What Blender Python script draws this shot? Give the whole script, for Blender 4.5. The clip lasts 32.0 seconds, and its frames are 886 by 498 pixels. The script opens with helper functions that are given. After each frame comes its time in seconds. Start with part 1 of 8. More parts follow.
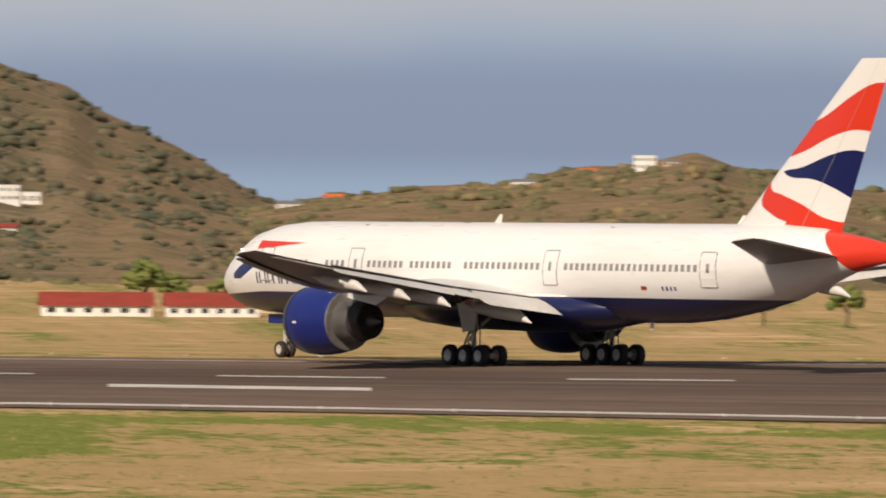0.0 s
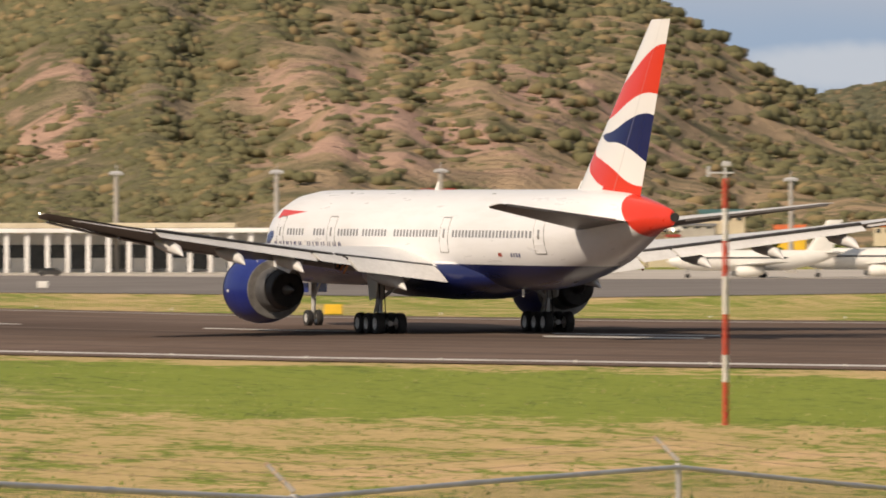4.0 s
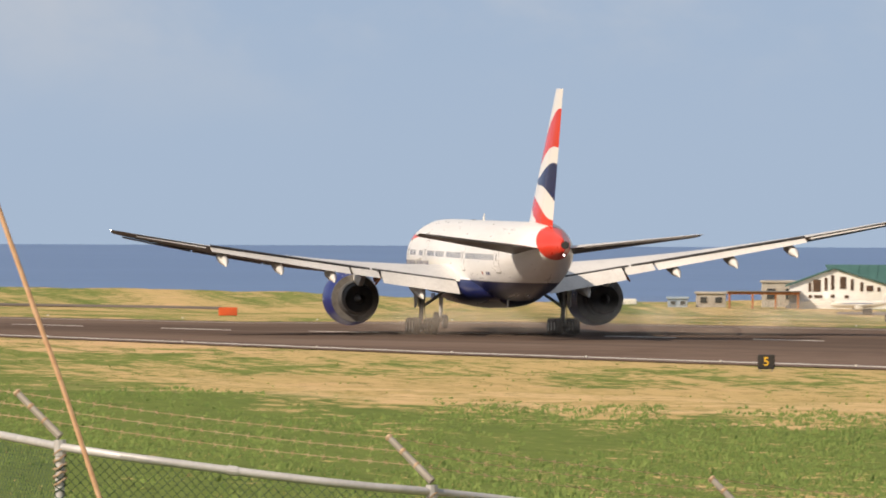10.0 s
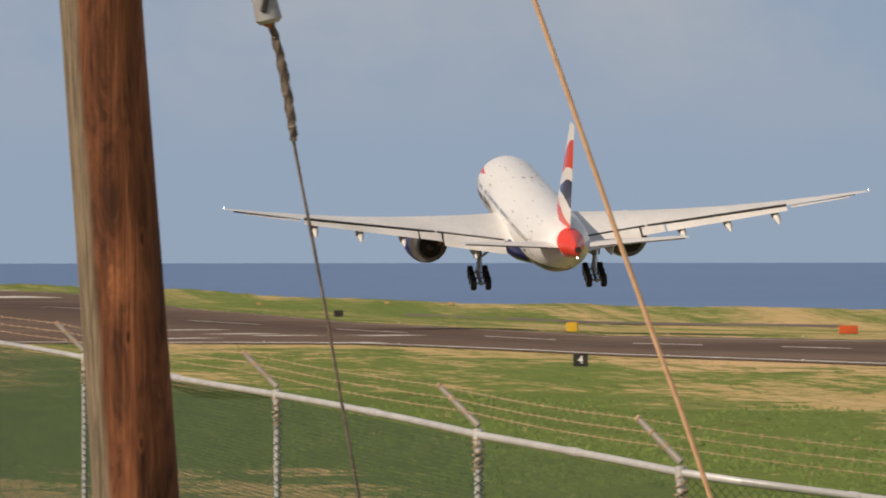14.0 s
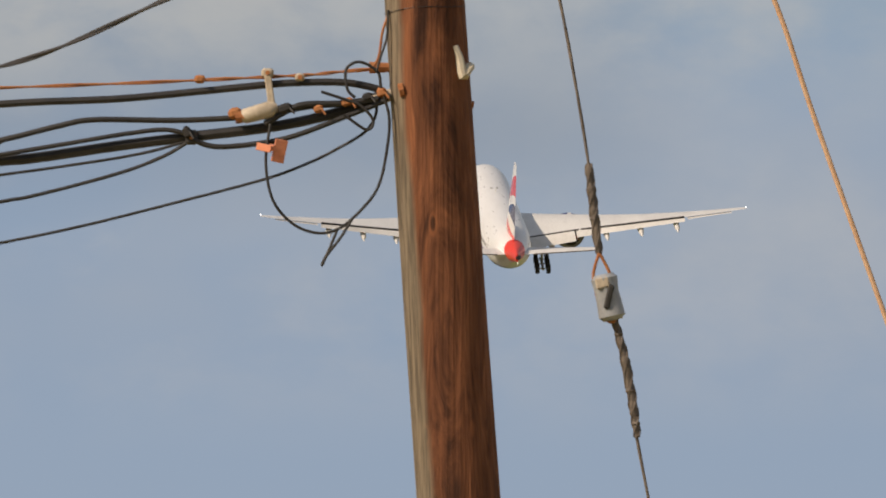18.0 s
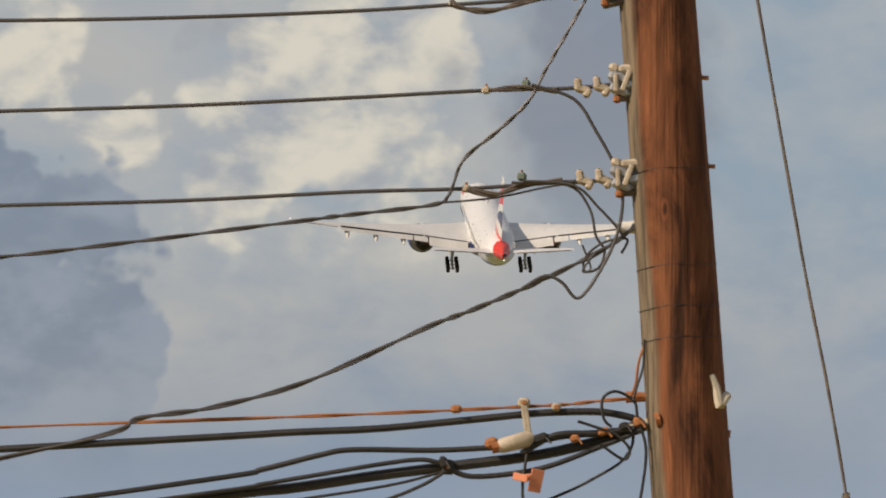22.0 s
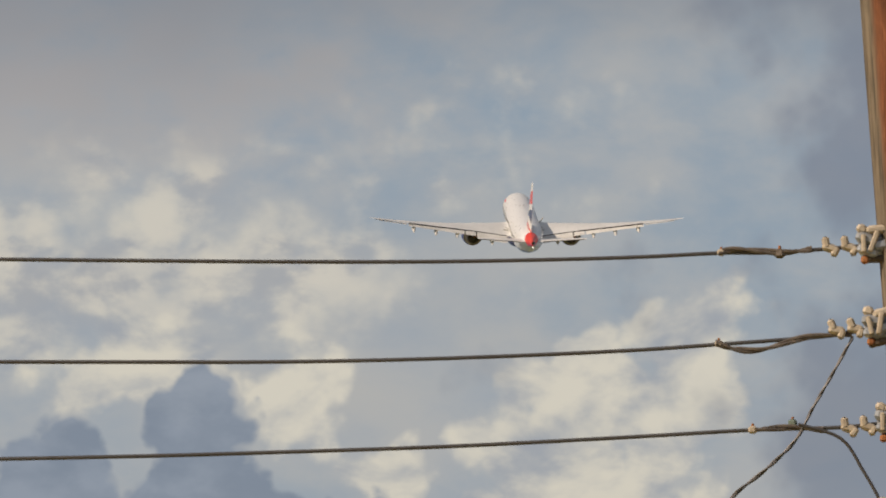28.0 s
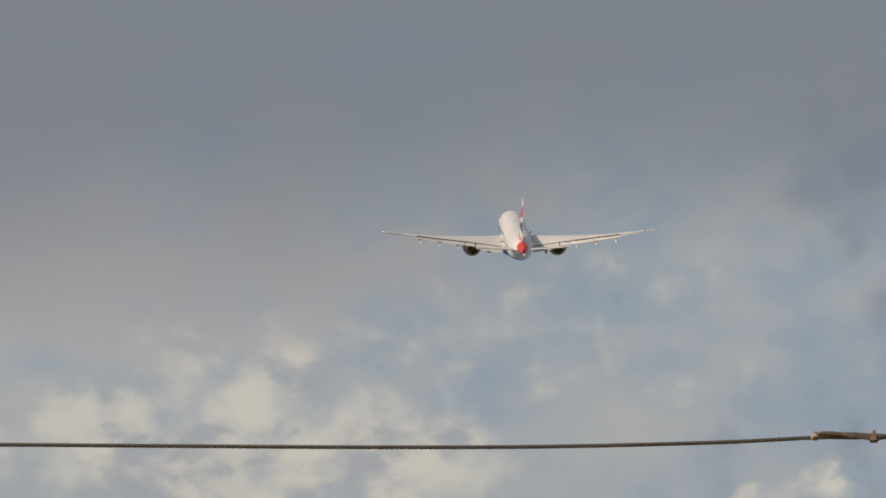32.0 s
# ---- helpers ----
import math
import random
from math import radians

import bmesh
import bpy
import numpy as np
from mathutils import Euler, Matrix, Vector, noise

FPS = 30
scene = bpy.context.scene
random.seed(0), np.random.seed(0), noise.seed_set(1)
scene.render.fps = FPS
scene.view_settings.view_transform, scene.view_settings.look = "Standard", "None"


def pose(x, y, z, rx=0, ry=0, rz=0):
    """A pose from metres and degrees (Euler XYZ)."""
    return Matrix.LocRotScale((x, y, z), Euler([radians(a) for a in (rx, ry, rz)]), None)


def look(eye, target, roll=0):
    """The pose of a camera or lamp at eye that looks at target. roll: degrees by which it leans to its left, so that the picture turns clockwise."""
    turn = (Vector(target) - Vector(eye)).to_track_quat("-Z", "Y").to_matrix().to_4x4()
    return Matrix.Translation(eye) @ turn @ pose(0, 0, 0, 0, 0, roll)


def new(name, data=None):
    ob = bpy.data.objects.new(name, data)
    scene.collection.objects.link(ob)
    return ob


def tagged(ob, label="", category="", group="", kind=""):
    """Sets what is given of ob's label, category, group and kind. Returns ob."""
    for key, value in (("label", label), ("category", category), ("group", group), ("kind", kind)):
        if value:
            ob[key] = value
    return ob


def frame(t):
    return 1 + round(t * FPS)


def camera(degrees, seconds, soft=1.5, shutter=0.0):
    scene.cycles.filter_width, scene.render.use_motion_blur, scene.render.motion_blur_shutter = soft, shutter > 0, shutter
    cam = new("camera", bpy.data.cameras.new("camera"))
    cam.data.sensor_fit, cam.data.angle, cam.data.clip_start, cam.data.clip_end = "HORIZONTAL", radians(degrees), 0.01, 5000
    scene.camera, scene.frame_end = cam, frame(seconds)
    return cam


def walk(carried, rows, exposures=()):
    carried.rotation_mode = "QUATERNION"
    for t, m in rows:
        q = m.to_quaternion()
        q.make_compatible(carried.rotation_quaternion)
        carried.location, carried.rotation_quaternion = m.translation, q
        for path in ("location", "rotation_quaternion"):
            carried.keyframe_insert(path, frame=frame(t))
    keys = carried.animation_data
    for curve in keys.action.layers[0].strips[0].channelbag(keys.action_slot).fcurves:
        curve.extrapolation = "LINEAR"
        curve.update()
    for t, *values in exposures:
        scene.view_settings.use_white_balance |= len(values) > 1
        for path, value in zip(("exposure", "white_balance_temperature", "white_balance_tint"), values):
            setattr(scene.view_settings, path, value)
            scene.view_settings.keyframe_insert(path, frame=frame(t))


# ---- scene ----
LENS = 6.903
EYE = 9.2
cam = camera(LENS, 32.0, soft=1.8, shutter=0.35)
CAM_ROWS = [
    (0.0, pose(0, 0, 8.725, 89.793, -0.400, -24.700)),
    (0.5, pose(0, 0, 8.714, 89.784, -0.408, -22.700)),
    (1.0, pose(0, 0, 8.703, 89.702, -0.278, -20.432)),
    (1.5, pose(0, 0, 8.682, 89.671, -0.217, -18.493)),
    (2.0, pose(0, 0, 8.660, 89.667, -0.243, -16.359)),
    (2.5, pose(0, 0, 8.606, 89.689, -0.049, -15.014)),
    (4.5, pose(0, 0, 8.660, 89.494, 0.018, -9.707)),
    (5.0, pose(0, 0, 8.753, 89.444, -0.081, -8.290)),
    (5.5, pose(0, 0, 8.826, 89.372, -0.135, -7.279)),
    (6.0, pose(0, 0, 8.887, 89.397, -0.007, -6.204)),
    (6.5, pose(0, 0, 8.881, 89.431, -0.095, -4.989)),
    (7.0, pose(0, 0, 8.876, 89.483, -0.200, -3.830)),
    (7.5, pose(0, 0, 8.871, 89.584, -0.094, -3.133)),
    (8.0, pose(0, 0, 8.865, 89.717, 0.220, -2.533)),
    (8.5, pose(0, 0, 8.865, 89.813, -0.204, -1.460)),
    (9.0, pose(0, 0, 8.878, 89.874, -0.247, -0.399)),
    (9.5, pose(0, 0, 8.988, 89.813, -0.153, -0.034)),
    (10.0, pose(0, 0, 9.157, 89.734, -0.244, 0.473)),
    (10.5, pose(0, 0, 9.205, 89.649, -0.313, 0.973)),
    (11.0, pose(0, 0, 9.254, 89.654, -0.083, 1.835)),
    (11.5, pose(0, 0, 9.227, 89.696, -0.110, 2.743)),
    (12.0, pose(0, 0, 9.200, 89.755, -0.127, 3.737)),
    (12.5, pose(0, 0, 9.200, 89.757, 0.077, 3.971)),
    (13.0, pose(0, 0, 9.200, 89.758, 0.075, 3.884)),
    (13.5, pose(0, 0, 9.200, 89.802, 0.018, 4.261)),
    (14.0, pose(0, 0, 9.200, 89.868, 0.060, 5.306)),
    (14.5, pose(0, 0, 9.200, 90.240, 0.122, 5.613)),
    (16.5, pose(0, 0, 9.200, 91.213, 0.025, 6.732)),
    (17.0, pose(0, 0, 9.200, 91.521, 0.066, 7.056)),
    (17.5, pose(0, 0, 9.200, 91.919, 0.012, 7.560)),
    (18.0, pose(0, 0, 9.200, 92.181, 0.000, 7.982)),
    (18.5, pose(0, 0, 9.200, 92.538, 0.006, 8.183)),
    (19.0, pose(0, 0, 9.200, 92.807, 0.055, 8.386)),
    (19.5, pose(0, 0, 9.200, 93.089, 0.006, 8.623)),
    (20.0, pose(0, 0, 9.200, 93.538, -0.001, 8.827)),
    (20.5, pose(0, 0, 9.200, 93.919, -0.021, 9.045)),
    (21.0, pose(0, 0, 9.200, 94.225, 0.063, 9.430)),
    (21.5, pose(0, 0, 9.200, 94.530, -0.032, 9.700)),
    (22.0, pose(0, 0, 9.200, 94.752, 0.008, 9.986)),
    (22.5, pose(0, 0, 9.200, 95.104, 0.013, 10.390)),
    (23.0, pose(0, 0, 9.200, 95.368, -0.003, 10.762)),
    (23.5, pose(0, 0, 9.200, 95.503, 0.027, 11.082)),
    (24.0, pose(0, 0, 9.200, 95.561, -0.032, 11.432)),
    (24.5, pose(0, 0, 9.200, 95.952, 0.013, 11.200)),
    (26.5, pose(0, 0, 9.200, 96.792, 0.069, 11.579)),
    (27.0, pose(0, 0, 9.200, 96.857, 0.014, 11.896)),
    (27.5, pose(0, 0, 9.200, 97.055, 0.003, 12.073)),
    (28.0, pose(0, 0, 9.200, 97.406, 0.004, 12.074)),
    (28.5, pose(0, 0, 9.200, 97.682, -0.011, 11.923)),
    (29.0, pose(0, 0, 9.200, 97.980, -0.024, 11.949)),
    (29.5, pose(0, 0, 9.200, 98.135, -0.017, 12.089)),
    (30.0, pose(0, 0, 9.200, 98.207, 0.001, 12.366)),
    (30.5, pose(0, 0, 9.200, 98.384, 0.006, 12.588)),
    (31.0, pose(0, 0, 9.200, 98.574, -0.003, 12.690)),
    (31.5, pose(0, 0, 9.200, 98.726, -0.002, 12.777)),
    (32.0, pose(0, 0, 9.200, 98.851, 0.024, 12.814)),
]
EXPOSURES = [(0.0, 0.16), (1.0, 0.08), (2.5, 0.2), (5.5, 0.26), (7.0, 0.34), (9.0, 0.22), (10.0, 0.42), (11.0, 0.08), (18.0, 0.02), (20.0, 0.16), (21.0, 0.20), (22.0, -0.04), (23.6, -0.22), (28.0, -0.11), (32.0, -0.20)]
walk(cam, CAM_ROWS, EXPOSURES)

# ---------------------------------------------------------------- helpers
PI = math.pi


def sm(a, b, x):
    t = min(1.0, max(0.0, (x - a) / (b - a)))
    return t * t * (3 - 2 * t)


def curve_at(table, x):
    return float(np.interp(x, [r[0] for r in table], [r[1] for r in table]))


def polar(az, dist, z=0.0):
    a = radians(az)
    return Vector((dist * math.sin(a), dist * math.cos(a), z))


class Geo:
    """Collects vertices and faces of one mesh."""

    def __init__(self):
        self.v, self.f, self.m = [], [], []

    def add(self, vs, fs, mi=0):
        n = len(self.v)
        self.v += [tuple(p) for p in vs]
        self.f += [tuple(i + n for i in f) for f in fs]
        self.m += [mi] * len(fs)
        return self

    def loft(self, rings, caps=True, closed=True, mi=0):
        n = len(rings[0])
        fs = []
        for i in range(len(rings) - 1):
            for j in range(n if closed else n - 1):
                k = (j + 1) % n
                fs.append((i * n + j, i * n + k, (i + 1) * n + k, (i + 1) * n + j))
        if caps:
            fs.append(tuple(range(n))[::-1])
            fs.append(tuple((len(rings) - 1) * n + j for j in range(n)))
        return self.add([p for r in rings for p in r], fs, mi)

    def box(self, c, s, b=0.02, m=None, mi=0):
        x, y, z = s[0] / 2, s[1] / 2, s[2] / 2
        b = min(b, x * 0.6, y * 0.6, z * 0.6)

        def ring(zz, d):
            X, Y = x - d, y - d
            return [(X, -Y + b, zz), (X, Y - b, zz), (X - b, Y, zz), (-X + b, Y, zz), (-X, Y - b, zz), (-X, -Y + b, zz), (-X + b, -Y, zz), (X - b, -Y, zz)]
        rings = [ring(-z, b), ring(-z + b, 0), ring(z - b, 0), ring(z, b)]
        m = m or Matrix.Identity(4)
        rings = [[m @ Vector(p) + Vector(c) for p in r] for r in rings]
        return self.loft(rings, mi=mi)

    def tube(self, pts, r, n=8, caps=True, mi=0):
        pts = [Vector(p) for p in pts]
        rings = []
        side = None
        for i, p in enumerate(pts):
            d = pts[min(i + 1, len(pts) - 1)] - pts[max(i - 1, 0)]
            if d.length < 1e-7:
                d = pts[-1] - pts[0]
            d = d.normalized()
            if side is None:
                side = d.orthogonal().normalized()
            side = (side - d * side.dot(d)).normalized()
            up = d.cross(side)
            rr = r[i] if isinstance(r, (list, tuple)) else r
            rings.append([p + side * (rr * math.cos(2 * PI * k / n)) + up * (rr * math.sin(2 * PI * k / n)) for k in range(n)])
        return self.loft(rings, caps, mi=mi)

    def disc_stack(self, axis_pts, radii, n=24, caps=True, mi=0):
        return self.tube(axis_pts, list(radii), n, caps, mi)

    def blob(self, c, r, rnd, squash=0.8, mi=0):
        ph = (1 + 5 ** 0.5) / 2
        vs = [(-1, ph, 0), (1, ph, 0), (-1, -ph, 0), (1, -ph, 0), (0, -1, ph), (0, 1, ph), (0, -1, -ph), (0, 1, -ph), (ph, 0, -1), (ph, 0, 1), (-ph, 0, -1), (-ph, 0, 1)]
        fs = [(0, 11, 5), (0, 5, 1), (0, 1, 7), (0, 7, 10), (0, 10, 11), (1, 5, 9), (5, 11, 4), (11, 10, 2), (10, 7, 6), (7, 1, 8), (3, 9, 4), (3, 4, 2), (3, 2, 6), (3, 6, 8), (3, 8, 9), (4, 9, 5), (2, 4, 11), (6, 2, 10), (8, 6, 7), (9, 8, 1)]
        out = []
        for v in vs:
            k = r / 1.9 * rnd.uniform(0.65, 1.25)
            out.append((c[0] + v[0] * k, c[1] + v[1] * k, c[2] + v[2] * k * squash))
        return self.add(out, fs, mi)

    def mesh(self, name, mats, smooth=False, sharp=38):
        me = bpy.data.meshes.new(name)
        me.from_pydata(self.v, [], self.f)
        for m in (mats if isinstance(mats, (list, tuple)) else [mats]):
            me.materials.append(m)
        me.polygons.foreach_set("material_index", self.m)
        me.validate()
        bm = bmesh.new()
        bm.from_mesh(me)
        bmesh.ops.recalc_face_normals(bm, faces=bm.faces)
        bm.to_mesh(me)
        bm.free()
        if smooth:
            me.polygons.foreach_set("use_smooth", [True] * len(me.polygons))
            if sharp:
                me.set_sharp_from_angle(angle=radians(sharp))
        return me


def part(name, geo, material, parent, label="", smooth=False):
    ob = new(name, geo.mesh(name, material, smooth) if isinstance(geo, Geo) else geo)
    if parent:
        ob.parent = parent
    if label:
        tagged(ob, label)
    return ob


def thing(name, m, label, category, group="", kind=""):
    ob = new(name)
    ob.empty_display_size = 0.2
    ob.matrix_world = m
    return tagged(ob, label, category, group, kind)


def solid(name, geo, material, label, category, group="", kind="", smooth=False):
    return tagged(part(name, geo, material, None, "", smooth), label, category, group, kind)


# ---------------------------------------------------------------- node tools
class Sx:
    """A number in a node tree, with arithmetic."""

    def __init__(self, tree, s):
        self.t, self.s = tree, s

    def op(self, kind, *others, clamp=False):
        n = self.t.nodes.new("ShaderNodeMath")
        n.operation, n.use_clamp = kind, clamp
        for i, o in enumerate((self, *others)):
            if isinstance(o, Sx):
                self.t.links.new(o.s, n.inputs[i])
            else:
                n.inputs[i].default_value = o
        return Sx(self.t, n.outputs[0])

    def __add__(self, o): return self.op("ADD", o)
    def __sub__(self, o): return self.op("SUBTRACT", o)
    def __mul__(self, o): return self.op("MULTIPLY", o)
    def __truediv__(self, o): return self.op("DIVIDE", o)
    def above(self, o): return self.op("GREATER_THAN", o)
    def below(self, o): return self.op("LESS_THAN", o)
    def max(self, o): return self.op("MAXIMUM", o)
    def min(self, o): return self.op("MINIMUM", o)
    def abs(self): return self.op("ABSOLUTE")
    def neg(self): return self.op("MULTIPLY", -1.0)

    def step(self, a, b):
        n = self.t.nodes.new("ShaderNodeMapRange")
        n.interpolation_type = "SMOOTHSTEP"
        self.t.links.new(self.s, n.inputs["Value"])
        for k, v in (("From Min", a), ("From Max", b), ("To Min", 0.0), ("To Max", 1.0)):
            if isinstance(v, Sx):
                self.t.links.new(v.s, n.inputs[k])
            else:
                n.inputs[k].default_value = v
        return Sx(self.t, n.outputs["Result"])


def mixc(tree, a, b, fac):
    n = tree.nodes.new("ShaderNodeMix")
    n.data_type = "RGBA"
    for sock, v in ((n.inputs[6], a), (n.inputs[7], b)):
        if isinstance(v, tuple):
            sock.default_value = (*v, 1)
        else:
            tree.links.new(v, sock)
    if isinstance(fac, Sx):
        tree.links.new(fac.s, n.inputs[0])
    else:
        n.inputs[0].default_value = fac
    return n.outputs[2]


def noise_at(tree, vec, scale, detail=3.0, rough=0.55, warp=0.0):
    n = tree.nodes.new("ShaderNodeTexNoise")
    n.inputs["Scale"].default_value, n.inputs["Detail"].default_value = scale, detail
    n.inputs["Roughness"].default_value, n.inputs["Distortion"].default_value = rough, warp
    if vec is not None:
        tree.links.new(vec, n.inputs["Vector"])
    return Sx(tree, n.outputs["Fac"])


def coords(tree, kind="Object", scale=None):
    tc = tree.nodes.new("ShaderNodeTexCoord")
    if scale is None:
        return tc.outputs[kind]
    mp = tree.nodes.new("ShaderNodeMapping")
    mp.inputs["Scale"].default_value = scale
    tree.links.new(tc.outputs[kind], mp.inputs["Vector"])
    return mp.outputs[0]


def xyz(tree, vec):
    n = tree.nodes.new("ShaderNodeSeparateXYZ")
    tree.links.new(vec, n.inputs[0])
    return [Sx(tree, o) for o in n.outputs]


def material(name, rough=0.6, metal=0.0, spec=0.5):
    m = bpy.data.materials.new(name)
    m.use_nodes = True
    b = m.node_tree.nodes["Principled BSDF"]
    b.inputs["Roughness"].default_value, b.inputs["Metallic"].default_value = rough, metal
    b.inputs["Specular IOR Level"].default_value = spec
    return m, m.node_tree, b


def bump(tree, b, height, strength, dist):
    n = tree.nodes.new("ShaderNodeBump")
    n.inputs["Strength"].default_value, n.inputs["Distance"].default_value = strength, dist
    tree.links.new(height.s, n.inputs["Height"])
    tree.links.new(n.outputs[0], b.inputs["Normal"])


def surf(name, c1, c2, scale=1.0, rough=0.6, metal=0.0, grain=12.0, relief=0.0, spec=0.5, stretch=None, jitter=0.0):
    """Two tones mixed by coarse noise, broken by fine noise."""
    m, t, b = material(name, rough, metal, spec)
    v = coords(t, "Object", stretch)
    coarse, fine = noise_at(t, v, scale, 4), noise_at(t, v, scale * grain, 3)
    f = (coarse * 0.7 + fine * 0.3).step(0.32, 0.68)
    col = mixc(t, c1, c2, f)
    if jitter:
        oi = t.nodes.new("ShaderNodeObjectInfo")
        r = Sx(t, oi.outputs["Random"])
        h = t.nodes.new("ShaderNodeHueSaturation")
        t.links.new((r * (2 * jitter) + (1 - jitter)).s, h.inputs["Value"])
        t.links.new(col, h.inputs["Color"])
        col = h.outputs[0]
    t.links.new(col, b.inputs["Base Color"])
    rr = fine * 0.25 + (rough - 0.12)
    t.links.new(rr.op("MULTIPLY", 1.0, clamp=True).s, b.inputs["Roughness"])
    if relief:
        bump(t, b, fine, 0.6, relief)
    return m


# ---------------------------------------------------------------- sky and sun
SUN_AZ, SUN_EL = -129.0, 36.0
world = bpy.data.worlds.new("world")
scene.world = world
world.use_nodes = True
wt = world.node_tree
bg = wt.nodes["Background"]
sky = wt.nodes.new("ShaderNodeTexSky")
sky.sky_type, sky.sun_disc = "NISHITA", False
sky.sun_elevation, sky.sun_rotation = radians(SUN_EL), radians(SUN_AZ)
sky.dust_density, sky.air_density = 2.0, 1.2
skyscale = wt.nodes.new("ShaderNodeVectorMath")
skyscale.operation = "SCALE"
skyscale.inputs["Scale"].default_value = 0.085
wt.links.new(sky.outputs[0], skyscale.inputs[0])
wdir = coords(wt, "Generated")
dx, dy, dz = xyz(wt, wdir)
AZ = dx.op("ARCTAN2", dy) * (180 / PI)
EL = dz.op("ARCSINE") * (180 / PI)
comb = wt.nodes.new("ShaderNodeCombineXYZ")
wt.links.new((AZ * 0.62).s, comb.inputs[0])
wt.links.new((EL * 0.95).s, comb.inputs[1])
wv = comb.outputs[0]
veil = noise_at(wt, wv, 0.28, 4, 0.5)
puff = noise_at(wt, wv, 0.42, 7, 0.52, 0.25)
dark = noise_at(wt, wv, 0.55, 7, 0.5, 0.3)
billow = noise_at(wt, wv, 1.9, 7, 0.56, 0.15)
# the same billows looked up a little towards the sun, for the light and dark sides of the heads
toward = wt.nodes.new("ShaderNodeVectorMath")
toward.operation = "ADD"
toward.inputs[1].default_value = (-0.10, 0.13, 0.0)
wt.links.new(wv, toward.inputs[0])
side_a, side_b = noise_at(wt, wv, 1.5, 5, 0.5, 0.2), noise_at(wt, toward.outputs[0], 1.5, 5, 0.5, 0.2)
relief = side_a - side_b
# hazy blue-grey air, greyer layer overhead
air = mixc(wt, (0.31, 0.39, 0.51), (0.27, 0.355, 0.49), (EL - 0.5).step(-0.6, 2.2))
air = mixc(wt, air, (0.285, 0.36, 0.445), EL.step(3.0, 5.0))
# dull slate rain band over the hills, pale stratus above it
east = AZ.step(7.0, 14.0)
air = mixc(wt, air, (0.225, 0.27, 0.38), AZ.step(14.5, 19.5) * (EL.step(0.2, 0.6)) * (EL.step(1.0, 1.7) * -1.0 + 1.0) * 0.9)
air = mixc(wt, air, (0.45, 0.45, 0.485), (EL + veil * 1.0).step(1.55, 2.4) * east * 0.9)
air = mixc(wt, air, (0.42, 0.43, 0.46), (veil.step(0.46, 0.70)) * (EL.step(0.5, 2.6)) * 0.55)
air = mixc(wt, air, (0.45, 0.465, 0.50), (puff * 0.7 + billow * 0.3).step(0.44, 0.66) * EL.step(0.4, 1.8) * AZ.step(12.0, 6.0) * 0.55)


deg = wt.nodes.new("ShaderNodeCombineXYZ")
wt.links.new(AZ.s, deg.inputs[0])
wt.links.new(EL.s, deg.inputs[1])


bank = (((AZ - 14.3) / 1.1) * ((AZ - 14.3) / 1.1) + ((EL - 0.95) / 0.26) * ((EL - 0.95) / 0.26) + (billow - 0.5) * 1.5).step(1.0, 0.2)
air = mixc(wt, air, (0.56, 0.57, 0.60), bank * 0.7)


def lobes(scale):
    """Rounded cauliflower heads: high in the middle of each cell."""
    warp = wt.nodes.new("ShaderNodeTexNoise")
    warp.inputs["Scale"].default_value, warp.inputs["Detail"].default_value = scale * 0.7, 3.0
    wt.links.new(deg.outputs[0], warp.inputs["Vector"])
    push = wt.nodes.new("ShaderNodeVectorMath")
    push.operation = "MULTIPLY_ADD"
    push.inputs[1].default_value = (0.6 / scale,) * 3
    wt.links.new(warp.outputs["Color"], push.inputs[0])
    wt.links.new(deg.outputs[0], push.inputs[2])
    n = wt.nodes.new("ShaderNodeTexVoronoi")
    n.feature = "SMOOTH_F1"
    n.voronoi_dimensions = "2D"
    n.inputs["Scale"].default_value, n.inputs["Smoothness"].default_value = scale, 0.35
    wt.links.new(push.outputs[0], n.inputs["Vector"])
    return Sx(wt, n.outputs["Distance"]) * -1.0 + 0.45


head = lobes(1.7) * 0.42 + lobes(4.2) * 0.16 + lobes(10.0) * 0.06 + (billow - 0.5) * 0.35


def cloud(ovals, soft, rough=1.0):
    """Union of ovals (bearing, height, half-widths in degrees) with a billowing rim."""
    total = None
    for az, el, ra, re in ovals:
        q, w = (AZ - az) / ra, (EL - el) / re
        f = ((q * q + w * w).op("SQRT") * -1.0 + 1.0) * min(ra, re)
        total = f if total is None else total.max(f)
    return (total + head * rough).step(0.0, soft)


air = mixc(wt, air, (0.235, 0.285, 0.37), AZ.step(-5.6, -7.4) * EL.step(5.2, 3.9) * EL.step(2.2, 3.2) * (puff * 0.6 + 0.35))
CREAM, SLATE, GREY = (0.74, 0.685, 0.575), (0.215, 0.255, 0.33), (0.225, 0.24, 0.275)
field = EL.step(2.8, 4.6) * AZ.step(-7.0, -10.5)
air = mixc(wt, air, (0.44, 0.45, 0.465), (puff * 0.5 + billow * 0.5).step(0.34, 0.66) * EL.step(2.8, 4.4) * 0.85)
air = mixc(wt, air, (0.50, 0.48, 0.45), (puff * 0.4 + dark * 0.3 + billow * 0.3).step(0.34, 0.74) * field * 0.85)
light = (head * 0.5 + relief * 4.2 + (billow - 0.5) * 1.3 + (puff - 0.5) * 1.3).step(-0.75, 0.45)
sunlit = mixc(wt, (0.375, 0.395, 0.435), CREAM, light)
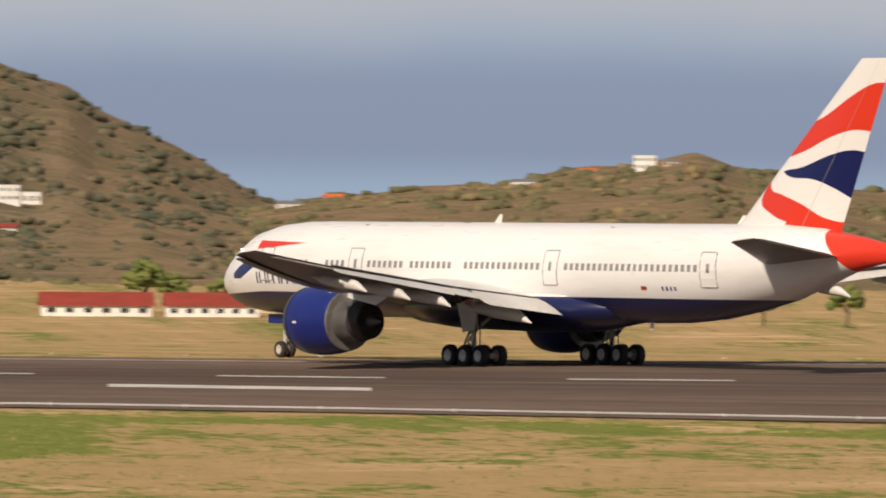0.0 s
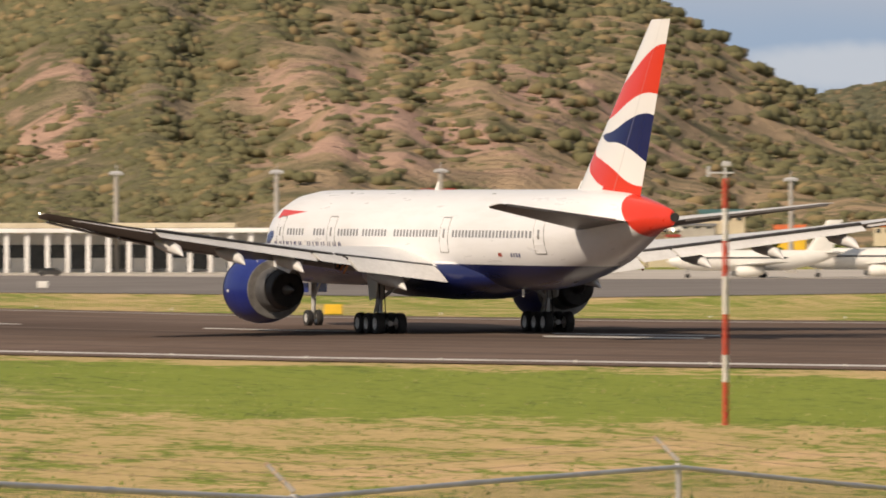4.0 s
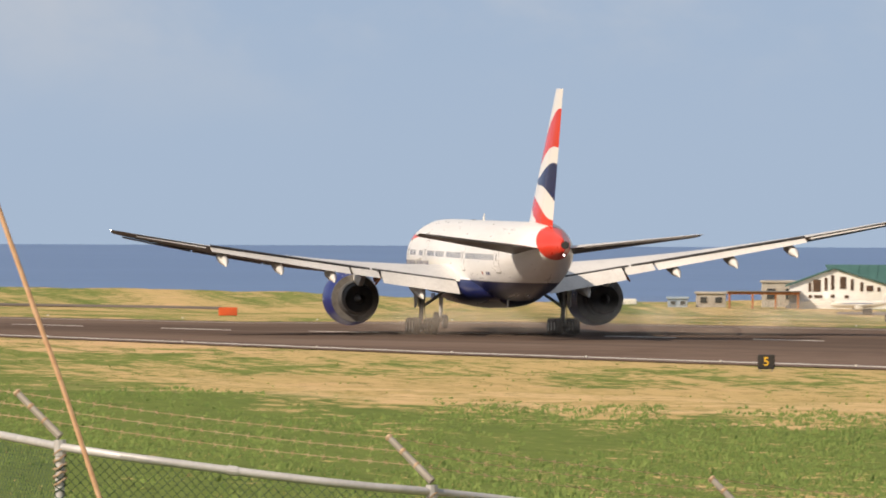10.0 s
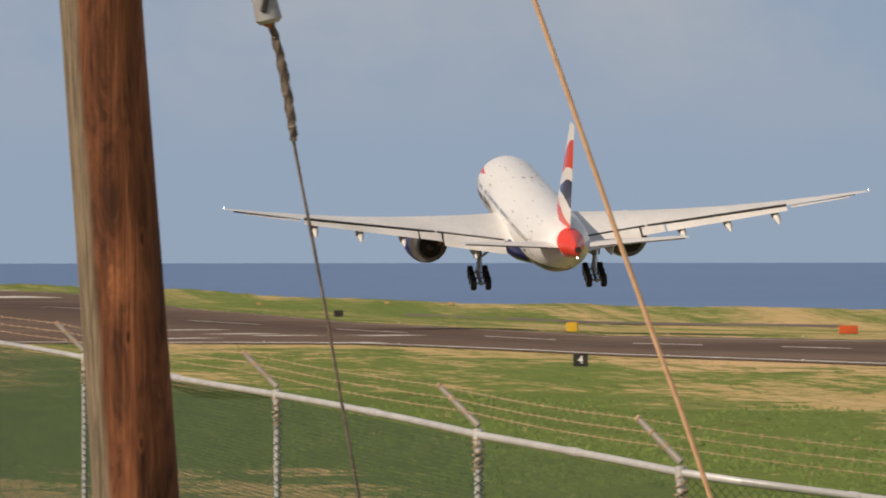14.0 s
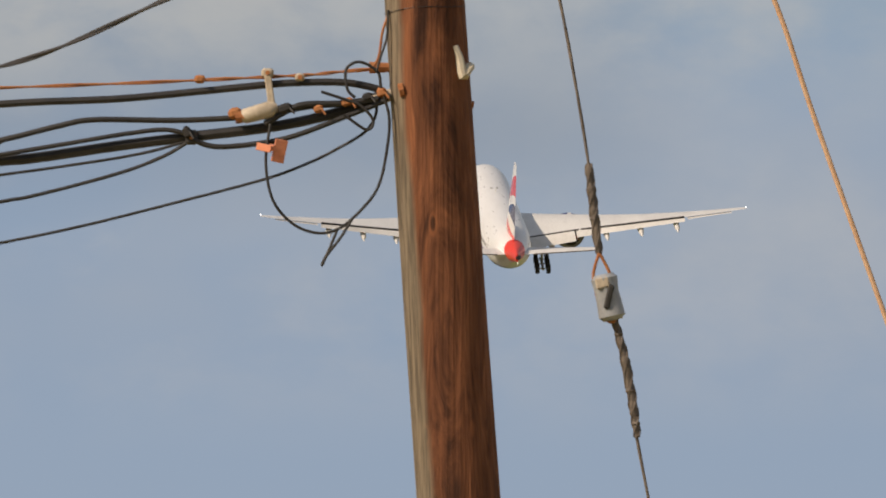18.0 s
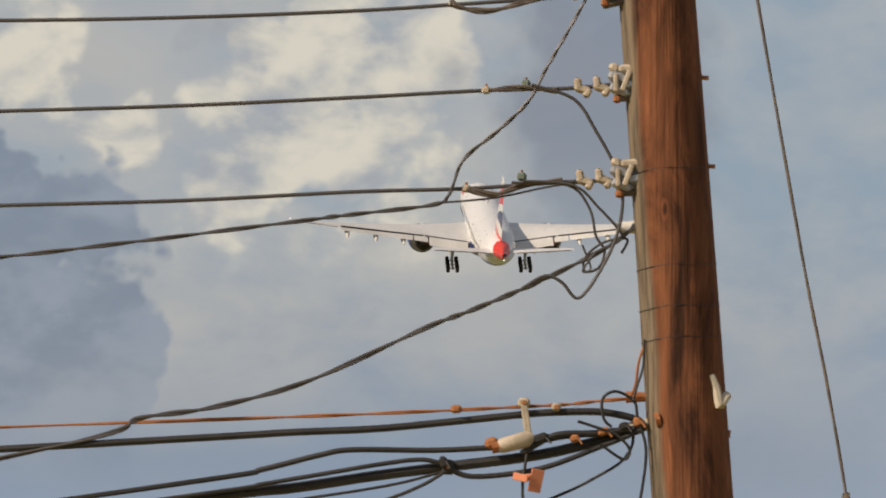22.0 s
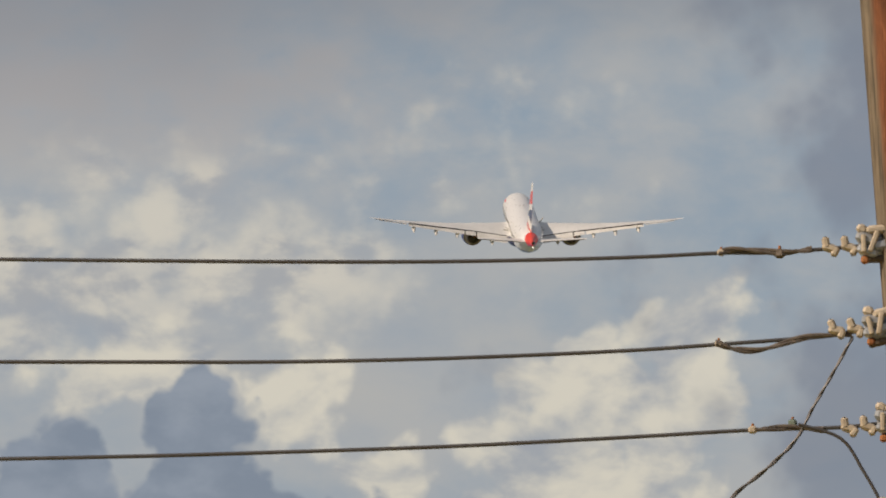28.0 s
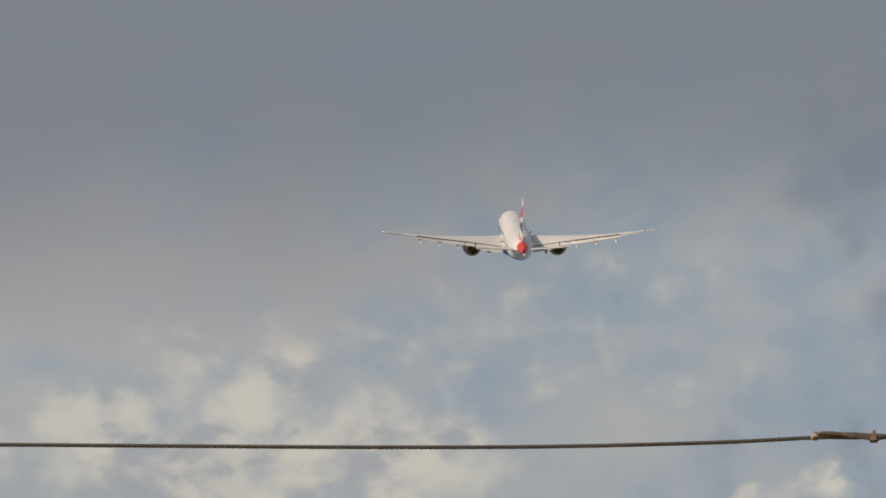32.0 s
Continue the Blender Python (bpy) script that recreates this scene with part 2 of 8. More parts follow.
haze = [(-13.6, 7.1, 1.5, 0.75), (-15.3, 6.9, 1.0, 0.9), (-14.4, 7.7, 1.6, 0.6), (-11.0, 7.75, 0.5, 0.16), (-12.1, 7.0, 0.6, 0.26), (-11.2, 4.85, 0.9, 0.35), (-10.1, 4.7, 0.7, 0.35), (-12.6, 8.1, 1.1, 0.4)]
air = mixc(wt, air, sunlit, cloud(haze, 0.75, 1.3) * 0.8)
bright = [(-14.7, 7.15, 1.7, 0.55), (-13.2, 7.2, 1.2, 0.5), (-14.2, 7.85, 0.8, 0.4), (-12.7, 7.95, 0.7, 0.35), (-11.5, 8.6, 0.6, 0.2), (-11.0, 8.0, 0.5, 0.14), (-15.6, 7.4, 0.9, 0.5)]
air = mixc(wt, air, mixc(wt, (0.42, 0.42, 0.43), (0.68, 0.63, 0.545), (light + (billow - 0.5) * 0.8).step(0.05, 0.85)), cloud(bright, 0.6, 1.3) * 0.85)
column = [(-10.95, 6.52, 0.45, 0.46), (-11.1, 6.25, 0.62, 0.45), (-10.05, 6.75, 0.42, 0.48), (-10.45, 6.1, 0.8, 0.5), (-11.15, 5.75, 0.85, 0.66), (-10.2, 6.6, 0.42, 0.5), (-10.35, 5.75, 0.6, 0.55), (-10.6, 5.35, 0.7, 0.4), (-12.35, 5.55, 0.32, 0.2), (-11.7, 5.25, 0.5, 0.45), (-12.45, 5.62, 0.3, 0.2), (-14.6, 6.5, 0.8, 0.4), (-13.3, 6.2, 0.5, 0.45)]
air = mixc(wt, air, sunlit, cloud(column, 0.20, 1.15) * 0.97)
shade = [(-8.75, 5.8, 1.05, 1.5), (-8.7, 8.3, 0.8, 1.5), (-9.5, 4.2, 1.0, 0.6), (-8.9, 9.6, 0.7, 1.0), (-9.6, 9.45, 0.6, 0.7), (-9.55, 7.45, 0.28, 0.3), (-10.6, 7.1, 0.24, 0.34), (-11.75, 6.5, 0.26, 0.24), (-9.9, 6.0, 0.2, 0.3)]
air = mixc(wt, air, (0.215, 0.24, 0.305), cloud(shade, 0.6, 1.2) * AZ.step(-6.6, -8.4) * EL.step(3.8, 5.8) * 0.8)
tower = [(-14.0, 5.92, 0.54, 0.5), (-14.05, 5.4, 0.7, 0.6), (-15.4, 5.7, 0.46, 0.42), (-14.9, 5.55, 0.44, 0.48), (-14.6, 5.0, 0.6, 0.6), (-13.4, 4.95, 0.8, 0.62), (-12.7, 4.8, 0.45, 0.55), (-12.65, 3.95, 0.55, 0.8), (-14.2, 4.1, 1.6, 1.2), (-13.1, 3.5, 1.0, 0.6)]
air = mixc(wt, air, mixc(wt, SLATE, (0.285, 0.325, 0.40), (billow * 0.6 + puff * 0.4 + relief * 1.2).step(0.36, 0.68)), cloud(tower, 0.13) * EL.step(2.6, 4.2) * 0.95)
air = mixc(wt, air, (0.435, 0.385, 0.375), (puff * 0.55 + billow * 0.45 + veil * 0.3).step(0.52, 0.78) * EL.step(7.7, 8.7) * AZ.step(-10.6, -13.6) * 0.6)
air = mixc(wt, air, GREY, (EL + veil * 2.2 + (AZ + 12.0) * -0.06).step(9.3, 11.2) * 0.9)
skymix = mixc(wt, skyscale.outputs[0], air, 0.9)
wt.links.new(skymix, bg.inputs["Color"])
bg.inputs["Strength"].default_value = 1.0

sun_data = bpy.data.lights.new("sun", "SUN")
sun_data.energy, sun_data.angle, sun_data.color = 4.2, radians(0.6), (1.0, 0.815, 0.635)
sun = new("sun", sun_data)
sun_from = Vector((math.sin(radians(SUN_AZ)) * math.cos(radians(SUN_EL)), math.cos(radians(SUN_AZ)) * math.cos(radians(SUN_EL)), math.sin(radians(SUN_EL))))
sun.matrix_world = look(sun_from * 60, (0, 0, 0))

# ---------------------------------------------------------------- plain materials
WHITE = surf("white_paint", (0.78, 0.77, 0.73), (0.66, 0.65, 0.60), 0.25, 0.45, relief=0.004)
WHITEWALL = surf("white_render", (0.84, 0.84, 0.82), (0.70, 0.69, 0.66), 0.3, 0.8, relief=0.01)
CREAMWALL = surf("cream_render", (0.62, 0.55, 0.40), (0.50, 0.43, 0.31), 0.3, 0.85)
YELLOW = surf("yellow_paint", (0.80, 0.50, 0.03), (0.66, 0.40, 0.03), 1.0, 0.55)
ORANGE = surf("orange_red_paint", (0.62, 0.10, 0.02), (0.48, 0.08, 0.02), 1.0, 0.6)
BLACK = surf("black_paint_and_deep_shade", (0.012, 0.012, 0.012), (0.03, 0.028, 0.026), 2.0, 0.6)
RED_ROOF = surf("red_roof_metal", (0.33, 0.045, 0.02), (0.22, 0.03, 0.015), 0.8, 0.55, stretch=(1, 1, 4))
ORANGE_ROOF = surf("orange_tile", (0.62, 0.15, 0.035), (0.46, 0.10, 0.03), 0.8, 0.7)
GREEN_ROOF = surf("green_roof_metal", (0.042, 0.112, 0.102), (0.055, 0.14, 0.128), 0.5, 0.5)
GREY_METAL = surf("galvanised_steel", (0.56, 0.565, 0.57), (0.42, 0.42, 0.425), 3.0, 0.5, 0.25, relief=0.002)
DULL_METAL = surf("dull_grey_metal", (0.30, 0.29, 0.27), (0.20, 0.19, 0.18), 2.0, 0.5, 0.5)
CONCRETE = surf("concrete", (0.42, 0.40, 0.36), (0.32, 0.30, 0.27), 0.6, 0.85, relief=0.01)
GLAZING_AND_SHADE = surf("dark_glazing_and_shade", (0.02, 0.025, 0.03), (0.05, 0.055, 0.06), 1.0, 0.15, spec=0.8)
RUBBER = surf("tyre_rubber", (0.012, 0.012, 0.013), (0.03, 0.028, 0.026), 2.0, 0.75)
RUST = surf("rusty_iron", (0.32, 0.12, 0.045), (0.45, 0.20, 0.08), 18.0, 0.8, 0.2, relief=0.002)
BLUE_TIN = surf("blue_paint", (0.03, 0.10, 0.32), (0.04, 0.14, 0.36), 1.0, 0.5)
TEAL = surf("teal_paint", (0.06, 0.25, 0.22), (0.08, 0.30, 0.26), 1.0, 0.6)

# ---------------------------------------------------------------- ground, sea, runway
NEAR_EDGE = [(-13, 1330), (-12, 1300), (-11.2, 700), (-9, 615), (-6, 607), (-5, 580), (-4, 550), (-2, 512), (-0.5, 486), (1.5, 461), (3, 445), (4, 433), (7, 402), (10, 380), (13, 366), (17, 350), (20, 340), (21.3, 347), (24, 341), (28, 331), (34, 325)]
FAR_EDGE = [(-13, 1340), (-12, 1330), (-10.5, 1290), (-9, 1180), (-8.2, 1110), (-7.3, 880), (-6, 745), (-4, 648), (-2, 622), (0, 628), (2, 610), (4, 590), (7, 555), (10, 512), (13, 492), (17, 476), (20, 468), (24, 462), (27, 466), (30, 472), (34, 480)]
COAST = [(-40, 1320), (-10, 1340), (-8.5, 1300), (-7.5, 1180), (-5, 960), (-3, 900), (-0.5, 820), (0.5, 775), (1.9, 800), (3.2, 950), (4.0, 1400), (5, 2600), (40, 2600)]
FENCE_D = [(-14, 120), (-11, 95), (-9, 75), (-7.3, 58), (-5, 46), (-3.3, 42), (-1, 42), (1, 43), (3, 46), (5, 50), (7.4, 55), (10, 60), (13, 70), (21, 100), (25, 105), (30, 110)]
RAIL_Z = [(-14, 8.456), (-11, 8.315), (-9, 8.128), (-7.3, 8.03), (-5, 7.923), (-3.3, 7.801), (-1.7, 7.651), (-0.4, 7.553), (1, 7.406), (3, 7.138), (5, 6.829), (7.4, 6.464), (10, 6.12), (13, 6.0), (15, 5.45), (17, 4.95), (21, 4.33), (25, 4.12), (30, 3.9)]


FAR = 1.85  # the land beyond the runway falls away and lies this much farther than a level plain would


def far_scale(az, r):
    edge = curve_at(FAR_EDGE, max(-13.0, min(34.0, az)))
    return 1.0 + (FAR - 1.0) * sm(edge + 12, edge + 75, r)


def stretched(p, s=FAR):
    """A place seen past the runway, moved out along its line of sight."""
    eye = Vector((0, 0, EYE))
    return eye + (Vector(p) - eye) * s


def ground_z(az, r):
    a = max(-60.0, min(60.0, az))
    fd, fz = curve_at(FENCE_D, a), curve_at(RAIL_Z, a) - 2.1
    if r < fd:
        z = 7.3 + (fz - 7.3) * sm(8, fd, r)
    else:
        z = fz * (1 - sm(fd, fd + 85, r))
    if -45 < az < 45:
        c = curve_at(COAST, az)
        z -= 24 * sm(c, c + 160, r)
    else:
        z -= 0.0
    z += 0.9 * sm(650, 1100, r) * (sm(curve_at(FAR_EDGE, a) + 15, curve_at(FAR_EDGE, a) + 150, r) if -13 < az < 34 else 1) * noise.noise((az * 0.9, r * 0.006, 3.1)) * (1 if az < 4 else 0.3)
    return z


def grass_material():
    """Mown strip beside the runway: bands of green, straw and bare earth that run along it."""
    m, t, b = material("dry_grass", 1.0, 0, 0.04)
    v = coords(t, "Object")
    x, y, _ = xyz(t, v)
    big = noise_at(t, v, 0.017, 4, 0.55, 0.4)
    mid = noise_at(t, v, 0.06, 5, 0.62, 0.3)
    patch = noise_at(t, v, 0.20, 6, 0.68, 0.6)
    fine = noise_at(t, v, 0.8, 6, 0.7)
    blade = noise_at(t, v, 4.0, 4, 0.75)
    rr = (x * x + y * y).op("SQRT")
    az = x.op("ARCTAN2", y) * (180 / PI)
    at = t.nodes.new("ShaderNodeAttribute")
    at.attribute_name = "across"
    edge = Sx(t, at.outputs["Fac"])
    u = edge + (mid - 0.5) * 0.22 + (big - 0.5) * 0.12 + (patch - 0.5) * 0.16
    cmb = t.nodes.new("ShaderNodeCombineXYZ")
    t.links.new((az * 1.15 + mid * 1.2).s, cmb.inputs[0])
    t.links.new((edge * 13.0 + mid * 1.5).s, cmb.inputs[1])
    run = noise_at(t, cmb.outputs[0], 1.0, 8, 0.66, 0.4)
    speck = noise_at(t, cmb.outputs[0], 6.0, 5, 0.72, 0.3)
    # the mown runs along the strip end behind the fence; plain rough grass on the near side
    field = rr.step(26, 46)
    run = run * field + patch * (field * -1.0 + 1.0)
    speck = speck * field + fine * (field * -1.0 + 1.0)
    here = edge.step(-0.02, 0.0) * field
    # worn vehicle track, long grass beyond it, mown green verge further east
    track = u.step(0.17, 0.26) * u.step(0.50, 0.40) * az.step(-4.6, -0.5) * az.step(10.0, 6.0)
    lush = u.step(0.30, 0.40) * (az + (patch - 0.5) * 5.0).step(7.0, 4.0) * (u.step(0.7, 1.1) * az.step(0.5, 3.0) * -0.75 + 1.0)
    east = u.step(0.02, 0.09) * u.step(0.52, 0.36) * (az + (patch - 0.5) * 5.0).step(5.2, 8.2)
    east2 = u.step(0.05, 0.16) * u.step(0.62, 0.46) * az.step(20.0, 23.4)
    mown = u.step(0.0, 0.05) * u.step(0.26, 0.14) * az.step(6.5, 3.5) + u.step(0.04, 0.12) * az.step(-0.5, -4.0) * 3.0
    straw_edge = u.step(0.075, 0.02) * az.step(13.0, 9.0)
    far_green = (edge + 0.02).step(0.0, -0.02) * (az.step(9.0, 13.0) * 0.04 - az.step(15.0, 20.0) * 0.10 + az.step(-3.0, -6.0) * 0.10)
    west_bare = az.step(-4.9, -6.4) * (rr + (run - 0.5) * 90.0).step(290, 268)
    bias = (lush * 0.20 - track * 0.20 + east * 0.30 - east2 * 0.30 + mown * 0.04 - straw_edge * 0.07 - 0.03) * here + far_green * field - west_bare * field * 0.34
    n = (run - 0.5) * 0.95 + (speck - 0.5) * 0.75 + (patch - 0.5) * 0.40 + (fine - 0.5) * 0.35 + 0.5
    f = (n + bias).step(0.46, 0.58)
    green = mixc(t, (0.128, 0.186, 0.045), (0.232, 0.276, 0.080), fine * 0.45 + speck * 0.55)
    green = mixc(t, green, (0.26, 0.305, 0.055), az.step(5.0, 9.0) * field * 0.75)
    green = mixc(t, green, (0.165, 0.18, 0.046), az.step(17.5, 21.0) * field * 0.6)
    green = mixc(t, green, (0.106, 0.156, 0.045), (lush * 0.55 + az.step(-2.5, -5.5) * 0.35) * field * (run * 0.8 + 0.3))
    green = mixc(t, green, (0.075, 0.120, 0.036), (speck * 0.7 + run * 0.3).step(0.50, 0.64) * 0.6)
    green = mixc(t, green, (0.27, 0.32, 0.095), (speck * 0.6 + fine * 0.4).step(0.46, 0.34) * 0.6)
    straw = mixc(t, (0.60, 0.44, 0.22), (0.45, 0.345, 0.155), fine * 0.5 + speck * 0.5)
    straw = mixc(t, straw, (0.36, 0.30, 0.12), (run * 0.5 + speck * 0.5).step(0.44, 0.56) * 0.65)
    straw = mixc(t, straw, (0.39, 0.255, 0.125), az.step(17.5, 21.5) * field * 0.65)
    earth = mixc(t, straw, (0.64, 0.44, 0.25), (mid * 0.6 + big * 0.4).step(0.48, 0.38) * 0.8)
    col = mixc(t, earth, green, f)
    # two wheel ruts
    rut = ((u - 0.30).abs().step(0.018, 0.006)).max((u - 0.37).abs().step(0.018, 0.006))
    col = mixc(t, col, (0.70, 0.51, 0.30), rut * track * 0.55)
    col = mixc(t, col, (0.14, 0.125, 0.045), speck.step(0.56, 0.70) * 0.55)
    col = mixc(t, col, (0.10, 0.105, 0.035), blade.step(0.55, 0.75) * 0.28)
    t.links.new(col, b.inputs["Base Color"])
    bump(t, b, blade * 0.5 + fine + patch * 2.0, 0.9, 0.22)
    return m


GRASS = grass_material()


def build_ground():
    azs = [-180 + 10 * i for i in range(13)] + list(np.arange(-50, -16, 2.0)) + list(np.arange(-16, 32.01, 0.2)) + list(np.arange(34, 50, 2.0)) + [60 + 10 * i for i in range(13)]
    azs = [a for a in azs if a < 180]
    rs = [2, 8, 15, 22, 30] + list(range(36, 130, 4)) + list(range(130, 240, 10)) + list(range(240, 700, 12)) + list(range(700, 1500, 20)) + [1550, 1700, 2000, 2300, 2640]
    vs, fs, n = [], [], len(azs)
    for r in rs:
        for a in azs:
            vs.append(tuple(stretched(polar(a, r, ground_z(a, r)), far_scale(a, r))))
    for i in range(len(rs) - 1):
        for j in range(n):
            k = (j + 1) % n
            fs.append((i * n + j, i * n + k, (i + 1) * n + k, (i + 1) * n + j))
    vs.append((0, 0, 7.3))
    fs += [(len(vs) - 1, (j + 1) % n, j) for j in range(n)]
    g = Geo().add(vs, fs)
    ob = solid("ground", g, GRASS, "patchy green and straw coloured airfield grass", "grass", kind="structure", smooth=True)
    # how far a place lies from the runway's near edge, as an angle below it
    lay = ob.data.attributes.new("across", "FLOAT", "POINT")
    out = []
    for i, p in enumerate(ob.data.vertices):
        r = max(20.0, math.hypot(p.co.x, p.co.y))
        a = math.degrees(math.atan2(p.co.x, p.co.y))
        e = curve_at(NEAR_EDGE, max(-13.0, min(34.0, a))) - 7
        out.append(math.degrees((EYE - max(p.co.z, 0.0) * 0.85) / r - EYE / e))
    lay.data.foreach_set("value", out)
    return ob


build_ground()


def build_sea():
    m, t, b = material("sea_water", 0.3, 0, 0.32)
    v = coords(t, "Object")
    wave, swell, broad = noise_at(t, v, 0.09, 5, 0.65), noise_at(t, coords(t, "Object", (0.25, 1, 1)), 0.02, 4, 0.6), noise_at(t, v, 0.0035, 3)
    t.links.new(mixc(t, (0.046, 0.118, 0.305), (0.066, 0.146, 0.345), (wave * 0.3 + swell * 0.4 + broad * 0.3).step(0.4, 0.6)), b.inputs["Base Color"])
    bump(t, b, wave * 0.6 + swell * 2.0, 0.35, 1.0)
    rs = [500, 700, 1000, 1400, 2000, 2800, 3800, 4880]
    azs = np.arange(-180, 180, 3.0)
    n = len(azs)
    vs = [tuple(polar(a, r, -11.4)) for r in rs for a in azs]
    fs = [(i * n + j, i * n + (j + 1) % n, (i + 1) * n + (j + 1) % n, (i + 1) * n + j) for i in range(len(rs) - 1) for j in range(n)]
    solid("water", Geo().add(vs, fs), m, "hazy blue open sea reaching the horizon", "sea", kind="structure")


build_sea()


def asphalt_material():
    m, t, b = material("runway_asphalt", 1.0, 0, 0.05)
    v = coords(t, "Object")
    a, c, d = noise_at(t, v, 0.03, 5, 0.6), noise_at(t, v, 0.35, 5, 0.65), noise_at(t, v, 3.0, 3, 0.7)
    col = mixc(t, (0.128, 0.091, 0.071), (0.175, 0.129, 0.104), (a * 0.6 + c * 0.4).step(0.4, 0.62))
    col = mixc(t, col, (0.14, 0.115, 0.10), d.step(0.62, 0.8) * 0.35)
    # rubber and patched lanes laid down along the strip
    uv = coords(t, "UV")
    u, w, _ = xyz(t, uv)
    lane = noise_at(t, coords(t, "UV", (0.35, 26.0, 1.0)), 1.0, 5, 0.6, 0.2)
    mid = (w - 0.55 + (a - 0.5) * 0.22).abs().step(0.34, 0.06)
    col = mixc(t, col, (0.050, 0.038, 0.032), (mid * (c * 0.5 + 0.55) * 0.72) * (lane.step(0.30, 0.62) * 0.7 + 0.3))
    col = mixc(t, col, (0.075, 0.060, 0.052), lane.step(0.52, 0.66) * 0.5)
    col = mixc(t, col, (0.19, 0.165, 0.145), lane.step(0.40, 0.32) * 0.35)
    t.links.new(col, b.inputs["Base Color"])
    bump(t, b, d, 0.4, 0.02)
    return m


ASPHALT = asphalt_material()
TAXI = surf("taxiway_asphalt", (0.145, 0.125, 0.108), (0.19, 0.168, 0.148), 0.05, 0.85, relief=0.01)
APRON = surf("apron_concrete", (0.40, 0.36, 0.31), (0.48, 0.44, 0.38), 0.05, 0.85)


def strip(name, lo, hi, a0, a1, step, z, mat, label, category, uv=False):
    """A flat paved sheet between two distances from the fence, given by bearing."""
    azs = np.arange(a0, a1 + 1e-6, step)
    rows = 7
    vs, fs = [], []
    for a in azs:
        n, f = lo(a), hi(a)
        for j in range(rows):
            r = n + (f - n) * j / (rows - 1)
            vs.append(tuple(stretched(polar(a, r, z), far_scale(a, r))))
    for i in range(len(azs) - 1):
        for j in range(rows - 1):
            fs.append((i * rows + j, (i + 1) * rows + j, (i + 1) * rows + j + 1, i * rows + j + 1))
    ob = solid(name, Geo().add(vs, fs), mat, label, category, kind="structure")
    if uv:
        lay = ob.data.uv_layers.new(name="UVMap")
        for lp in ob.data.loops:
            i = lp.vertex_index
            lay.data[lp.index].uv = ((i // rows) / 10.0, (i % rows) / (rows - 1))
    return ob


near_edge = lambda a: curve_at(NEAR_EDGE, a)
far_edge = lambda a: curve_at(FAR_EDGE, a)
strip("road_runway", lambda a: near_edge(a) - 7, lambda a: far_edge(a), -12, 34, 0.25, 0.06, ASPHALT, "brown-black asphalt runway with dark rubber streaks", "runway", uv=True)
strip("road_taxiway", lambda a: curve_at([(2.5, 690), (4, 668), (7, 655), (9, 640), (12, 610), (15, 640), (17.2, 672), (17.9, 642), (18.3, 642), (18.8, 674), (20.5, 680), (34, 680)], a), lambda a: curve_at([(2.5, 700), (5, 745), (7, 790), (12, 740), (16, 745), (20, 700), (34, 690)], a), 2.6, 20.5, 0.3, 0.05, TAXI, "grey asphalt taxiway behind the grass strip", "taxiway")
strip("pavement_apron", lambda a: curve_at([(5, 746), (7, 791), (12, 741), (16, 746), (20, 701)], a), lambda a: 830, 5.0, 20.0, 0.3, 0.045, APRON, "pale concrete aircraft parking apron", "apron")

TAR = surf("old_tar_road", (0.11, 0.085, 0.065), (0.16, 0.125, 0.09), 0.05, 0.9)
strip("road_perimeter", lambda a: far_edge(a) + 80, lambda a: far_edge(a) + 100, -5.6, -2.2, 0.2, 0.05, TAR, "narrow grey asphalt perimeter road in the dry grass", "road")

PAINT = surf("runway_paint", (0.66, 0.64, 0.60), (0.40, 0.37, 0.33), 0.35, 0.8)
PAINT_WORN = surf("worn_runway_paint", (0.42, 0.39, 0.35), (0.20, 0.17, 0.15), 0.35, 0.8)


def ribbon_line(g, fn, a0, a1, w, z=0.075, step=0.25):
    azs = [a0 + (a1 - a0) * i / max(2, int(abs(a1 - a0) / step)) for i in range(max(2, int(abs(a1 - a0) / step)) + 1)]
    vs = []
    for a in azs:
        vs += [tuple(polar(a, fn(a) - w / 2, z)), tuple(polar(a, fn(a) + w / 2, z))]
    g.add(vs, [(2 * i, 2 * i + 2, 2 * i + 3, 2 * i + 1) for i in range(len(azs) - 1)])


g = Geo()
ribbon_line(g, near_edge, -10.9, 34, 3.2)
solid("trim_near_edge_line", g, PAINT, "white painted runway edge line", "runway marking", kind="structure")
g = Geo()
ribbon_line(g, lambda a: far_edge(a) - 9, -10.5, 34, 2.6)
solid("trim_far_edge_line", g, PAINT_WORN, "worn white painted far edge line of the runway", "runway marking", kind="structure")
mid_line = lambda a: near_edge(a) + (far_edge(a) - near_edge(a)) * 0.56
a = -9.6
while a < 33:
    g = Geo()
    length = 0.55 if a < 6 else 1.3
    ribbon_line(g, mid_line, a, a + length, 2.6, step=0.2)
    tagged(solid("runway_centre_dash", g, PAINT, "white painted centreline dash on the runway", "runway marking", "centreline dashes"), kind="structure")
    a += length * 2.1


def quad_bar(name, p, q, w, label):
    p, q = Vector((*p, 0.08)), Vector((*q, 0.08))
    d = (q - p).normalized()
    s = Vector((-d.y, d.x, 0)) * w / 2
    solid(name, Geo().add([p - s, q - s, q + s, p + s], [(0, 1, 2, 3)]), PAINT, label, "runway marking", kind="structure")


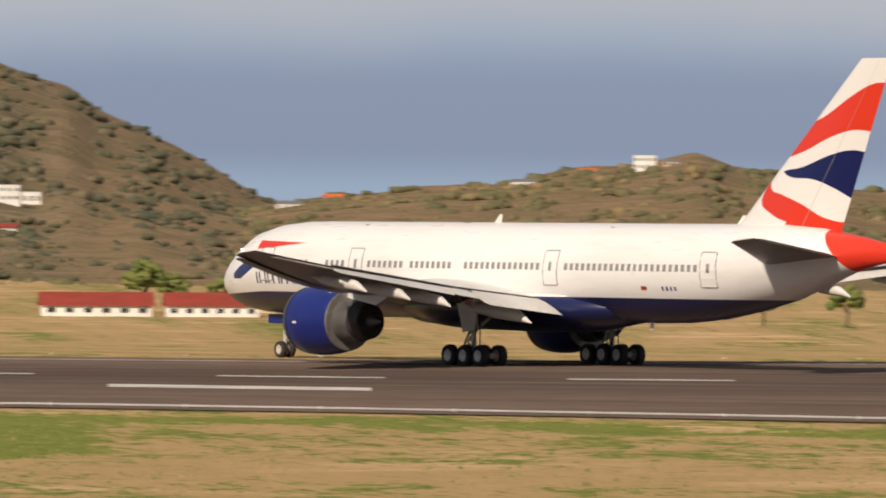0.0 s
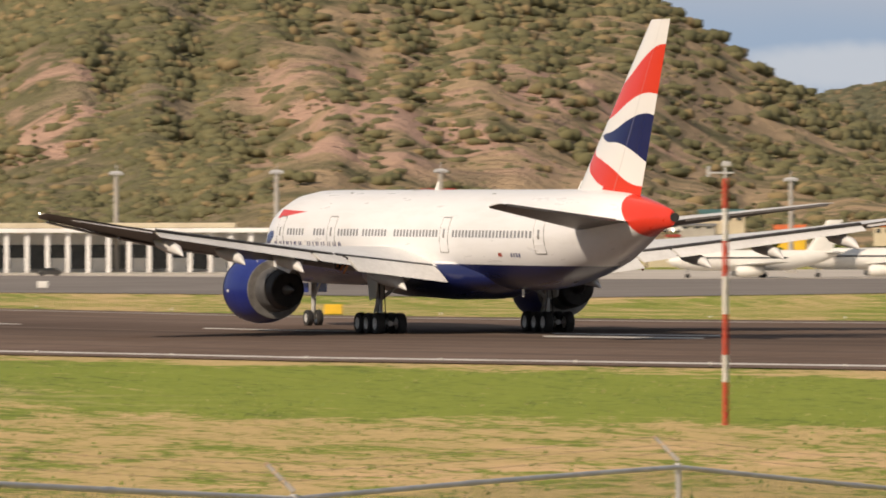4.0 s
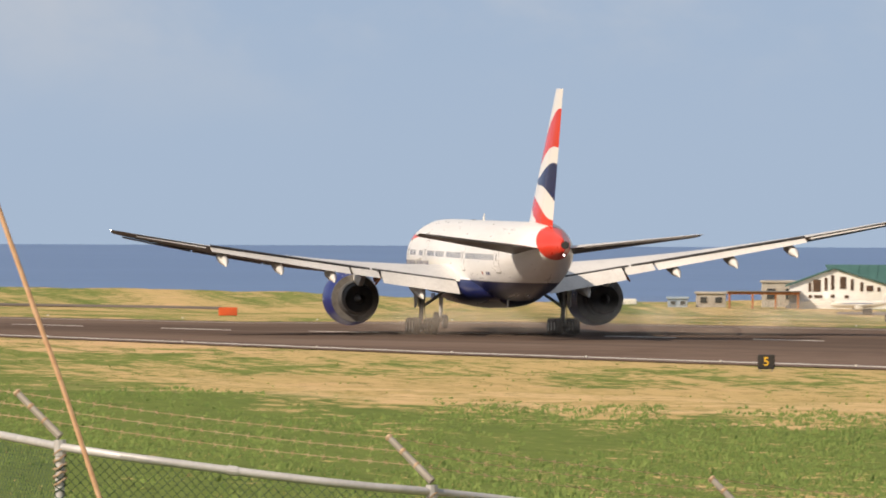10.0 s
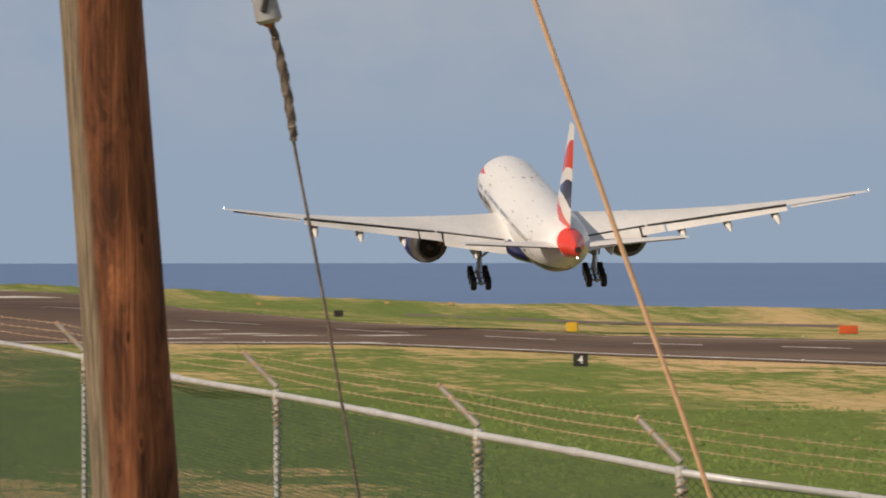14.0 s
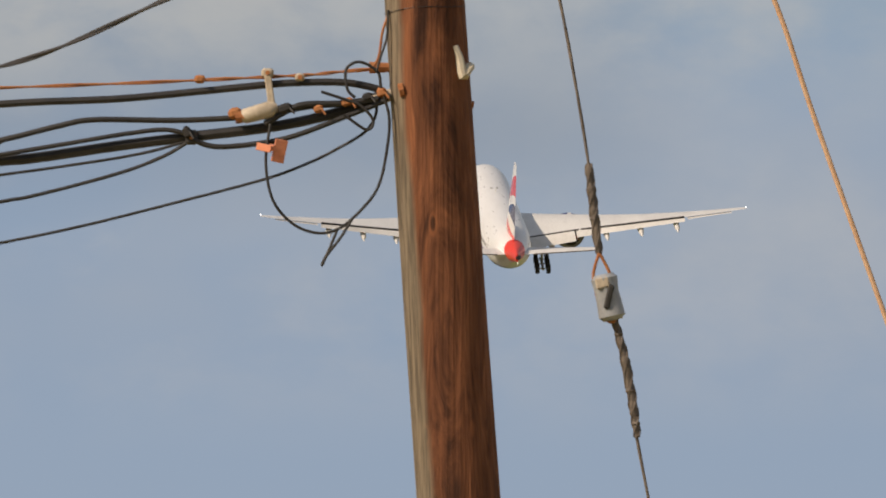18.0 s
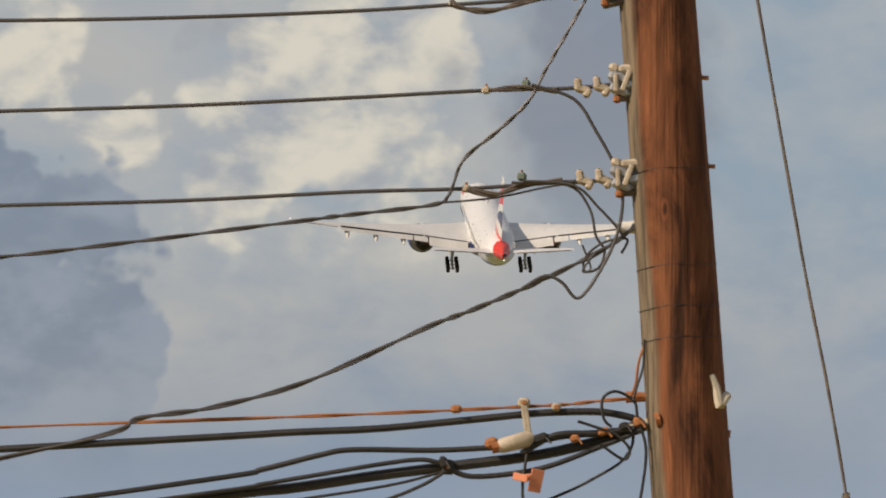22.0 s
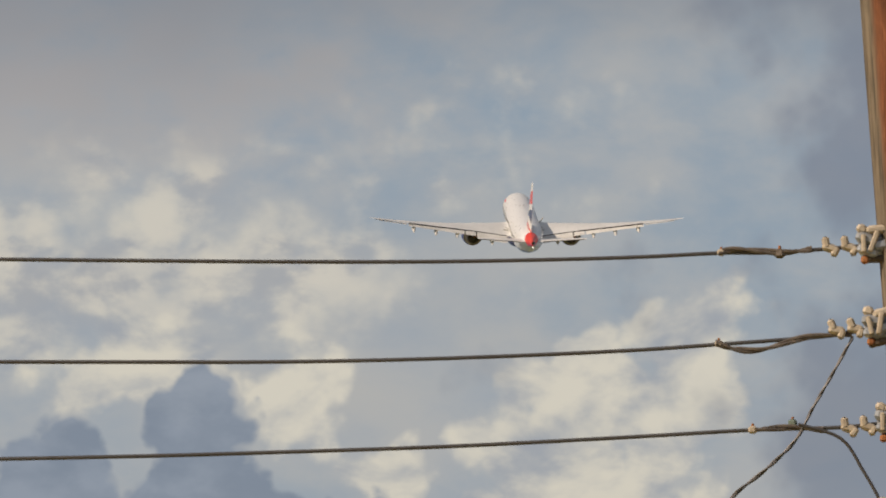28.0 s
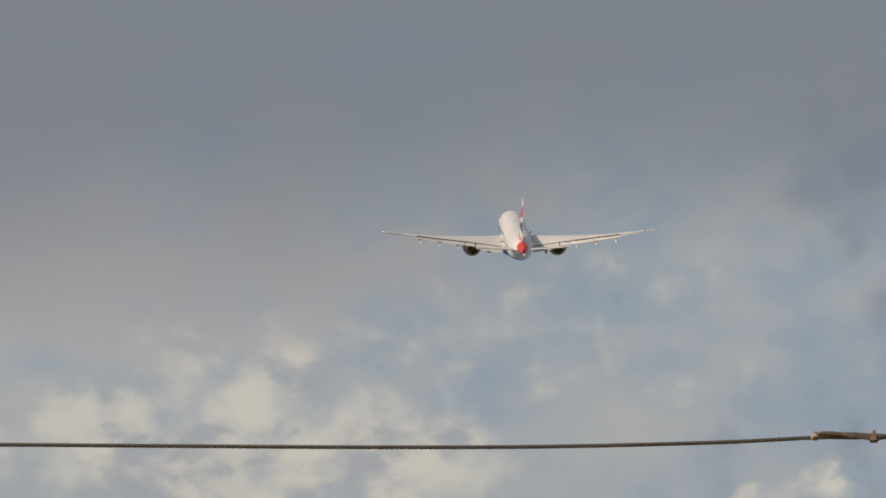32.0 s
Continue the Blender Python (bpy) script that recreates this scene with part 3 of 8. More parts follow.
for a0, a1, k in ((22.1, 24.15, 1.115), (11.95, 13.2, 1.17)):
    g = Geo()
    ribbon_line(g, lambda a: near_edge(a) * k, a0, a1, 7.0 if a0 > 20 else 4.0, z=0.08)
    solid("trim_aiming_bar", g, PAINT, "long white painted aiming bar on the runway", "runway marking", kind="structure")
for p, q in (((-88.1, 684.0), (-85.7, 680.1)), ((-82.3, 629.5), (-79.4, 626.3)), ((-80.7, 657.7), (-77.6, 654.2)), ((-74.8, 647.2), (-73.0, 643.7)), ((-65.4, 604.6), (-62.5, 601.7)), ((-66.5, 647.6), (-63.2, 644.3))):
    quad_bar("trim_touchdown_bar", p, q, 6.0, "white painted touchdown bar on the runway")
for p, q in (((-171.6, 972.4), (-164.9, 956.9)), ((-191.8, 1165.0), (-177.2, 1143.1)), ((-162.2, 1042.4), (-152.8, 1015.9)), ((-188.8, 1109.9), (-176.6, 1060.3))):
    quad_bar("trim_threshold_bar", p, q, 11.0, "white painted threshold bar at the runway end")

# ---------------------------------------------------------------- hills
HILLS = {
    "hill_east": dict(base=1000, ridge=2000, pts=[(20.8, -0.28), (22.5, 0.02), (23.3, 0.12), (23.9, 0.2), (24.5, 0.27), (25.2, 0.31), (25.6, 0.39), (26.1, 0.44), (26.65, 0.54), (27.0, 0.44), (27.4, 0.36), (28.1, 0.27), (29.5, 0.22), (32, 0.32), (36, 0.12)]),
    "hill_middle": dict(base=1050, ridge=2500, pts=[(11, 0.24), (13, 0.54), (14, 0.7), (15, 0.92), (16, 1.16), (17, 1.34), (17.6, 1.36), (18.2, 1.29), (18.8, 1.24), (19.3, 1.23), (20, 1.34), (20.7, 1.33), (21.2, 1.22), (21.75, 1.03), (22, 0.86), (22.35, 0.71), (22.8, 0.47), (23.3, 0.17), (23.9, -0.03), (25.2, -0.18)]),
    "hill_west": dict(base=930, ridge=1500, pts=[(3.4, -0.325), (4.1, -0.135), (4.7, 0.055), (5.1, 0.185), (5.5, 0.445), (5.95, 0.825), (6.25, 0.965), (6.6, 1.27), (7.1, 1.44), (7.6, 1.77), (8.5, 2.24), (10, 2.44), (11.5, 2.04), (12.2, 1.64), (12.8, 1.5), (13.1, 1.32), (13.45, 1.07), (13.98, 0.76), (14.6, 0.42), (15.3, 0.06), (16.5, -0.26)]),
}


def hill_z(h, az, s):
    """Height of a hillside; s runs from 0 at its foot to 1 on the ridge."""
    top = max(EYE + h["ridge"] * math.tan(radians(curve_at(h["pts"], az))), 0.5)
    f = s * (0.62 + 0.38 * s)
    n1 = noise.noise((az * 0.55, s * 2.0, h["ridge"] * 0.01))
    n2 = noise.noise((az * 2.3, s * 5.0, 7.0 + h["ridge"] * 0.01))
    bulge = (n1 * 0.17 + n2 * 0.06) * top * math.sin(PI * min(s, 1.0))
    ridge = noise.noise((az * 5.0, 0.3, 1.7)) * 0.010 * top * s
    return top * f + bulge + ridge


def hill_point(h, az, s, lift=0.0):
    return polar(az, h["base"] + (h["ridge"] - h["base"]) * s, hill_z(h, az, s) + lift)


def hill_spot(h, az, el):
    """Where a line of sight of that bearing and elevation meets the hillside."""
    for i in range(400):
        s = i / 400
        p = hill_point(h, az, s)
        if p.z >= EYE + math.hypot(p.x, p.y) * math.tan(radians(el)):
            return p, s
    return hill_point(h, az, 0.98), 0.98


def hill_material():
    m, t, b = material("scrub_hillside", 0.95, 0, 0.1)
    v = coords(t, "Object", (1 / FAR, 1 / FAR, 1.6 / FAR))
    a, c, d = noise_at(t, v, 0.011, 5, 0.6, 0.5), noise_at(t, v, 0.05, 6, 0.65, 0.4), noise_at(t, v, 0.25, 4, 0.7)
    col = mixc(t, (0.205, 0.165, 0.105), (0.285, 0.225, 0.15), d)
    col = mixc(t, col, (0.138, 0.128, 0.070), (c * 0.6 + a * 0.4).step(0.40, 0.54))
    col = mixc(t, col, (0.085, 0.082, 0.042), (c * 0.5 + d * 0.5).step(0.54, 0.66) * 0.8)
    px, py, z = xyz(t, coords(t, "Object"))
    z = (z - EYE) / FAR + EYE
    paz = px.op("ARCTAN2", py) * (180 / PI)
    col = mixc(t, col, mixc(t, (0.31, 0.205, 0.115), (0.205, 0.15, 0.08), (c * 0.6 + d * 0.4).step(0.42, 0.58)), (paz.step(20.6, 22.2) * (a * 0.5 + 0.5)).max(paz.step(18.9, 20.2) * z.step(34, 52) * (a * 0.5 + 0.45)))
    col = mixc(t, col, (0.40, 0.29, 0.18), paz.step(9.0, 10.5) * paz.step(16.0, 15.2) * c.step(0.64, 0.44) * 0.85)
    rock = noise_at(t, v, 0.03, 5, 0.62, 0.6).step(0.46, 0.55) * z.step(9, 15) * z.step(36, 26) * (paz.step(7.6, 7.9) * paz.step(8.7, 8.4) + paz.step(9.3, 10.0) * paz.step(13.6, 12.6))
    col = mixc(t, col, mixc(t, (0.40, 0.25, 0.185), (0.52, 0.35, 0.27), c), rock * 0.9)
    t.links.new(col, b.inputs["Base Color"])
    bump(t, b, c * 0.6 + d * 0.4, 1.0, 6.0 * FAR)
    return m


HILLSIDE = hill_material()


def leaf_material(name, c1, c2, dry=None):
    m, t, b = material(name, 0.9, 0, 0.15)
    geo = t.nodes.new("ShaderNodeNewGeometry")
    r = Sx(t, geo.outputs["Random Per Island"])
    n = noise_at(t, coords(t, "Object"), 0.6, 4, 0.7)
    col = mixc(t, c1, c2, r * 0.75 + n * 0.25)
    if dry:
        col = mixc(t, col, dry, (r * 7.3).op("FRACT").step(0.72, 0.95))
    t.links.new(col, b.inputs["Base Color"])
    return m


BUSH = leaf_material("scrub_leaves", (0.076, 0.080, 0.052), (0.112, 0.110, 0.068), (0.160, 0.132, 0.082))
BUSH_WEST = leaf_material("dry_scrub_leaves", (0.098, 0.098, 0.052), (0.155, 0.143, 0.072), (0.225, 0.172, 0.09))
TREE_LEAF = leaf_material("tree_leaves", (0.08, 0.11, 0.032), (0.19, 0.21, 0.065))


PLOTS = (("hill_middle", 21.38, 0.13), ("hill_middle", 20.35, -0.05), ("hill_middle", 19.2, 0.17), ("hill_middle", 18.7, -0.17), ("hill_middle", 18.1, -0.13), ("hill_middle", 16.02, -0.13))  # cleared round houses


def build_hill(name, h, bushes, size, mat):
    a0, a1 = h["pts"][0][0], h["pts"][-1][0]
    azs = np.arange(a0, a1 + 1e-6, 0.07)
    rows = [i / 40 for i in range(41)] + [1.05, 1.15, 1.4]
    vs, fs, n = [], [], len(rows)
    for a in azs:
        for s in rows:
            if s <= 1:
                p = hill_point(h, a, s)
                p.z += noise.noise(Vector((p.x, p.y, p.z)) * 0.05) * 1.6 * min(1, s * 6)
            else:
                p = polar(a, h["base"] + (h["ridge"] - h["base"]) * s, hill_z(h, a, 1.0) * (1 - 2.2 * (s - 1)))
            if s == 0:
                p.z = -2
            vs.append(tuple(stretched(p)))
    for i in range(len(azs) - 1):
        for j in range(n - 1):
            fs.append((i * n + j, (i + 1) * n + j, (i + 1) * n + j + 1, i * n + j + 1))
    solid(name, Geo().add(vs, fs), HILLSIDE, "steep hill of dry brown grass and dark scrub", "hill", kind="structure", smooth=True)
    rnd = random.Random(len(name))
    g = Geo()
    k = 0
    plots = [(az_, hill_spot(h, az_, el_)[1]) for n_, az_, el_ in PLOTS if n_ == name]
    while k < bushes:
        a, s = rnd.uniform(a0 + 0.3, a1 - 0.3), rnd.random() ** 0.8
        if noise.noise((a * 1.3, s * 6.0, 2.0)) + 0.5 * noise.noise((a * 5, s * 20.0, 5.0)) < rnd.uniform(-0.7, 0.3):
            continue
        if a > 20.4 and rnd.random() < 0.84 * sm(20.4, 21.8, a) + 0.25 * noise.noise((a * 2.0, s * 4.0, 9.0)):
            continue
        if h["ridge"] == 2500 and a > 19.3 and s > 0.66 and rnd.random() < 0.62 * sm(19.3, 20.2, a):
            continue
        if any(abs(a - az_) < 0.24 and -0.05 < s_ - s < 0.07 for az_, s_ in plots):
            continue
        p = hill_point(h, a, s)
        if h["base"] < 960 and (7.8 < a < 8.5 or 9.6 < a < 13.2) and 9 < p.z < 34 and rnd.random() < 0.6 or h["base"] < 960 and a > 9.4 and rnd.random() < (0.6 if a < 12.3 else 0.84):
            continue
        r = size * FAR * (0.4 + 1.7 * rnd.random() ** 3) * (0.6 + 0.6 * s)
        p = stretched(p)
        g.blob((p.x, p.y, p.z + r * 0.08), r, rnd, 0.62)
        if r > size:
            g.blob((p.x + r * 0.7, p.y, p.z + r * 0.05), r * 0.7, rnd, 0.8)
        k += 1
    solid(name + "_scrub", g.mesh(name + "_scrub", mat, True, 0), mat, "dark green and olive scrub bushes on the hillside", "bushes", kind="stuff")


build_hill("hill_east", HILLS["hill_east"], 4600, 1.2, BUSH_WEST)
build_hill("hill_middle", HILLS["hill_middle"], 30000, 1.3, BUSH)
build_hill("hill_west", HILLS["hill_west"], 36000, 1.15, BUSH_WEST)

# ---------------------------------------------------------------- the airliner
def paint_material():
    """White upper hull, dark blue belly, red tail cone; faint panel lines and grime."""
    m, t, b = material("hull_paint", 0.28, 0, 0.5)
    v = coords(t, "Object")
    x, y, z = xyz(t, v)
    grime = noise_at(t, coords(t, "Object", (0.15, 1, 1)), 1.3, 5, 0.65)
    spots = noise_at(t, v, 6.0, 4, 0.7)
    col = mixc(t, (0.74, 0.745, 0.75), (0.66, 0.66, 0.655), (grime * 0.95 + spots * 0.05).step(0.45, 0.8))
    panel = (x * 0.42).op("FRACT").below(0.010) * 0.06
    col = mixc(t, col, (0.35, 0.34, 0.32), panel)
    # the blue dips at the nose and runs level to the tail upsweep
    line = x.step(24, 31) * -0.25 + 4.28
    col = mixc(t, col, mixc(t, (0.006, 0.010, 0.062), (0.010, 0.016, 0.08), spots), z.below(line))
    # red ribbon on the forehead, blue tip under it
    ry = (z - 7.25 + (x - 25.0) * 0.03)
    ribbon = ry.abs().below((x - 20.4) * 0.055) * x.above(20.4) * x.below(25.6) * y.abs().above(0.4)
    col = mixc(t, col, (0.62, 0.035, 0.02), ribbon)
    tip = (z - 5.6).abs().below(0.55) * x.above(25.6) * x.below(28.4) * ((z - 5.6 + (x - 27.0) * 0.45).abs().below(0.42))
    col = mixc(t, col, (0.012, 0.02, 0.12), tip)
    # tail cone
    tail = (x + 27.5 + (z - 7.4) * -0.9).below(0.0)
    col = mixc(t, col, mixc(t, (0.70, 0.045, 0.02), (0.58, 0.035, 0.018), spots), tail)
    t.links.new(col, b.inputs["Base Color"])
    t.links.new((grime * 0.2 + 0.2).s, b.inputs["Roughness"])
    b.inputs["Coat Weight"].default_value = 0.1
    return m


def fin_material():
    """Flag-like waves of red, white and blue across the fin."""
    m, t, b = material("fin_paint", 0.2, 0, 0.5)
    v = coords(t, "Object")
    x, _, z = xyz(t, v)
    k = (z - 8.9) / 9.6
    le, te = k * -10.5 - 18.5, k * -4.1 - 27.5
    c = (le - x) / (le - te)
    white, red, blue = (0.71, 0.70, 0.685), (0.60, 0.036, 0.016), (0.006, 0.010, 0.075)

    def line(v, pts):
        n = t.nodes.new("ShaderNodeFloatCurve")
        cv = n.mapping.curves[0]
        cv.points[0].location, cv.points[1].location = pts[0], pts[-1]
        for p in pts[1:-1]:
            cv.points.new(*p)
        n.mapping.update()
        t.links.new(v.s, n.inputs["Value"])
        return Sx(t, n.outputs[0])

    col = mixc(t, white, red, k.below(line(c, [(0, 0.615), (0.15, 0.645), (0.42, 0.76), (0.7, 0.83), (1, 0.845)])) * k.above(line(c, [(0, 0.395), (0.2, 0.43), (0.45, 0.51), (0.7, 0.555), (1, 0.55)])))
    col = mixc(t, col, blue, k.below(line(c, [(0, 0.28), (0.1, 0.31), (0.32, 0.335), (0.58, 0.405), (0.82, 0.437), (1, 0.425)])) * k.above(line(c, [(0, 0.35), (0.1, 0.31), (0.28, 0.272), (0.52, 0.262), (0.75, 0.22), (1, 0.145)])))
    lowred = k.below(line(c, [(0, 0.27), (0.1, 0.205), (0.3, 0.165), (0.55, 0.11), (0.85, 0.02), (1, 0.0)])) * c.above(line(k.max(0.0), [(0, 0.5), (0.05, 0.3), (0.15, 0.06), (0.25, 0.0), (1, 0.0)]))
    col = mixc(t, col, red, lowred)
    rudder = (c - 0.66).abs().below(0.006)
    col = mixc(t, col, (0.3, 0.29, 0.28), rudder * 0.35)
    t.links.new(col, b.inputs["Base Color"])
    return m


HULL, FIN = paint_material(), fin_material()
WING_TOP = surf("wing_skin", (0.76, 0.755, 0.735), (0.64, 0.635, 0.62), 0.35, 0.38, 0.15, stretch=(0.3, 1, 1))
# wing skin grey with the shade of the lower side in its colour
UNDERSIDE = surf("shade_darkened_lower_skin", (0.10, 0.095, 0.09), (0.15, 0.14, 0.13), 0.4, 0.4, stretch=(0.3, 1, 1))
SLAT = surf("bare_leading_edge", (0.055, 0.05, 0.047), (0.11, 0.10, 0.095), 0.5, 0.35, 0.6)
FLAP = surf("flap_skin", (0.68, 0.67, 0.645), (0.54, 0.53, 0.505), 0.4, 0.45, stretch=(0.3, 1, 1))
NACELLE = surf("blue_cowl_paint", (0.006, 0.014, 0.135), (0.010, 0.022, 0.17), 0.5, 0.34)
EXHAUST = surf("heat_stained_steel", (0.16, 0.155, 0.15), (0.08, 0.075, 0.07), 1.2, 0.5, 0.5)
CORE = surf("grey_nozzle_steel", (0.105, 0.104, 0.104), (0.06, 0.06, 0.06), 1.2, 0.5, 0.1)
SOOT_AND_SHADE = surf("sooty_and_shade_dark_steel", (0.02, 0.019, 0.018), (0.05, 0.045, 0.042), 1.2, 0.6, 0.3)
GEAR_GREY = surf("gear_grey_paint", (0.52, 0.52, 0.50), (0.32, 0.31, 0.29), 1.5, 0.5)
RIM_SILVER = surf("wheel_rim_silver", (0.72, 0.71, 0.68), (0.46, 0.45, 0.42), 3.0, 0.35, 0.3)
GLASS = surf("cabin_window_glass", (0.20, 0.20, 0.205), (0.28, 0.28, 0.28), 2.0, 0.12, spec=0.8)
TITLE = surf("dark_blue_lettering", (0.012, 0.02, 0.10), (0.016, 0.026, 0.12), 2.0, 0.4)


def glow(name, c, s):
    m, t, b = material(name, 0.4)
    b.inputs["Base Color"].default_value = (*c, 1)
    b.inputs["Emission Color"].default_value = (*c, 1)
    b.inputs["Emission Strength"].default_value = s
    return m


TAIL_LAMP = glow("white_tail_light", (1, 0.97, 0.92), 4.0)

plane = thing("airliner", pose(0, 0, 0), "white wide-body airliner with blue belly and red-white-blue tail", "airliner")

HULL_STATIONS = [(31.8, 0.05, 4.75), (31.55, 0.55, 4.78), (31.0, 1.08, 4.86), (30.2, 1.55, 4.98), (29.0, 2.08, 5.2), (27.4, 2.58, 5.5), (25.4, 2.86, 5.66), (23, 2.98, 5.74), (20, 3.0, 5.75), (10, 3.0, 5.75), (0, 3.0, 5.75), (-11, 3.0, 5.75), (-14, 2.97, 5.78), (-17, 2.85, 5.91), (-20, 2.61, 6.16), (-23, 2.3, 6.5), (-26, 1.70, 6.85), (-28.2, 1.15, 7.05), (-29.8, 0.84, 7.12), (-31.0, 0.62, 7.12), (-31.7, 0.50, 7.1), (-31.9, 0.40, 7.1)]
blade = lambda x: 1.0 - 0.55 * sm(-28.5, -31.6, x)


def hull_at(x):
    xs = HULL_STATIONS[::-1]
    return float(np.interp(x, [s[0] for s in xs], [s[1] for s in xs])), float(np.interp(x, [s[0] for s in xs], [s[2] for s in xs]))


def on_hull(x, z, side, lift=0.01):
    r, c = hull_at(x)
    r += lift
    dz = max(-r, min(r, z - c))
    return Vector((x, side * math.sqrt(max(r * r - dz * dz, 0)), z))


g = Geo()
g.loft([[(x, r * blade(x) * math.sin(2 * PI * k / 48), c + r * math.cos(2 * PI * k / 48)) for k in range(48)] for x, r, c in HULL_STATIONS])
part("fuselage", g, HULL, plane, "white fuselage with dark blue belly and red tail cone", True)
# belly fairing
g = Geo()
g.loft([[(x, w * math.sin(2 * PI * k / 32), 3.55 + h * math.cos(2 * PI * k / 32)) for k in range(32)] for x, w, h in ((12.5, 0.4, 0.3), (10.5, 2.6, 1.1), (7, 3.35, 1.4), (0, 3.5, 1.5), (-5, 3.3, 1.4), (-8.5, 2.2, 0.9), (-10, 0.4, 0.3))])
part("wing_fairing", g, HULL, plane, "dark blue belly fairing", True)


def hull_patch(name, x0, x1, z0, z1, side, mat, label="", lift=0.012, n=4):
    g = Geo()
    vs = []
    for i in range(n + 1):
        for lf in (lift, -0.05):
            zz = z0 + (z1 - z0) * i / n
            vs += [on_hull(x0, zz, side, lf), on_hull(x1, zz, side, lf)]
    fs = []
    for i in range(n):
        a, b = 4 * i, 4 * i + 4
        fs += [(a, a + 1, b + 1, b), (a, b, b + 2, a + 2), (a + 1, a + 3, b + 3, b + 1)]
    fs += [(0, 2, 3, 1), (4 * n, 4 * n + 1, 4 * n + 3, 4 * n + 2)]
    g.add(vs, fs)
    return part(name, g, mat, plane, label)


def door_frame(x, side, w, z0, z1):
    """A thin outline round a cabin door, with a handle plate."""
    d = 0.06
    ob = hull_patch("door", x - w / 2, x + w / 2, z0, z1, side, HULL, "white cabin door with grey seam", 0.016)
    for a, b, c, e in ((x - w / 2 - d, x - w / 2, z0, z1), (x + w / 2, x + w / 2 + d, z0, z1), (x - w / 2, x + w / 2, z1, z1 + d), (x - w / 2, x + w / 2, z0 - d, z0)):
        s = hull_patch("seam", a, b, c, e, side, DULL_METAL, "", 0.02, 3 if e - c > 0.5 else 1)
        s.parent = ob
    h = hull_patch("handle", x - 0.12, x + 0.12, z0 + 0.85, z0 + 1.1, side, DULL_METAL, "", 0.03, 1)
    h.parent = ob
    wn = hull_patch("door_window", x - 0.12, x + 0.12, z0 + 1.08, z0 + 1.4, side, GLASS, "", 0.025, 1)
    wn.parent = ob


DOORS = (24.2, 14.9, -4.2, -18.5)
for side in (1, -1):
    for x in DOORS:
        door_frame(x, side, 1.25, 5.0, 7.05)
win_mesh = {}
for side in (1, -1):
    g = Geo()
    vs = []
    for i in range(3):
        zz = 5.9 + 0.42 * i / 2
        vs += [on_hull(0.15, zz, side, 0.014), on_hull(-0.15, zz, side, 0.014)]
    g.add(vs, [(0, 1, 3, 2), (2, 3, 5, 4)])
    win_mesh[side] = g.mesh("cabin_window", GLASS)
for side in (1, -1):
    x = 22.6
    while x > -17.6:
        skip = any(abs(x - d) < 1.0 for d in DOORS) or 18.3 < x < 19.4 or 9.5 < x < 10.3 or 4.3 < x < 5.1
        if not skip:
            if x < -11.5 or x > 19.5:
                hull_patch("cabin_window", x - 0.14, x + 0.14, 5.9, 6.32, side, GLASS, "", 0.014, 2)
            else:
                w = part("cabin_window", win_mesh[side], GLASS, plane)
                w.location = (x, 0, 0)
        x -= 0.534
# lettering on the forward hull as plain bars, and a mark by the rear door
for side in (1, -1):
    x = 25.3
    for k, w in enumerate((0.55, 0.5, 0.2, 0.45, 0.2, 0.45, 0.5, 0, 0.6, 0.2, 0.5, 0.75, 0.6, 0.55, 0.45)):
        if w:
            for a in ((0.0, 0.6) if w > 0.3 else (0.0,)):
                hull_patch("title_bar", x - w * a - 0.13, x - w * a, 4.78, 5.5, side, TITLE, "dark blue lettering bar", 0.018, 2)
        x -= w + 0.38 if w else 0.7
    for k in range(4):
        hull_patch("registration_bar", -14.6 - k * 0.36, -14.45 - k * 0.36, 4.76, 5.0, side, TITLE, "dark registration bar", 0.018, 1)
    hull_patch("flag_mark", -13.1, -12.6, 4.78, 5.0, side, RED_ROOF, "small red flag mark", 0.018, 1)
    for k in range(2):
        hull_patch("belly_vent", -5.8 - k * 0.5, -5.55 - k * 0.5, 3.35, 3.6, side, DULL_METAL, "small pale vent plate", 0.02, 1)
for x in (4.4, -18.4, -21.4):
    r, c = hull_at(x)
    g = Geo()
    g.loft([[(x + 0.35, -0.04, c + r - 0.05), (x + 0.35, 0.04, c + r - 0.05), (x - 0.3, 0.04, c + r - 0.05), (x - 0.3, -0.04, c + r - 0.05)], [(x - 0.15, -0.02, c + r + 0.5), (x - 0.15, 0.02, c + r + 0.5), (x - 0.4, 0.02, c + r + 0.5), (x - 0.4, -0.02, c + r + 0.5)]])
    part("antenna", g, WHITE, plane, "white blade antenna")
r, c = hull_at(7.0)
for dy in (-0.35, 0.35):
    part("roof_vent", Geo().box((7.0, dy, c + math.sqrt(r * r - dy * dy) + 0.02), (0.55, 0.28, 0.05), 0.02), DULL_METAL, plane, "dark roof vent")
for x, dy in ((16.0, 1.1), (10.5, -1.3), (-8.0, 1.2), (-12.0, -0.9)):
    r, c = hull_at(x)
    part("roof_port", Geo().box((x, dy, c + math.sqrt(r * r - dy * dy) + 0.01), (0.3, 0.16, 0.04), 0.015), DULL_METAL, plane, "small dark roof port")
part("drain_mast", Geo().box((-11, 0.6, 2.6), (0.35, 0.06, 0.5), 0.02), WHITE, plane)
g = Geo()
g.tube([(-31.0, -0.26, 7.15), (-31.5, -0.24, 7.15), (-31.98, -0.1, 7.15)], [0.12, 0.27, 0.26], 14)
part("exhaust_outlet", g, BLACK, plane, "black tail exhaust outlet")
part("tail_light", Geo().box((-31.7, -0.1, 6.42), (0.12, 0.12, 0.12), 0.04), TAIL_LAMP, plane, "white tail light")


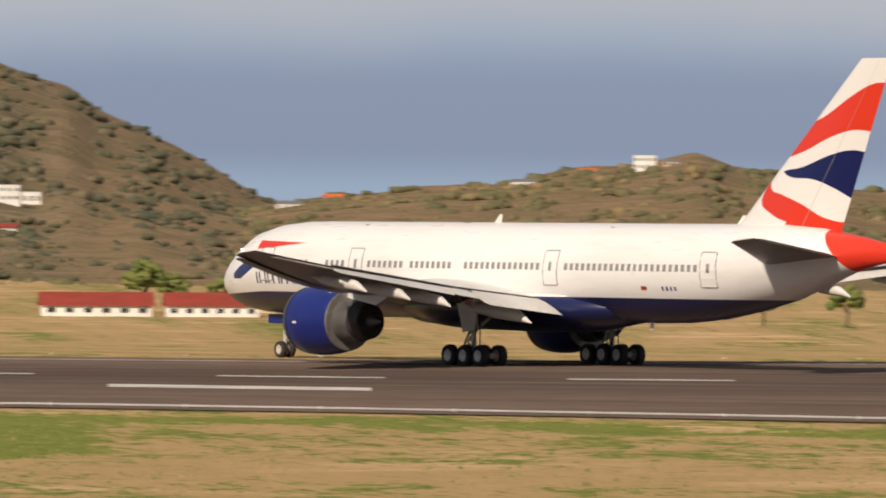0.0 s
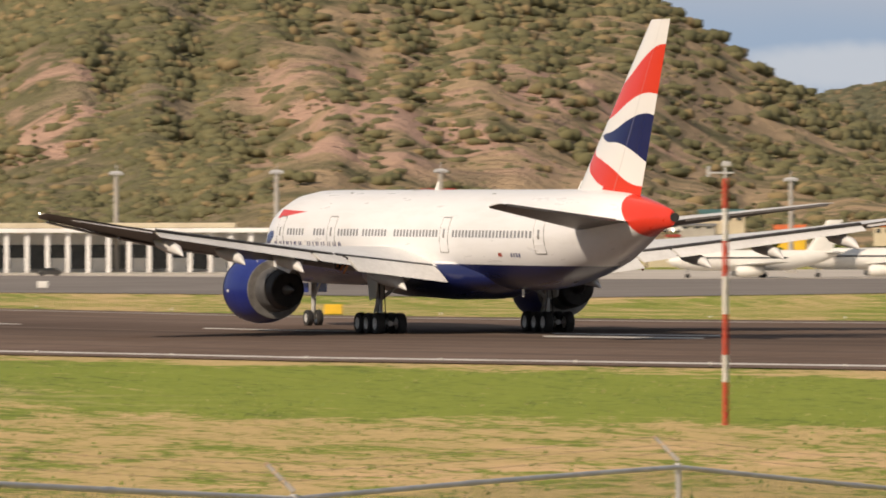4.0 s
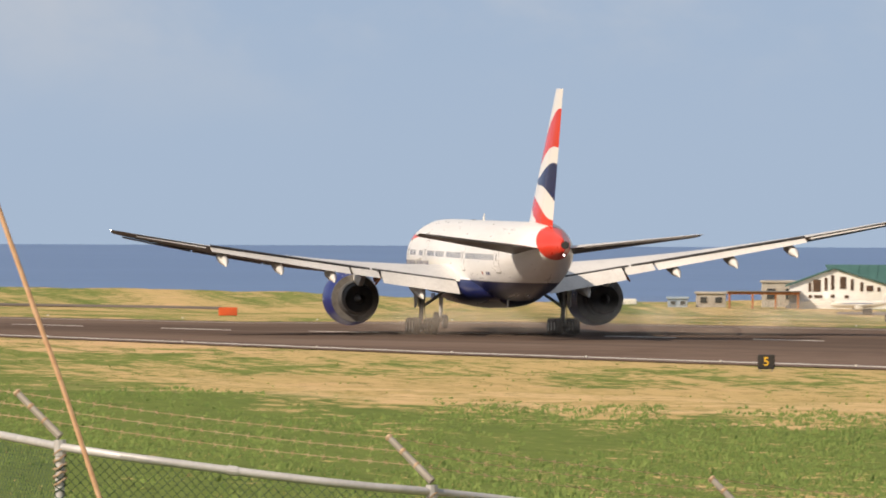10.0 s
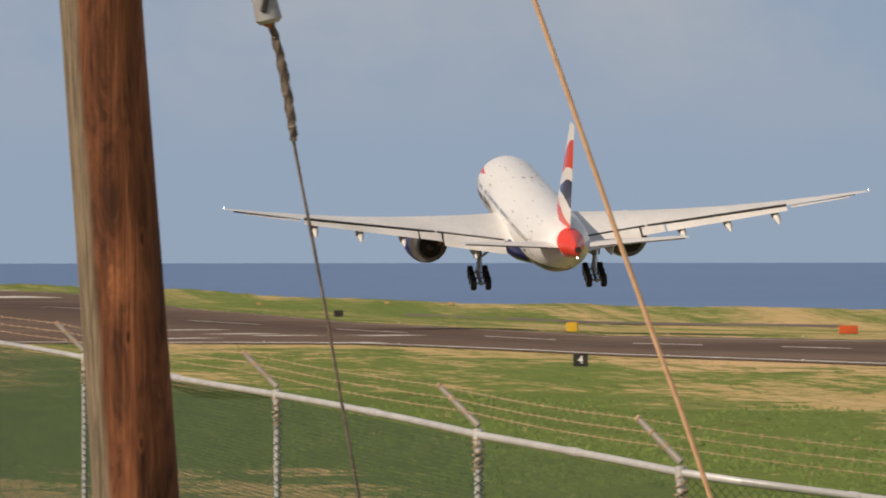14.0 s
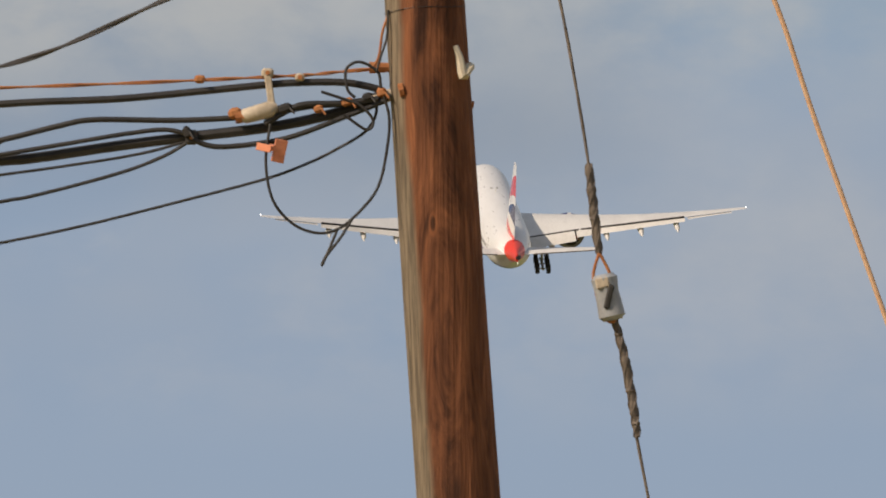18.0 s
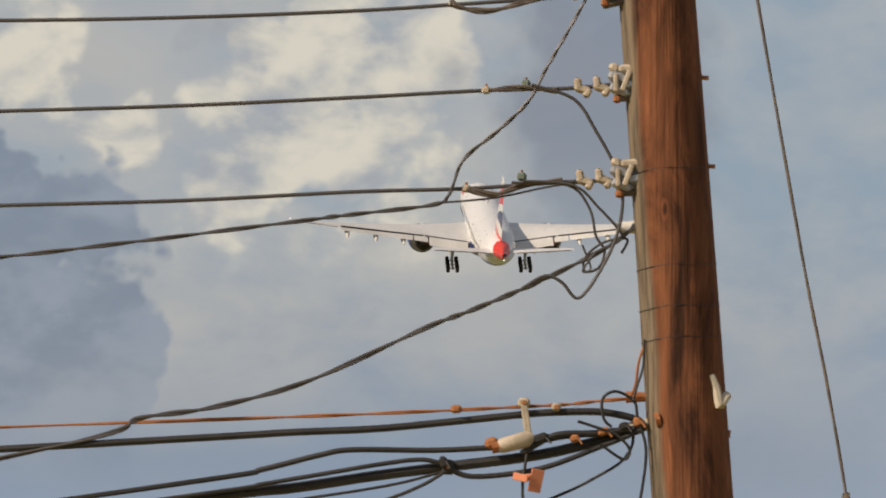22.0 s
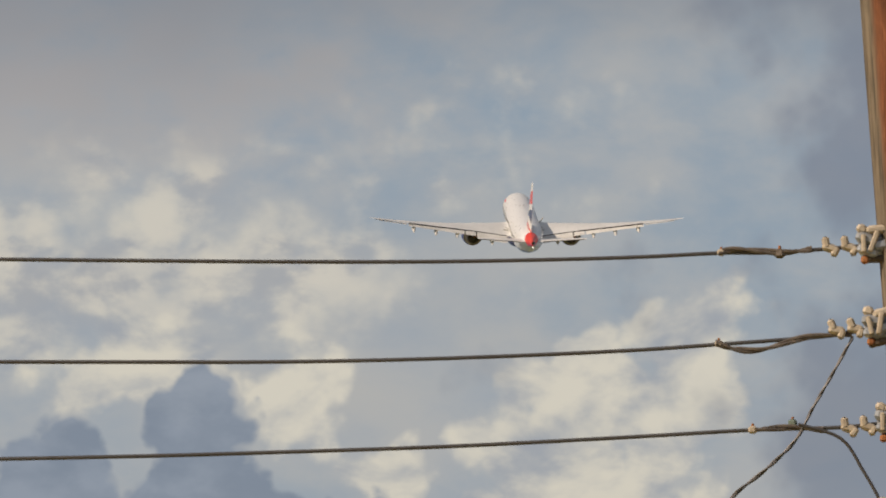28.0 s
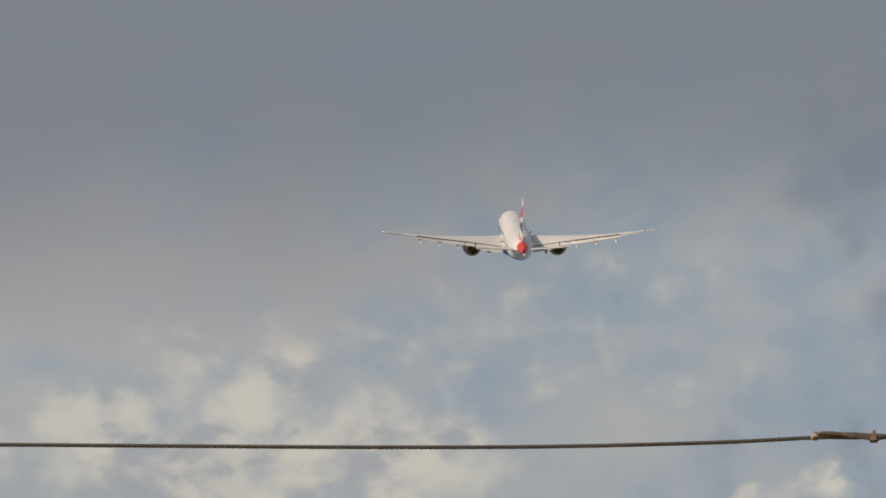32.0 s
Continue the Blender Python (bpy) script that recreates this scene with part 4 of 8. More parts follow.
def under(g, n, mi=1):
    """Gives the lower skin of a wing solid a colour darkened for shade."""
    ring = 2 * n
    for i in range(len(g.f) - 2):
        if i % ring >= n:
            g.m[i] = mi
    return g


def aero(span, thick=0.11, n=14, twist=lambda y: 0.0):
    """Wing-like solid from rows of (y, z, leading x, trailing x, thickness factor)."""
    rings = []
    for y, z, le, te, tf in span:
        ch = le - te
        up, lo = [], []
        for i in range(n + 1):
            u = 0.5 - 0.5 * math.cos(PI * i / n)
            tz = -(1 - u) * ch * math.tan(radians(twist(y)))
            h = 5 * thick * tf * (0.2969 * math.sqrt(u) - 0.126 * u - 0.3516 * u * u + 0.2843 * u ** 3 - 0.1036 * u ** 4)
            cam_ = 0.02 * tf * math.sin(PI * u)
            up.append((le - u * ch, y, z + tz + (h + cam_) * ch))
            lo.append((le - u * ch, y, z + tz + (-h * 0.75 + cam_) * ch))
        rings.append(up + lo[-2:0:-1])
    return rings


g = Geo()
kf = lambda z: (z - 8.9) / 9.6
g.loft([[(p[0], p[2] - z, z) for p in ring] for z, ring in ((z, aero([(0, z, -18.5 - 10.5 * kf(z), -27.5 - 4.1 * kf(z), 0.85)])[0]) for z in (8.2, 9.5, 12, 15, 17.8, 18.45))])
fin = part("fin", g, FIN, plane, "tail fin painted with red, white and blue waves", True)

for side, nm in ((1, "left"), (-1, "right")):
    span = [(0.8, 6.85, -21.6, -28.0, 0.9), (2.0, 7.0, -22.7, -28.6, 0.9), (6, 7.45, -25.9, -30.0, 0.85), (10.05, 7.92, -29.0, -31.4, 0.8), (10.4, 7.96, -29.7, -31.4, 0.5)]
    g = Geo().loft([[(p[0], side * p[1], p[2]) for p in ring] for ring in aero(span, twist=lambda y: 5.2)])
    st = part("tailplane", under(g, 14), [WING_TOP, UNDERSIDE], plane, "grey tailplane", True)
    # thin strip that paints the shaded line under the elevator
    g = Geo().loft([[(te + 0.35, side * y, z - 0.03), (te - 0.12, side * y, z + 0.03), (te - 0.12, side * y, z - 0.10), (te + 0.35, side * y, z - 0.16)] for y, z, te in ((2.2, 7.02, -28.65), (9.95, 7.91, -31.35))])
    part("elevator_edge", g, UNDERSIDE, st, "elevator trailing edge strip in the shade-darkened skin colour", True)

ROOT = Vector((4.0, 2.6, 4.1))
wings = []
for side in (1, -1):
    wing_le = lambda y: 11.6 - (y - 3.0) * 0.741
    wing_te = lambda y: -3.4 - (y - 3.0) * 0.10 if y < 10.0 else -4.1 - (y - 10.0) * 0.334
    wing_z = lambda y: 4.1 + (y - 3.0) * 0.104 + max(0, (y - 12)) ** 2 * 0.0010
    washout = lambda y: float(np.interp(y, [3, 10, 18, 30], [0.0, 1.4, 3.8, 6.0]))
    ys = (1.5, 3.0, 6, 10, 14, 18, 22, 26, 29.2, 30.2, 30.5)
    tf = (1.15, 1.1, 1.0, 0.9, 0.85, 0.8, 0.75, 0.7, 0.65, 0.5, 0.25)
    span = [(y, wing_z(y), wing_le(y) - (0.9 if y > 30.4 else 0), wing_te(y), f) for y, f in zip(ys, tf)]
    loc = lambda p: (p[0] - ROOT.x, side * (p[1] - ROOT.y), p[2] - ROOT.z)
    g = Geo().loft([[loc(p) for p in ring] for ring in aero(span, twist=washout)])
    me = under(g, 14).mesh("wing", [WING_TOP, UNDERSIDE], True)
    wing = new("wing", me)
    wing.parent = plane
    wing.location = (ROOT.x, side * ROOT.y, ROOT.z)
    tagged(wing, "swept pale grey wing")
    wings.append((wing, side))
    # slats, dark along the leading edge
    for y0, y1 in ((3.6, 7.6), (11.6, 17.6), (17.8, 23.6), (23.8, 29.4)):
        rows = []
        for y in (y0, (y0 + y1) / 2, y1):
            le, ch = wing_le(y), wing_le(y) - wing_te(y)
            z = wing_z(y) - ch * math.tan(radians(washout(y)))
            d = 0.5 + 0.06 * ch
            rows.append((y, z - 0.06 * d - 0.10, le + 0.35, le + 0.35 - d * 1.25, 1.5))
        g = Geo().loft([[loc(p) for p in ring] for ring in aero(rows, 0.12, 6)])
        part("slat", g, SLAT, wing, "dark extended leading edge slat", True)
    # flaps hanging behind the trailing edge
    for y0, y1, drop, chord in ((3.4, 9.3, 0.30, 3.1), (9.5, 11.6, 0.22, 2.2), (11.8, 22.8, 0.26, 1.9), (23.2, 28.6, 0.06, 0.9)):
        rings = []
        for y in (y0, y1):
            ch = chord * (1.0 if y == y0 else (0.92 if y1 < 12 else 0.66))
            for_ = aero([(y, 0, 0.45, 0.45 - ch, 1.1)], 0.12, 8)[0]
            ca, sa = math.cos(drop), math.sin(drop)
            rings.append([loc((wing_te(y) + p[0] * ca, p[1], wing_z(y) - 0.18 + p[0] * sa + p[2])) for p in for_])
        g = Geo().loft(rings)
        part("flap" if drop > 0.1 else "aileron", g, FLAP, wing, "light grey flap lowered for take-off" if drop > 0.1 else "light grey aileron", True)
    # dark strip painted for the shade in the slot between fixed skin and flaps
    for y0, y1 in ((3.4, 9.9), (10.1, 22.8)):
        vs = []
        for y in (y0, y1):
            te, z = wing_te(y), wing_z(y)
            w_ = 0.26 if y < 23 else 0.10
            vs += [loc((te + w_, y, z + 0.13)), loc((te - 0.06, y, z + 0.06)), loc((te - 0.06, y, z - 0.05)), loc((te + w_, y, z - 0.02))]
        g = Geo().loft([vs[:4], vs[4:]])
        part("flap_slot_shade", g, SOOT_AND_SHADE, wing, "dark strip standing for the shaded slot ahead of the flaps")
    for y in (6.3, 13.2, 17.4, 21.8):
        s = 1.15 if y > 8 else 1.45
        te, z = wing_te(y), wing_z(y)
        g = Geo()
        g.tube([loc((te + q * s, y, z - 0.42 * s - dz * s)) for q, dz in ((2.6, 0.0), (1.6, 0.15), (0.2, 0.28), (-1.0, 0.45), (-1.9, 0.75))], [0.05, 0.26 * s, 0.34 * s, 0.26 * s, 0.04], 10)
        part("flap_fairing", g, FLAP, wing, "pale canoe-shaped flap fairing", True)
    te, z = wing_te(9.6), wing_z(9.6)
    gate = part("flap_linkage", Geo().box(loc((te + 0.2, 9.45, z - 0.45)), (1.5, 0.45, 0.5), 0.08, pose(0, 0, 0, 0, 14, 0)), SOOT_AND_SHADE, wing, "dark open flap linkage bay")
    for dx, dz in ((0.55, 0.1), (0.0, -0.12), (-0.5, -0.3)):
        part("link_arm", Geo().tube([loc((te + dx, 9.25, z - 0.15 + dz)), loc((te + dx - 0.45, 9.75, z - 0.75 + dz))], 0.08, 6), RUST, gate, "rusty brown link arm")
    part("wing_light", Geo().box(loc((-9.6, 30.45, wing_z(30.4))), (0.16, 0.09, 0.09), 0.03), TAIL_LAMP, wing, "white wing tip light")

for side in (1, -1):
    ey, ez = side * 9.6, 2.66
    g = Geo()
    outer = [(10.97, 1.62), (11.1, 1.74), (10.97, 1.86), (10.5, 1.97), (9.7, 2.03), (8.8, 2.0), (8.0, 1.90), (7.2, 1.76)]
    inner = [(7.2, 1.71), (8.0, 1.72), (9, 1.66), (9.2, 0.4)]
    g.tube([(x, ey, ez) for x, r in outer], [r for x, r in outer], 40, caps=False)
    g2 = [(10.97, 1.62), (10.3, 1.56), (9.8, 1.56)]
    g.tube([(x, ey, ez) for x, r in g2], [r for x, r in g2], 40, caps=False)
    eng = part("engine", g, NACELLE, plane, "dark blue engine cowl", True)
    eng.matrix_local = Matrix.Translation((9.0, ey, ez)) @ Matrix.Scale(1.05, 4) @ Matrix.Translation((-9.0, -ey, -ez))
    # lining coloured black to give the duct its deep shade
    duct = Geo().tube([(x, ey, ez) for x, r in inner], [r for x, r in inner], 40, caps=False)
    part("duct_lining", duct, BLACK, eng, "fan duct lining blackened to show deep shade", True)
    lip = Geo()
    lip.tube([(x, ey, ez) for x in (10.81, 11.01, 11.14, 11.0, 10.73)], [1.6, 1.64, 1.75, 1.88, 1.95], 40, caps=False)
    part("inlet_lip", lip, EXHAUST, eng, "bare metal inlet lip", True)
    fan = Geo()
    fan.tube([(9.9, ey, ez), (9.85, ey, ez)], [1.55, 1.55], 40)
    part("fan", fan, SOOT_AND_SHADE, eng, "dark engine fan")
    core = Geo()
    core.tube([(x, ey, ez) for x in (8.6, 8.0, 7.2, 6.5, 5.9, 5.85, 6.3)], [1.38, 1.37, 1.33, 1.27, 1.2, 1.13, 1.1], 36, caps=False)
    part("core_cowl", core, CORE, eng, "grey metal core cowl", True)
    # nozzle colour holds soot and the shade of its far side
    ring = Geo()
    ring.tube([(x, ey, ez) for x in (5.95, 5.5, 5.1, 5.05, 5.5)], [1.16, 1.1, 1.02, 0.97, 0.96], 32, caps=False)
    part("core_nozzle", ring, SOOT_AND_SHADE, eng, "core nozzle darkened by soot and painted shade", True)
    # black disc in place of the shade inside the nozzle
    throat = Geo().tube([(5.75, ey, ez), (5.7, ey, ez)], [0.97, 0.97], 32)
    part("core_throat", throat, BLACK, eng, "black disc standing for the shaded core throat")
    for k in range(13):
        a = radians(10 + 9 * k) if side < 0 else radians(62 + 9 * k)
        q = 1.86
        vane = Geo().box((7.9, ey + q * math.cos(a), ez + q * math.sin(a)), (0.34, 0.07, 0.06), 0.015)
        part("vane", vane, WHITE, eng, "pale slot vane")
    rear = Geo()
    rear.tube([(x, ey, ez) for x in (7.3, 7.12, 7.08, 7.3)], [1.77, 1.74, 1.71, 1.69], 40, caps=False)
    part("fan_nozzle", rear, DULL_METAL, eng, "thin grey fan nozzle lip", True)
    plug = Geo()
    plug.tube([(x, ey, ez) for x in (6.0, 5.2, 4.5, 4.05)], [0.5, 0.42, 0.2, 0.04], 24)
    part("exhaust_plug", plug, EXHAUST, eng, "heat-stained exhaust plug", True)
    # black disc in place of the shade far down the duct
    back = Geo()
    back.tube([(8.3, ey, ez), (8.25, ey, ez)], [1.74, 1.74], 32)
    part("fan_duct", back, BLACK, eng)
    part("cowl_badge", Geo().box((9.75, ey + side * 2.0, ez - 0.1), (0.36, 0.06, 0.14), 0.02), WHITE, eng, "small white badge plate")
    pyl = Geo()
    pyl.loft([[(10.2, ey - 0.12, ez + 1.9), (10.2, ey + 0.12, ez + 1.9), (4.2, ey + 0.2, ez + 1.0), (4.2, ey - 0.2, ez + 1.0)], [(8.5, ey - 0.25, ez + 2.46), (8.5, ey + 0.25, ez + 2.46), (1.6, ey + 0.15, ez + 2.11), (1.6, ey - 0.15, ez + 2.11)]])
    part("pylon", pyl, WING_TOP, plane, "pale grey engine pylon")


def wheel_meshes(r, w):
    ty = Geo()
    prof = [(-w / 2, r * 0.55), (-w / 2, r * 0.86), (-w * 0.38, r * 0.97), (0, r), (w * 0.38, r * 0.97), (w / 2, r * 0.86), (w / 2, r * 0.55)]
    ty.tube([(0, y, 0) for y, _ in prof], [q for _, q in prof], 24, caps=False)
    rim = Geo()
    rp = [(-w * 0.42, r * 0.2), (-w * 0.30, r * 0.35), (-w * 0.46, r * 0.56), (w * 0.46, r * 0.56), (w * 0.30, r * 0.35), (w * 0.42, r * 0.2)]
    rim.tube([(0, y, 0) for y, _ in rp], [q for _, q in rp], 20)
    return ty.mesh("tyre", RUBBER, True), rim.mesh("rim", RIM_SILVER, True)


MAIN_W, NOSE_W = wheel_meshes(0.66, 0.5), wheel_meshes(0.54, 0.38)
gears, bogies = [], []
for side in (1, -1):
    leg = Geo()
    leg.tube([(0.2, 0, 0.2), (0.12, 0, -1.3), (0.1, 0, -1.9)], [0.34, 0.30, 0.27], 16)
    leg.tube([(0.1, -side * 2.6, -0.1), (0.05, 0, -1.9)], 0.12, 8)
    leg.tube([(2.2, -side * 0.4, -0.1), (0.05, 0, -2.0)], 0.11, 8)
    gear = part("main_gear", leg, GEAR_GREY, plane, "grey main undercarriage leg", True)
    gear.location = (-0.1, side * 5.49, 4.0)
    part("piston", Geo().tube([(0.1, 0, -1.8), (0, 0, -3.72)], [0.17, 0.15], 14), GREY_METAL, gear, "bright steel oleo piston", True)
    for zc, dx in ((-2.05, 0.62), (-3.05, 0.62)):
        part("torque_link", Geo().tube([(0.15, 0, zc), (dx, 0, -2.55)], [0.09, 0.06], 8), GEAR_GREY, gear)
    for dy in (-0.16, 0.16):
        part("hydraulic_hose", Geo().tube([(-0.25, dy, -0.9), (-0.34, dy, -1.8), (-0.24, dy * 1.5, -2.6), (-0.1, dy * 2.2, -3.1)], 0.035, 6), RUBBER, gear)
    part("truck_actuator", Geo().tube([(0.35, 0, -1.7), (1.2, 0, -3.1)], [0.09, 0.06], 8), GEAR_GREY, gear)
    beam = Geo().tube([(1.7, 0, 0), (-1.7, 0, 0)], 0.17, 10)
    for ax in (1.46, 0, -1.46):
        beam.tube([(ax, -0.75, 0), (ax, 0.75, 0)], 0.09, 8)
    bg_ = part("bogie", beam, GEAR_GREY, plane, "six-wheel undercarriage bogie", True)
    bogies.append((bg_, side))
    for ax in (1.46, 0, -1.46):
        for dy in (-0.7, 0.7):
            for me, mt in ((MAIN_W[0], RUBBER), (MAIN_W[1], GEAR_GREY)):
                w = part("tyre" if mt is RUBBER else "rim", me, mt, bg_)
                w.location = (ax, dy, 0)
    doorp = Geo().loft([[(x, side * (0.42 + dy), z) for x, z in ((1.25, 0.25), (-0.95, 0.25), (-0.55, -1.75), (0.55, -1.95))] for dy in (0.0, 0.07)])
    part("gear_door", doorp, WHITE, gear, "white undercarriage door")
    gears.append((gear, side))
leg = Geo()
leg.tube([(0, 0, 0.3), (0.15, 0, -1.2), (0.2, 0, -2.46)], [0.2, 0.16, 0.12], 12)
leg.tube([(-1.4, 0, 0.1), (0.1, 0, -1.2)], 0.07, 8)
leg.tube([(0.2, -0.42, -2.46), (0.2, 0.42, -2.46)], 0.07, 8)
nose_gear = part("nose_gear", leg, GEAR_GREY, plane, "grey nose undercarriage leg", True)
nose_gear.location = (25.7, 0, 3.0)
for dy in (-0.34, 0.34):
    for me, mt in ((NOSE_W[0], RUBBER), (NOSE_W[1], GEAR_GREY)):
        w = part("tyre" if mt is RUBBER else "rim", me, mt, nose_gear)
        w.location = (0.2, dy, -2.46)
for dy in (-0.62, 0.62):
    part("gear_door", Geo().box((0.3, dy, -0.5), (1.7, 0.05, 0.6), 0.02), NACELLE, nose_gear, "dark blue nose gear door")

# dust and mist whirled up behind the main wheels
def dust_material():
    m, t, b = material("runway_dust", 1.0, 0, 0.0)
    b.inputs["Base Color"].default_value = (0.80, 0.72, 0.62, 1)
    v = coords(t, "Object")
    _, y, z = xyz(t, v)
    n = noise_at(t, coords(t, "Object", (0.2, 0.5, 0.8)), 1.0, 3, 0.5)
    core = ((y / 6.0) * (y / 6.0) + (z / 1.9) * (z / 1.9)) * -1.0 + 1.0
    t.links.new((core.max(0.0) * core.max(0.0) * (n * 0.16 + 0.03)).s, b.inputs["Alpha"])
    return m


DUST = dust_material()
puffs = []
rnd = random.Random(77)
for k in range(11):
    rx, ry, rz = rnd.uniform(4, 8), 6.0, 1.9
    g = Geo()
    rings = []
    for i in range(11):
        e = -PI / 2 + PI * i / 10
        q = max(math.cos(e), 0.02)
        rings.append([(rx * q * math.cos(2 * PI * j / 18), ry * q * math.sin(2 * PI * j / 18), rz * math.sin(e)) for j in range(18)])
    g.loft(rings)
    puff = part("dust_puff", g.mesh("dust_puff", DUST, True, 0), DUST, plane, "thin brown puff of runway dust")
    w = k / 10
    puffs.append((puff, rnd.uniform(-10, -4), 7.5 - 36 * w ** 1.1 + rnd.uniform(-0.6, 0.6), rnd.uniform(0.7, 1.2) + 0.6 * w, rnd.uniform(-0.4, 0.4)))

# ---------------------------------------------------------------- the airport behind the runway
def facing(az, dist, z=0.0, turn=0.0):
    """A pose on a bearing, its local x to the right and y away from the fence."""
    p = stretched(polar(az, dist, z))
    return pose(p.x, p.y, p.z, 0, 0, -az + turn) @ Matrix.Scale(FAR, 4)


def gable_roof(g, w, d, z, rise, over=0.25, th=0.12, mi=0):
    """A pitched roof with its ridge along local x."""
    for s in (1, -1):
        y0, y1 = s * (d / 2 + over), 0
        g.add([(-w / 2 - over, y0, z - over * 0.3), (w / 2 + over, y0, z - over * 0.3), (w / 2 + over, y1, z + rise), (-w / 2 - over, y1, z + rise),
               (-w / 2 - over, y0, z - over * 0.3 + th), (w / 2 + over, y0, z - over * 0.3 + th), (w / 2 + over, y1, z + rise + th), (-w / 2 - over, y1, z + rise + th)],
              [(0, 1, 2, 3), (4, 5, 6, 7), (0, 1, 5, 4), (1, 2, 6, 5), (2, 3, 7, 6), (3, 0, 4, 7)], mi)


def window(parent, x, y, z, w, h, frame_mat=None):
    f = part("window", Geo().box((x, y, z), (w + 0.12, 0.08, h + 0.12), 0.02), frame_mat or WHITEWALL, parent)
    part("pane", Geo().box((x, y - 0.03, z), (w, 0.06, h), 0.01), GLAZING_AND_SHADE, f, "dark window pane")
    return f


def house(az, dist, z, w, d, h, wall, roof, label, rise=None, floors=1, cols=3, turn=0.0, name="house"):
    t = thing(name, facing(az, dist, z, turn), label, "house", "houses on the slopes")
    part("wall", Geo().box((0, 0, h / 2 - 0.6), (w, d, h + 1.2), 0.03), wall, t)
    if roof is not None:
        g = Geo()
        gable_roof(g, w, d, h, rise if rise is not None else h * 0.35, 0.08 * w ** 0.5, 0.1)
        gg = Geo()
        for s in (1, -1):
            gg.add([(s * w / 2, -d / 2, h), (s * w / 2, d / 2, h), (s * w / 2, 0, h + (rise if rise is not None else h * 0.35))], [(0, 1, 2)])
        part("gable", gg, wall, t)
        part("roof", g, roof, t)
    else:
        part("parapet", Geo().box((0, 0, h + 0.1), (w + 0.3, d + 0.3, 0.25), 0.04), wall, t)
    for f in range(floors):
        zz = h * (f + 0.55) / floors
        for c in range(cols):
            window(t, -w / 2 + w * (c + 0.5) / cols, -d / 2 - 0.02, zz, w / cols * 0.45, h / floors * 0.42, wall)
    return t


def on_hill(hill, az, el, w, h, wall, roof, label, floors=1, cols=3, turn=0.0, rise=None):
    p, s = hill_spot(HILLS[hill], az, el)
    dist = math.hypot(p.x, p.y)
    k = dist / 1000
    return house(az, dist, p.z - 0.4, w * k, w * k * 0.7, h * k, wall, roof, label, None if rise is None else rise * k, floors, cols, turn)


on_hill("hill_middle", 21.27, 0.14, 4.6, 2.2, WHITEWALL, None, "white flat-roofed hillside villa on stepped floors", 2, 5)
on_hill("hill_middle", 21.49, 0.12, 2.6, 1.6, WHITEWALL, None, "white flat-roofed hillside villa on stepped floors", 1, 3)
on_hill("hill_middle", 21.25, -0.12, 4.4, 1.1, WHITEWALL, RED_ROOF, "white hillside house with a red roof", 1, 5, 0, 0.5)
on_hill("hill_middle", 20.35, -0.05, 5.2, 1.6, YELLOW, YELLOW, "bright yellow hillside house", 1, 5, 0, 0.3)
hotel = on_hill("hill_middle", 19.2, 0.16, 7.6, 2.9, WHITEWALL, None, "white terraced hillside hotel with a small red roof", 4, 8)
hk = math.hypot(*hill_spot(HILLS["hill_middle"], 19.2, 0.16)[0].xy) / 1000
part("upper_floor", Geo().box((-0.4 * hk, 0.4 * hk, 3.3 * hk), (5.0 * hk, 3.4 * hk, 0.9 * hk), 0.05), WHITEWALL, hotel)
for c in range(5):
    window(hotel, (-2.4 + c) * hk, -1.32 * hk, 3.3 * hk, 0.5 * hk, 0.4 * hk, WHITEWALL)
g = Geo()
gable_roof(g, 3.4 * hk, 2.6 * hk, 3.75 * hk, 0.6 * hk, 0.2)
part("roof", g, RED_ROOF, hotel, "small red pitched roof")
for c in range(3):
    part("terrace_slab", Geo().box(((0.3 * c - 0.2) * hk, -2.9 * hk, (0.7 + 0.72 * c) * hk), ((7.9 - 0.5 * c) * hk, 0.8 * hk, 0.12 * hk), 0.03), WHITEWALL, hotel, "white terrace slab")
on_hill("hill_middle", 18.7, -0.17, 5.6, 1.5, WHITEWALL, RED_ROOF, "white hillside house with a red roof", 1, 5, 0, 0.5)
on_hill("hill_middle", 18.1, -0.13, 4.8, 1.5, WHITEWALL, DULL_METAL, "white hillside house with a grey roof", 1, 4, 0, 0.5)
on_hill("hill_middle", 16.02, -0.13, 4.4, 1.7, WHITEWALL, ORANGE_ROOF, "white house with a bright orange roof", 1, 4, 0, 0.7)
on_hill("hill_middle", 19.75, 0.06, 1.6, 1.0, WHITEWALL, None, "small plain white hillside house", 1, 2)
on_hill("hill_east", 23.5, 0.085, 3.6, 1.0, WHITEWALL, DULL_METAL, "white ridge-top house with a grey roof", 1, 4, 0, 0.35)
on_hill("hill_east", 23.84, 0.16, 2.6, 0.6, CREAMWALL, ORANGE_ROOF, "low house with an orange roof on the ridge", 1, 3, 0, 0.4)
on_hill("hill_east", 25.33, 0.27, 3.6, 1.0, WHITEWALL, DULL_METAL, "white ridge-top villa with a terrace", 1, 5, 0, 0.3)
on_hill("hill_east", 25.83, 0.375, 2.4, 0.7, CREAMWALL, ORANGE_ROOF, "small cream house on the ridge", 1, 3, 0, 0.3)
on_hill("hill_east", 26.27, 0.42, 3.0, 1.9, WHITEWALL, None, "white two-storey villa on the ridge", 2, 4)
on_hill("hill_east", 26.48, 0.45, 2.2, 0.7, CREAMWALL, DULL_METAL, "low cream house on the ridge", 1, 3, 0, 0.3)
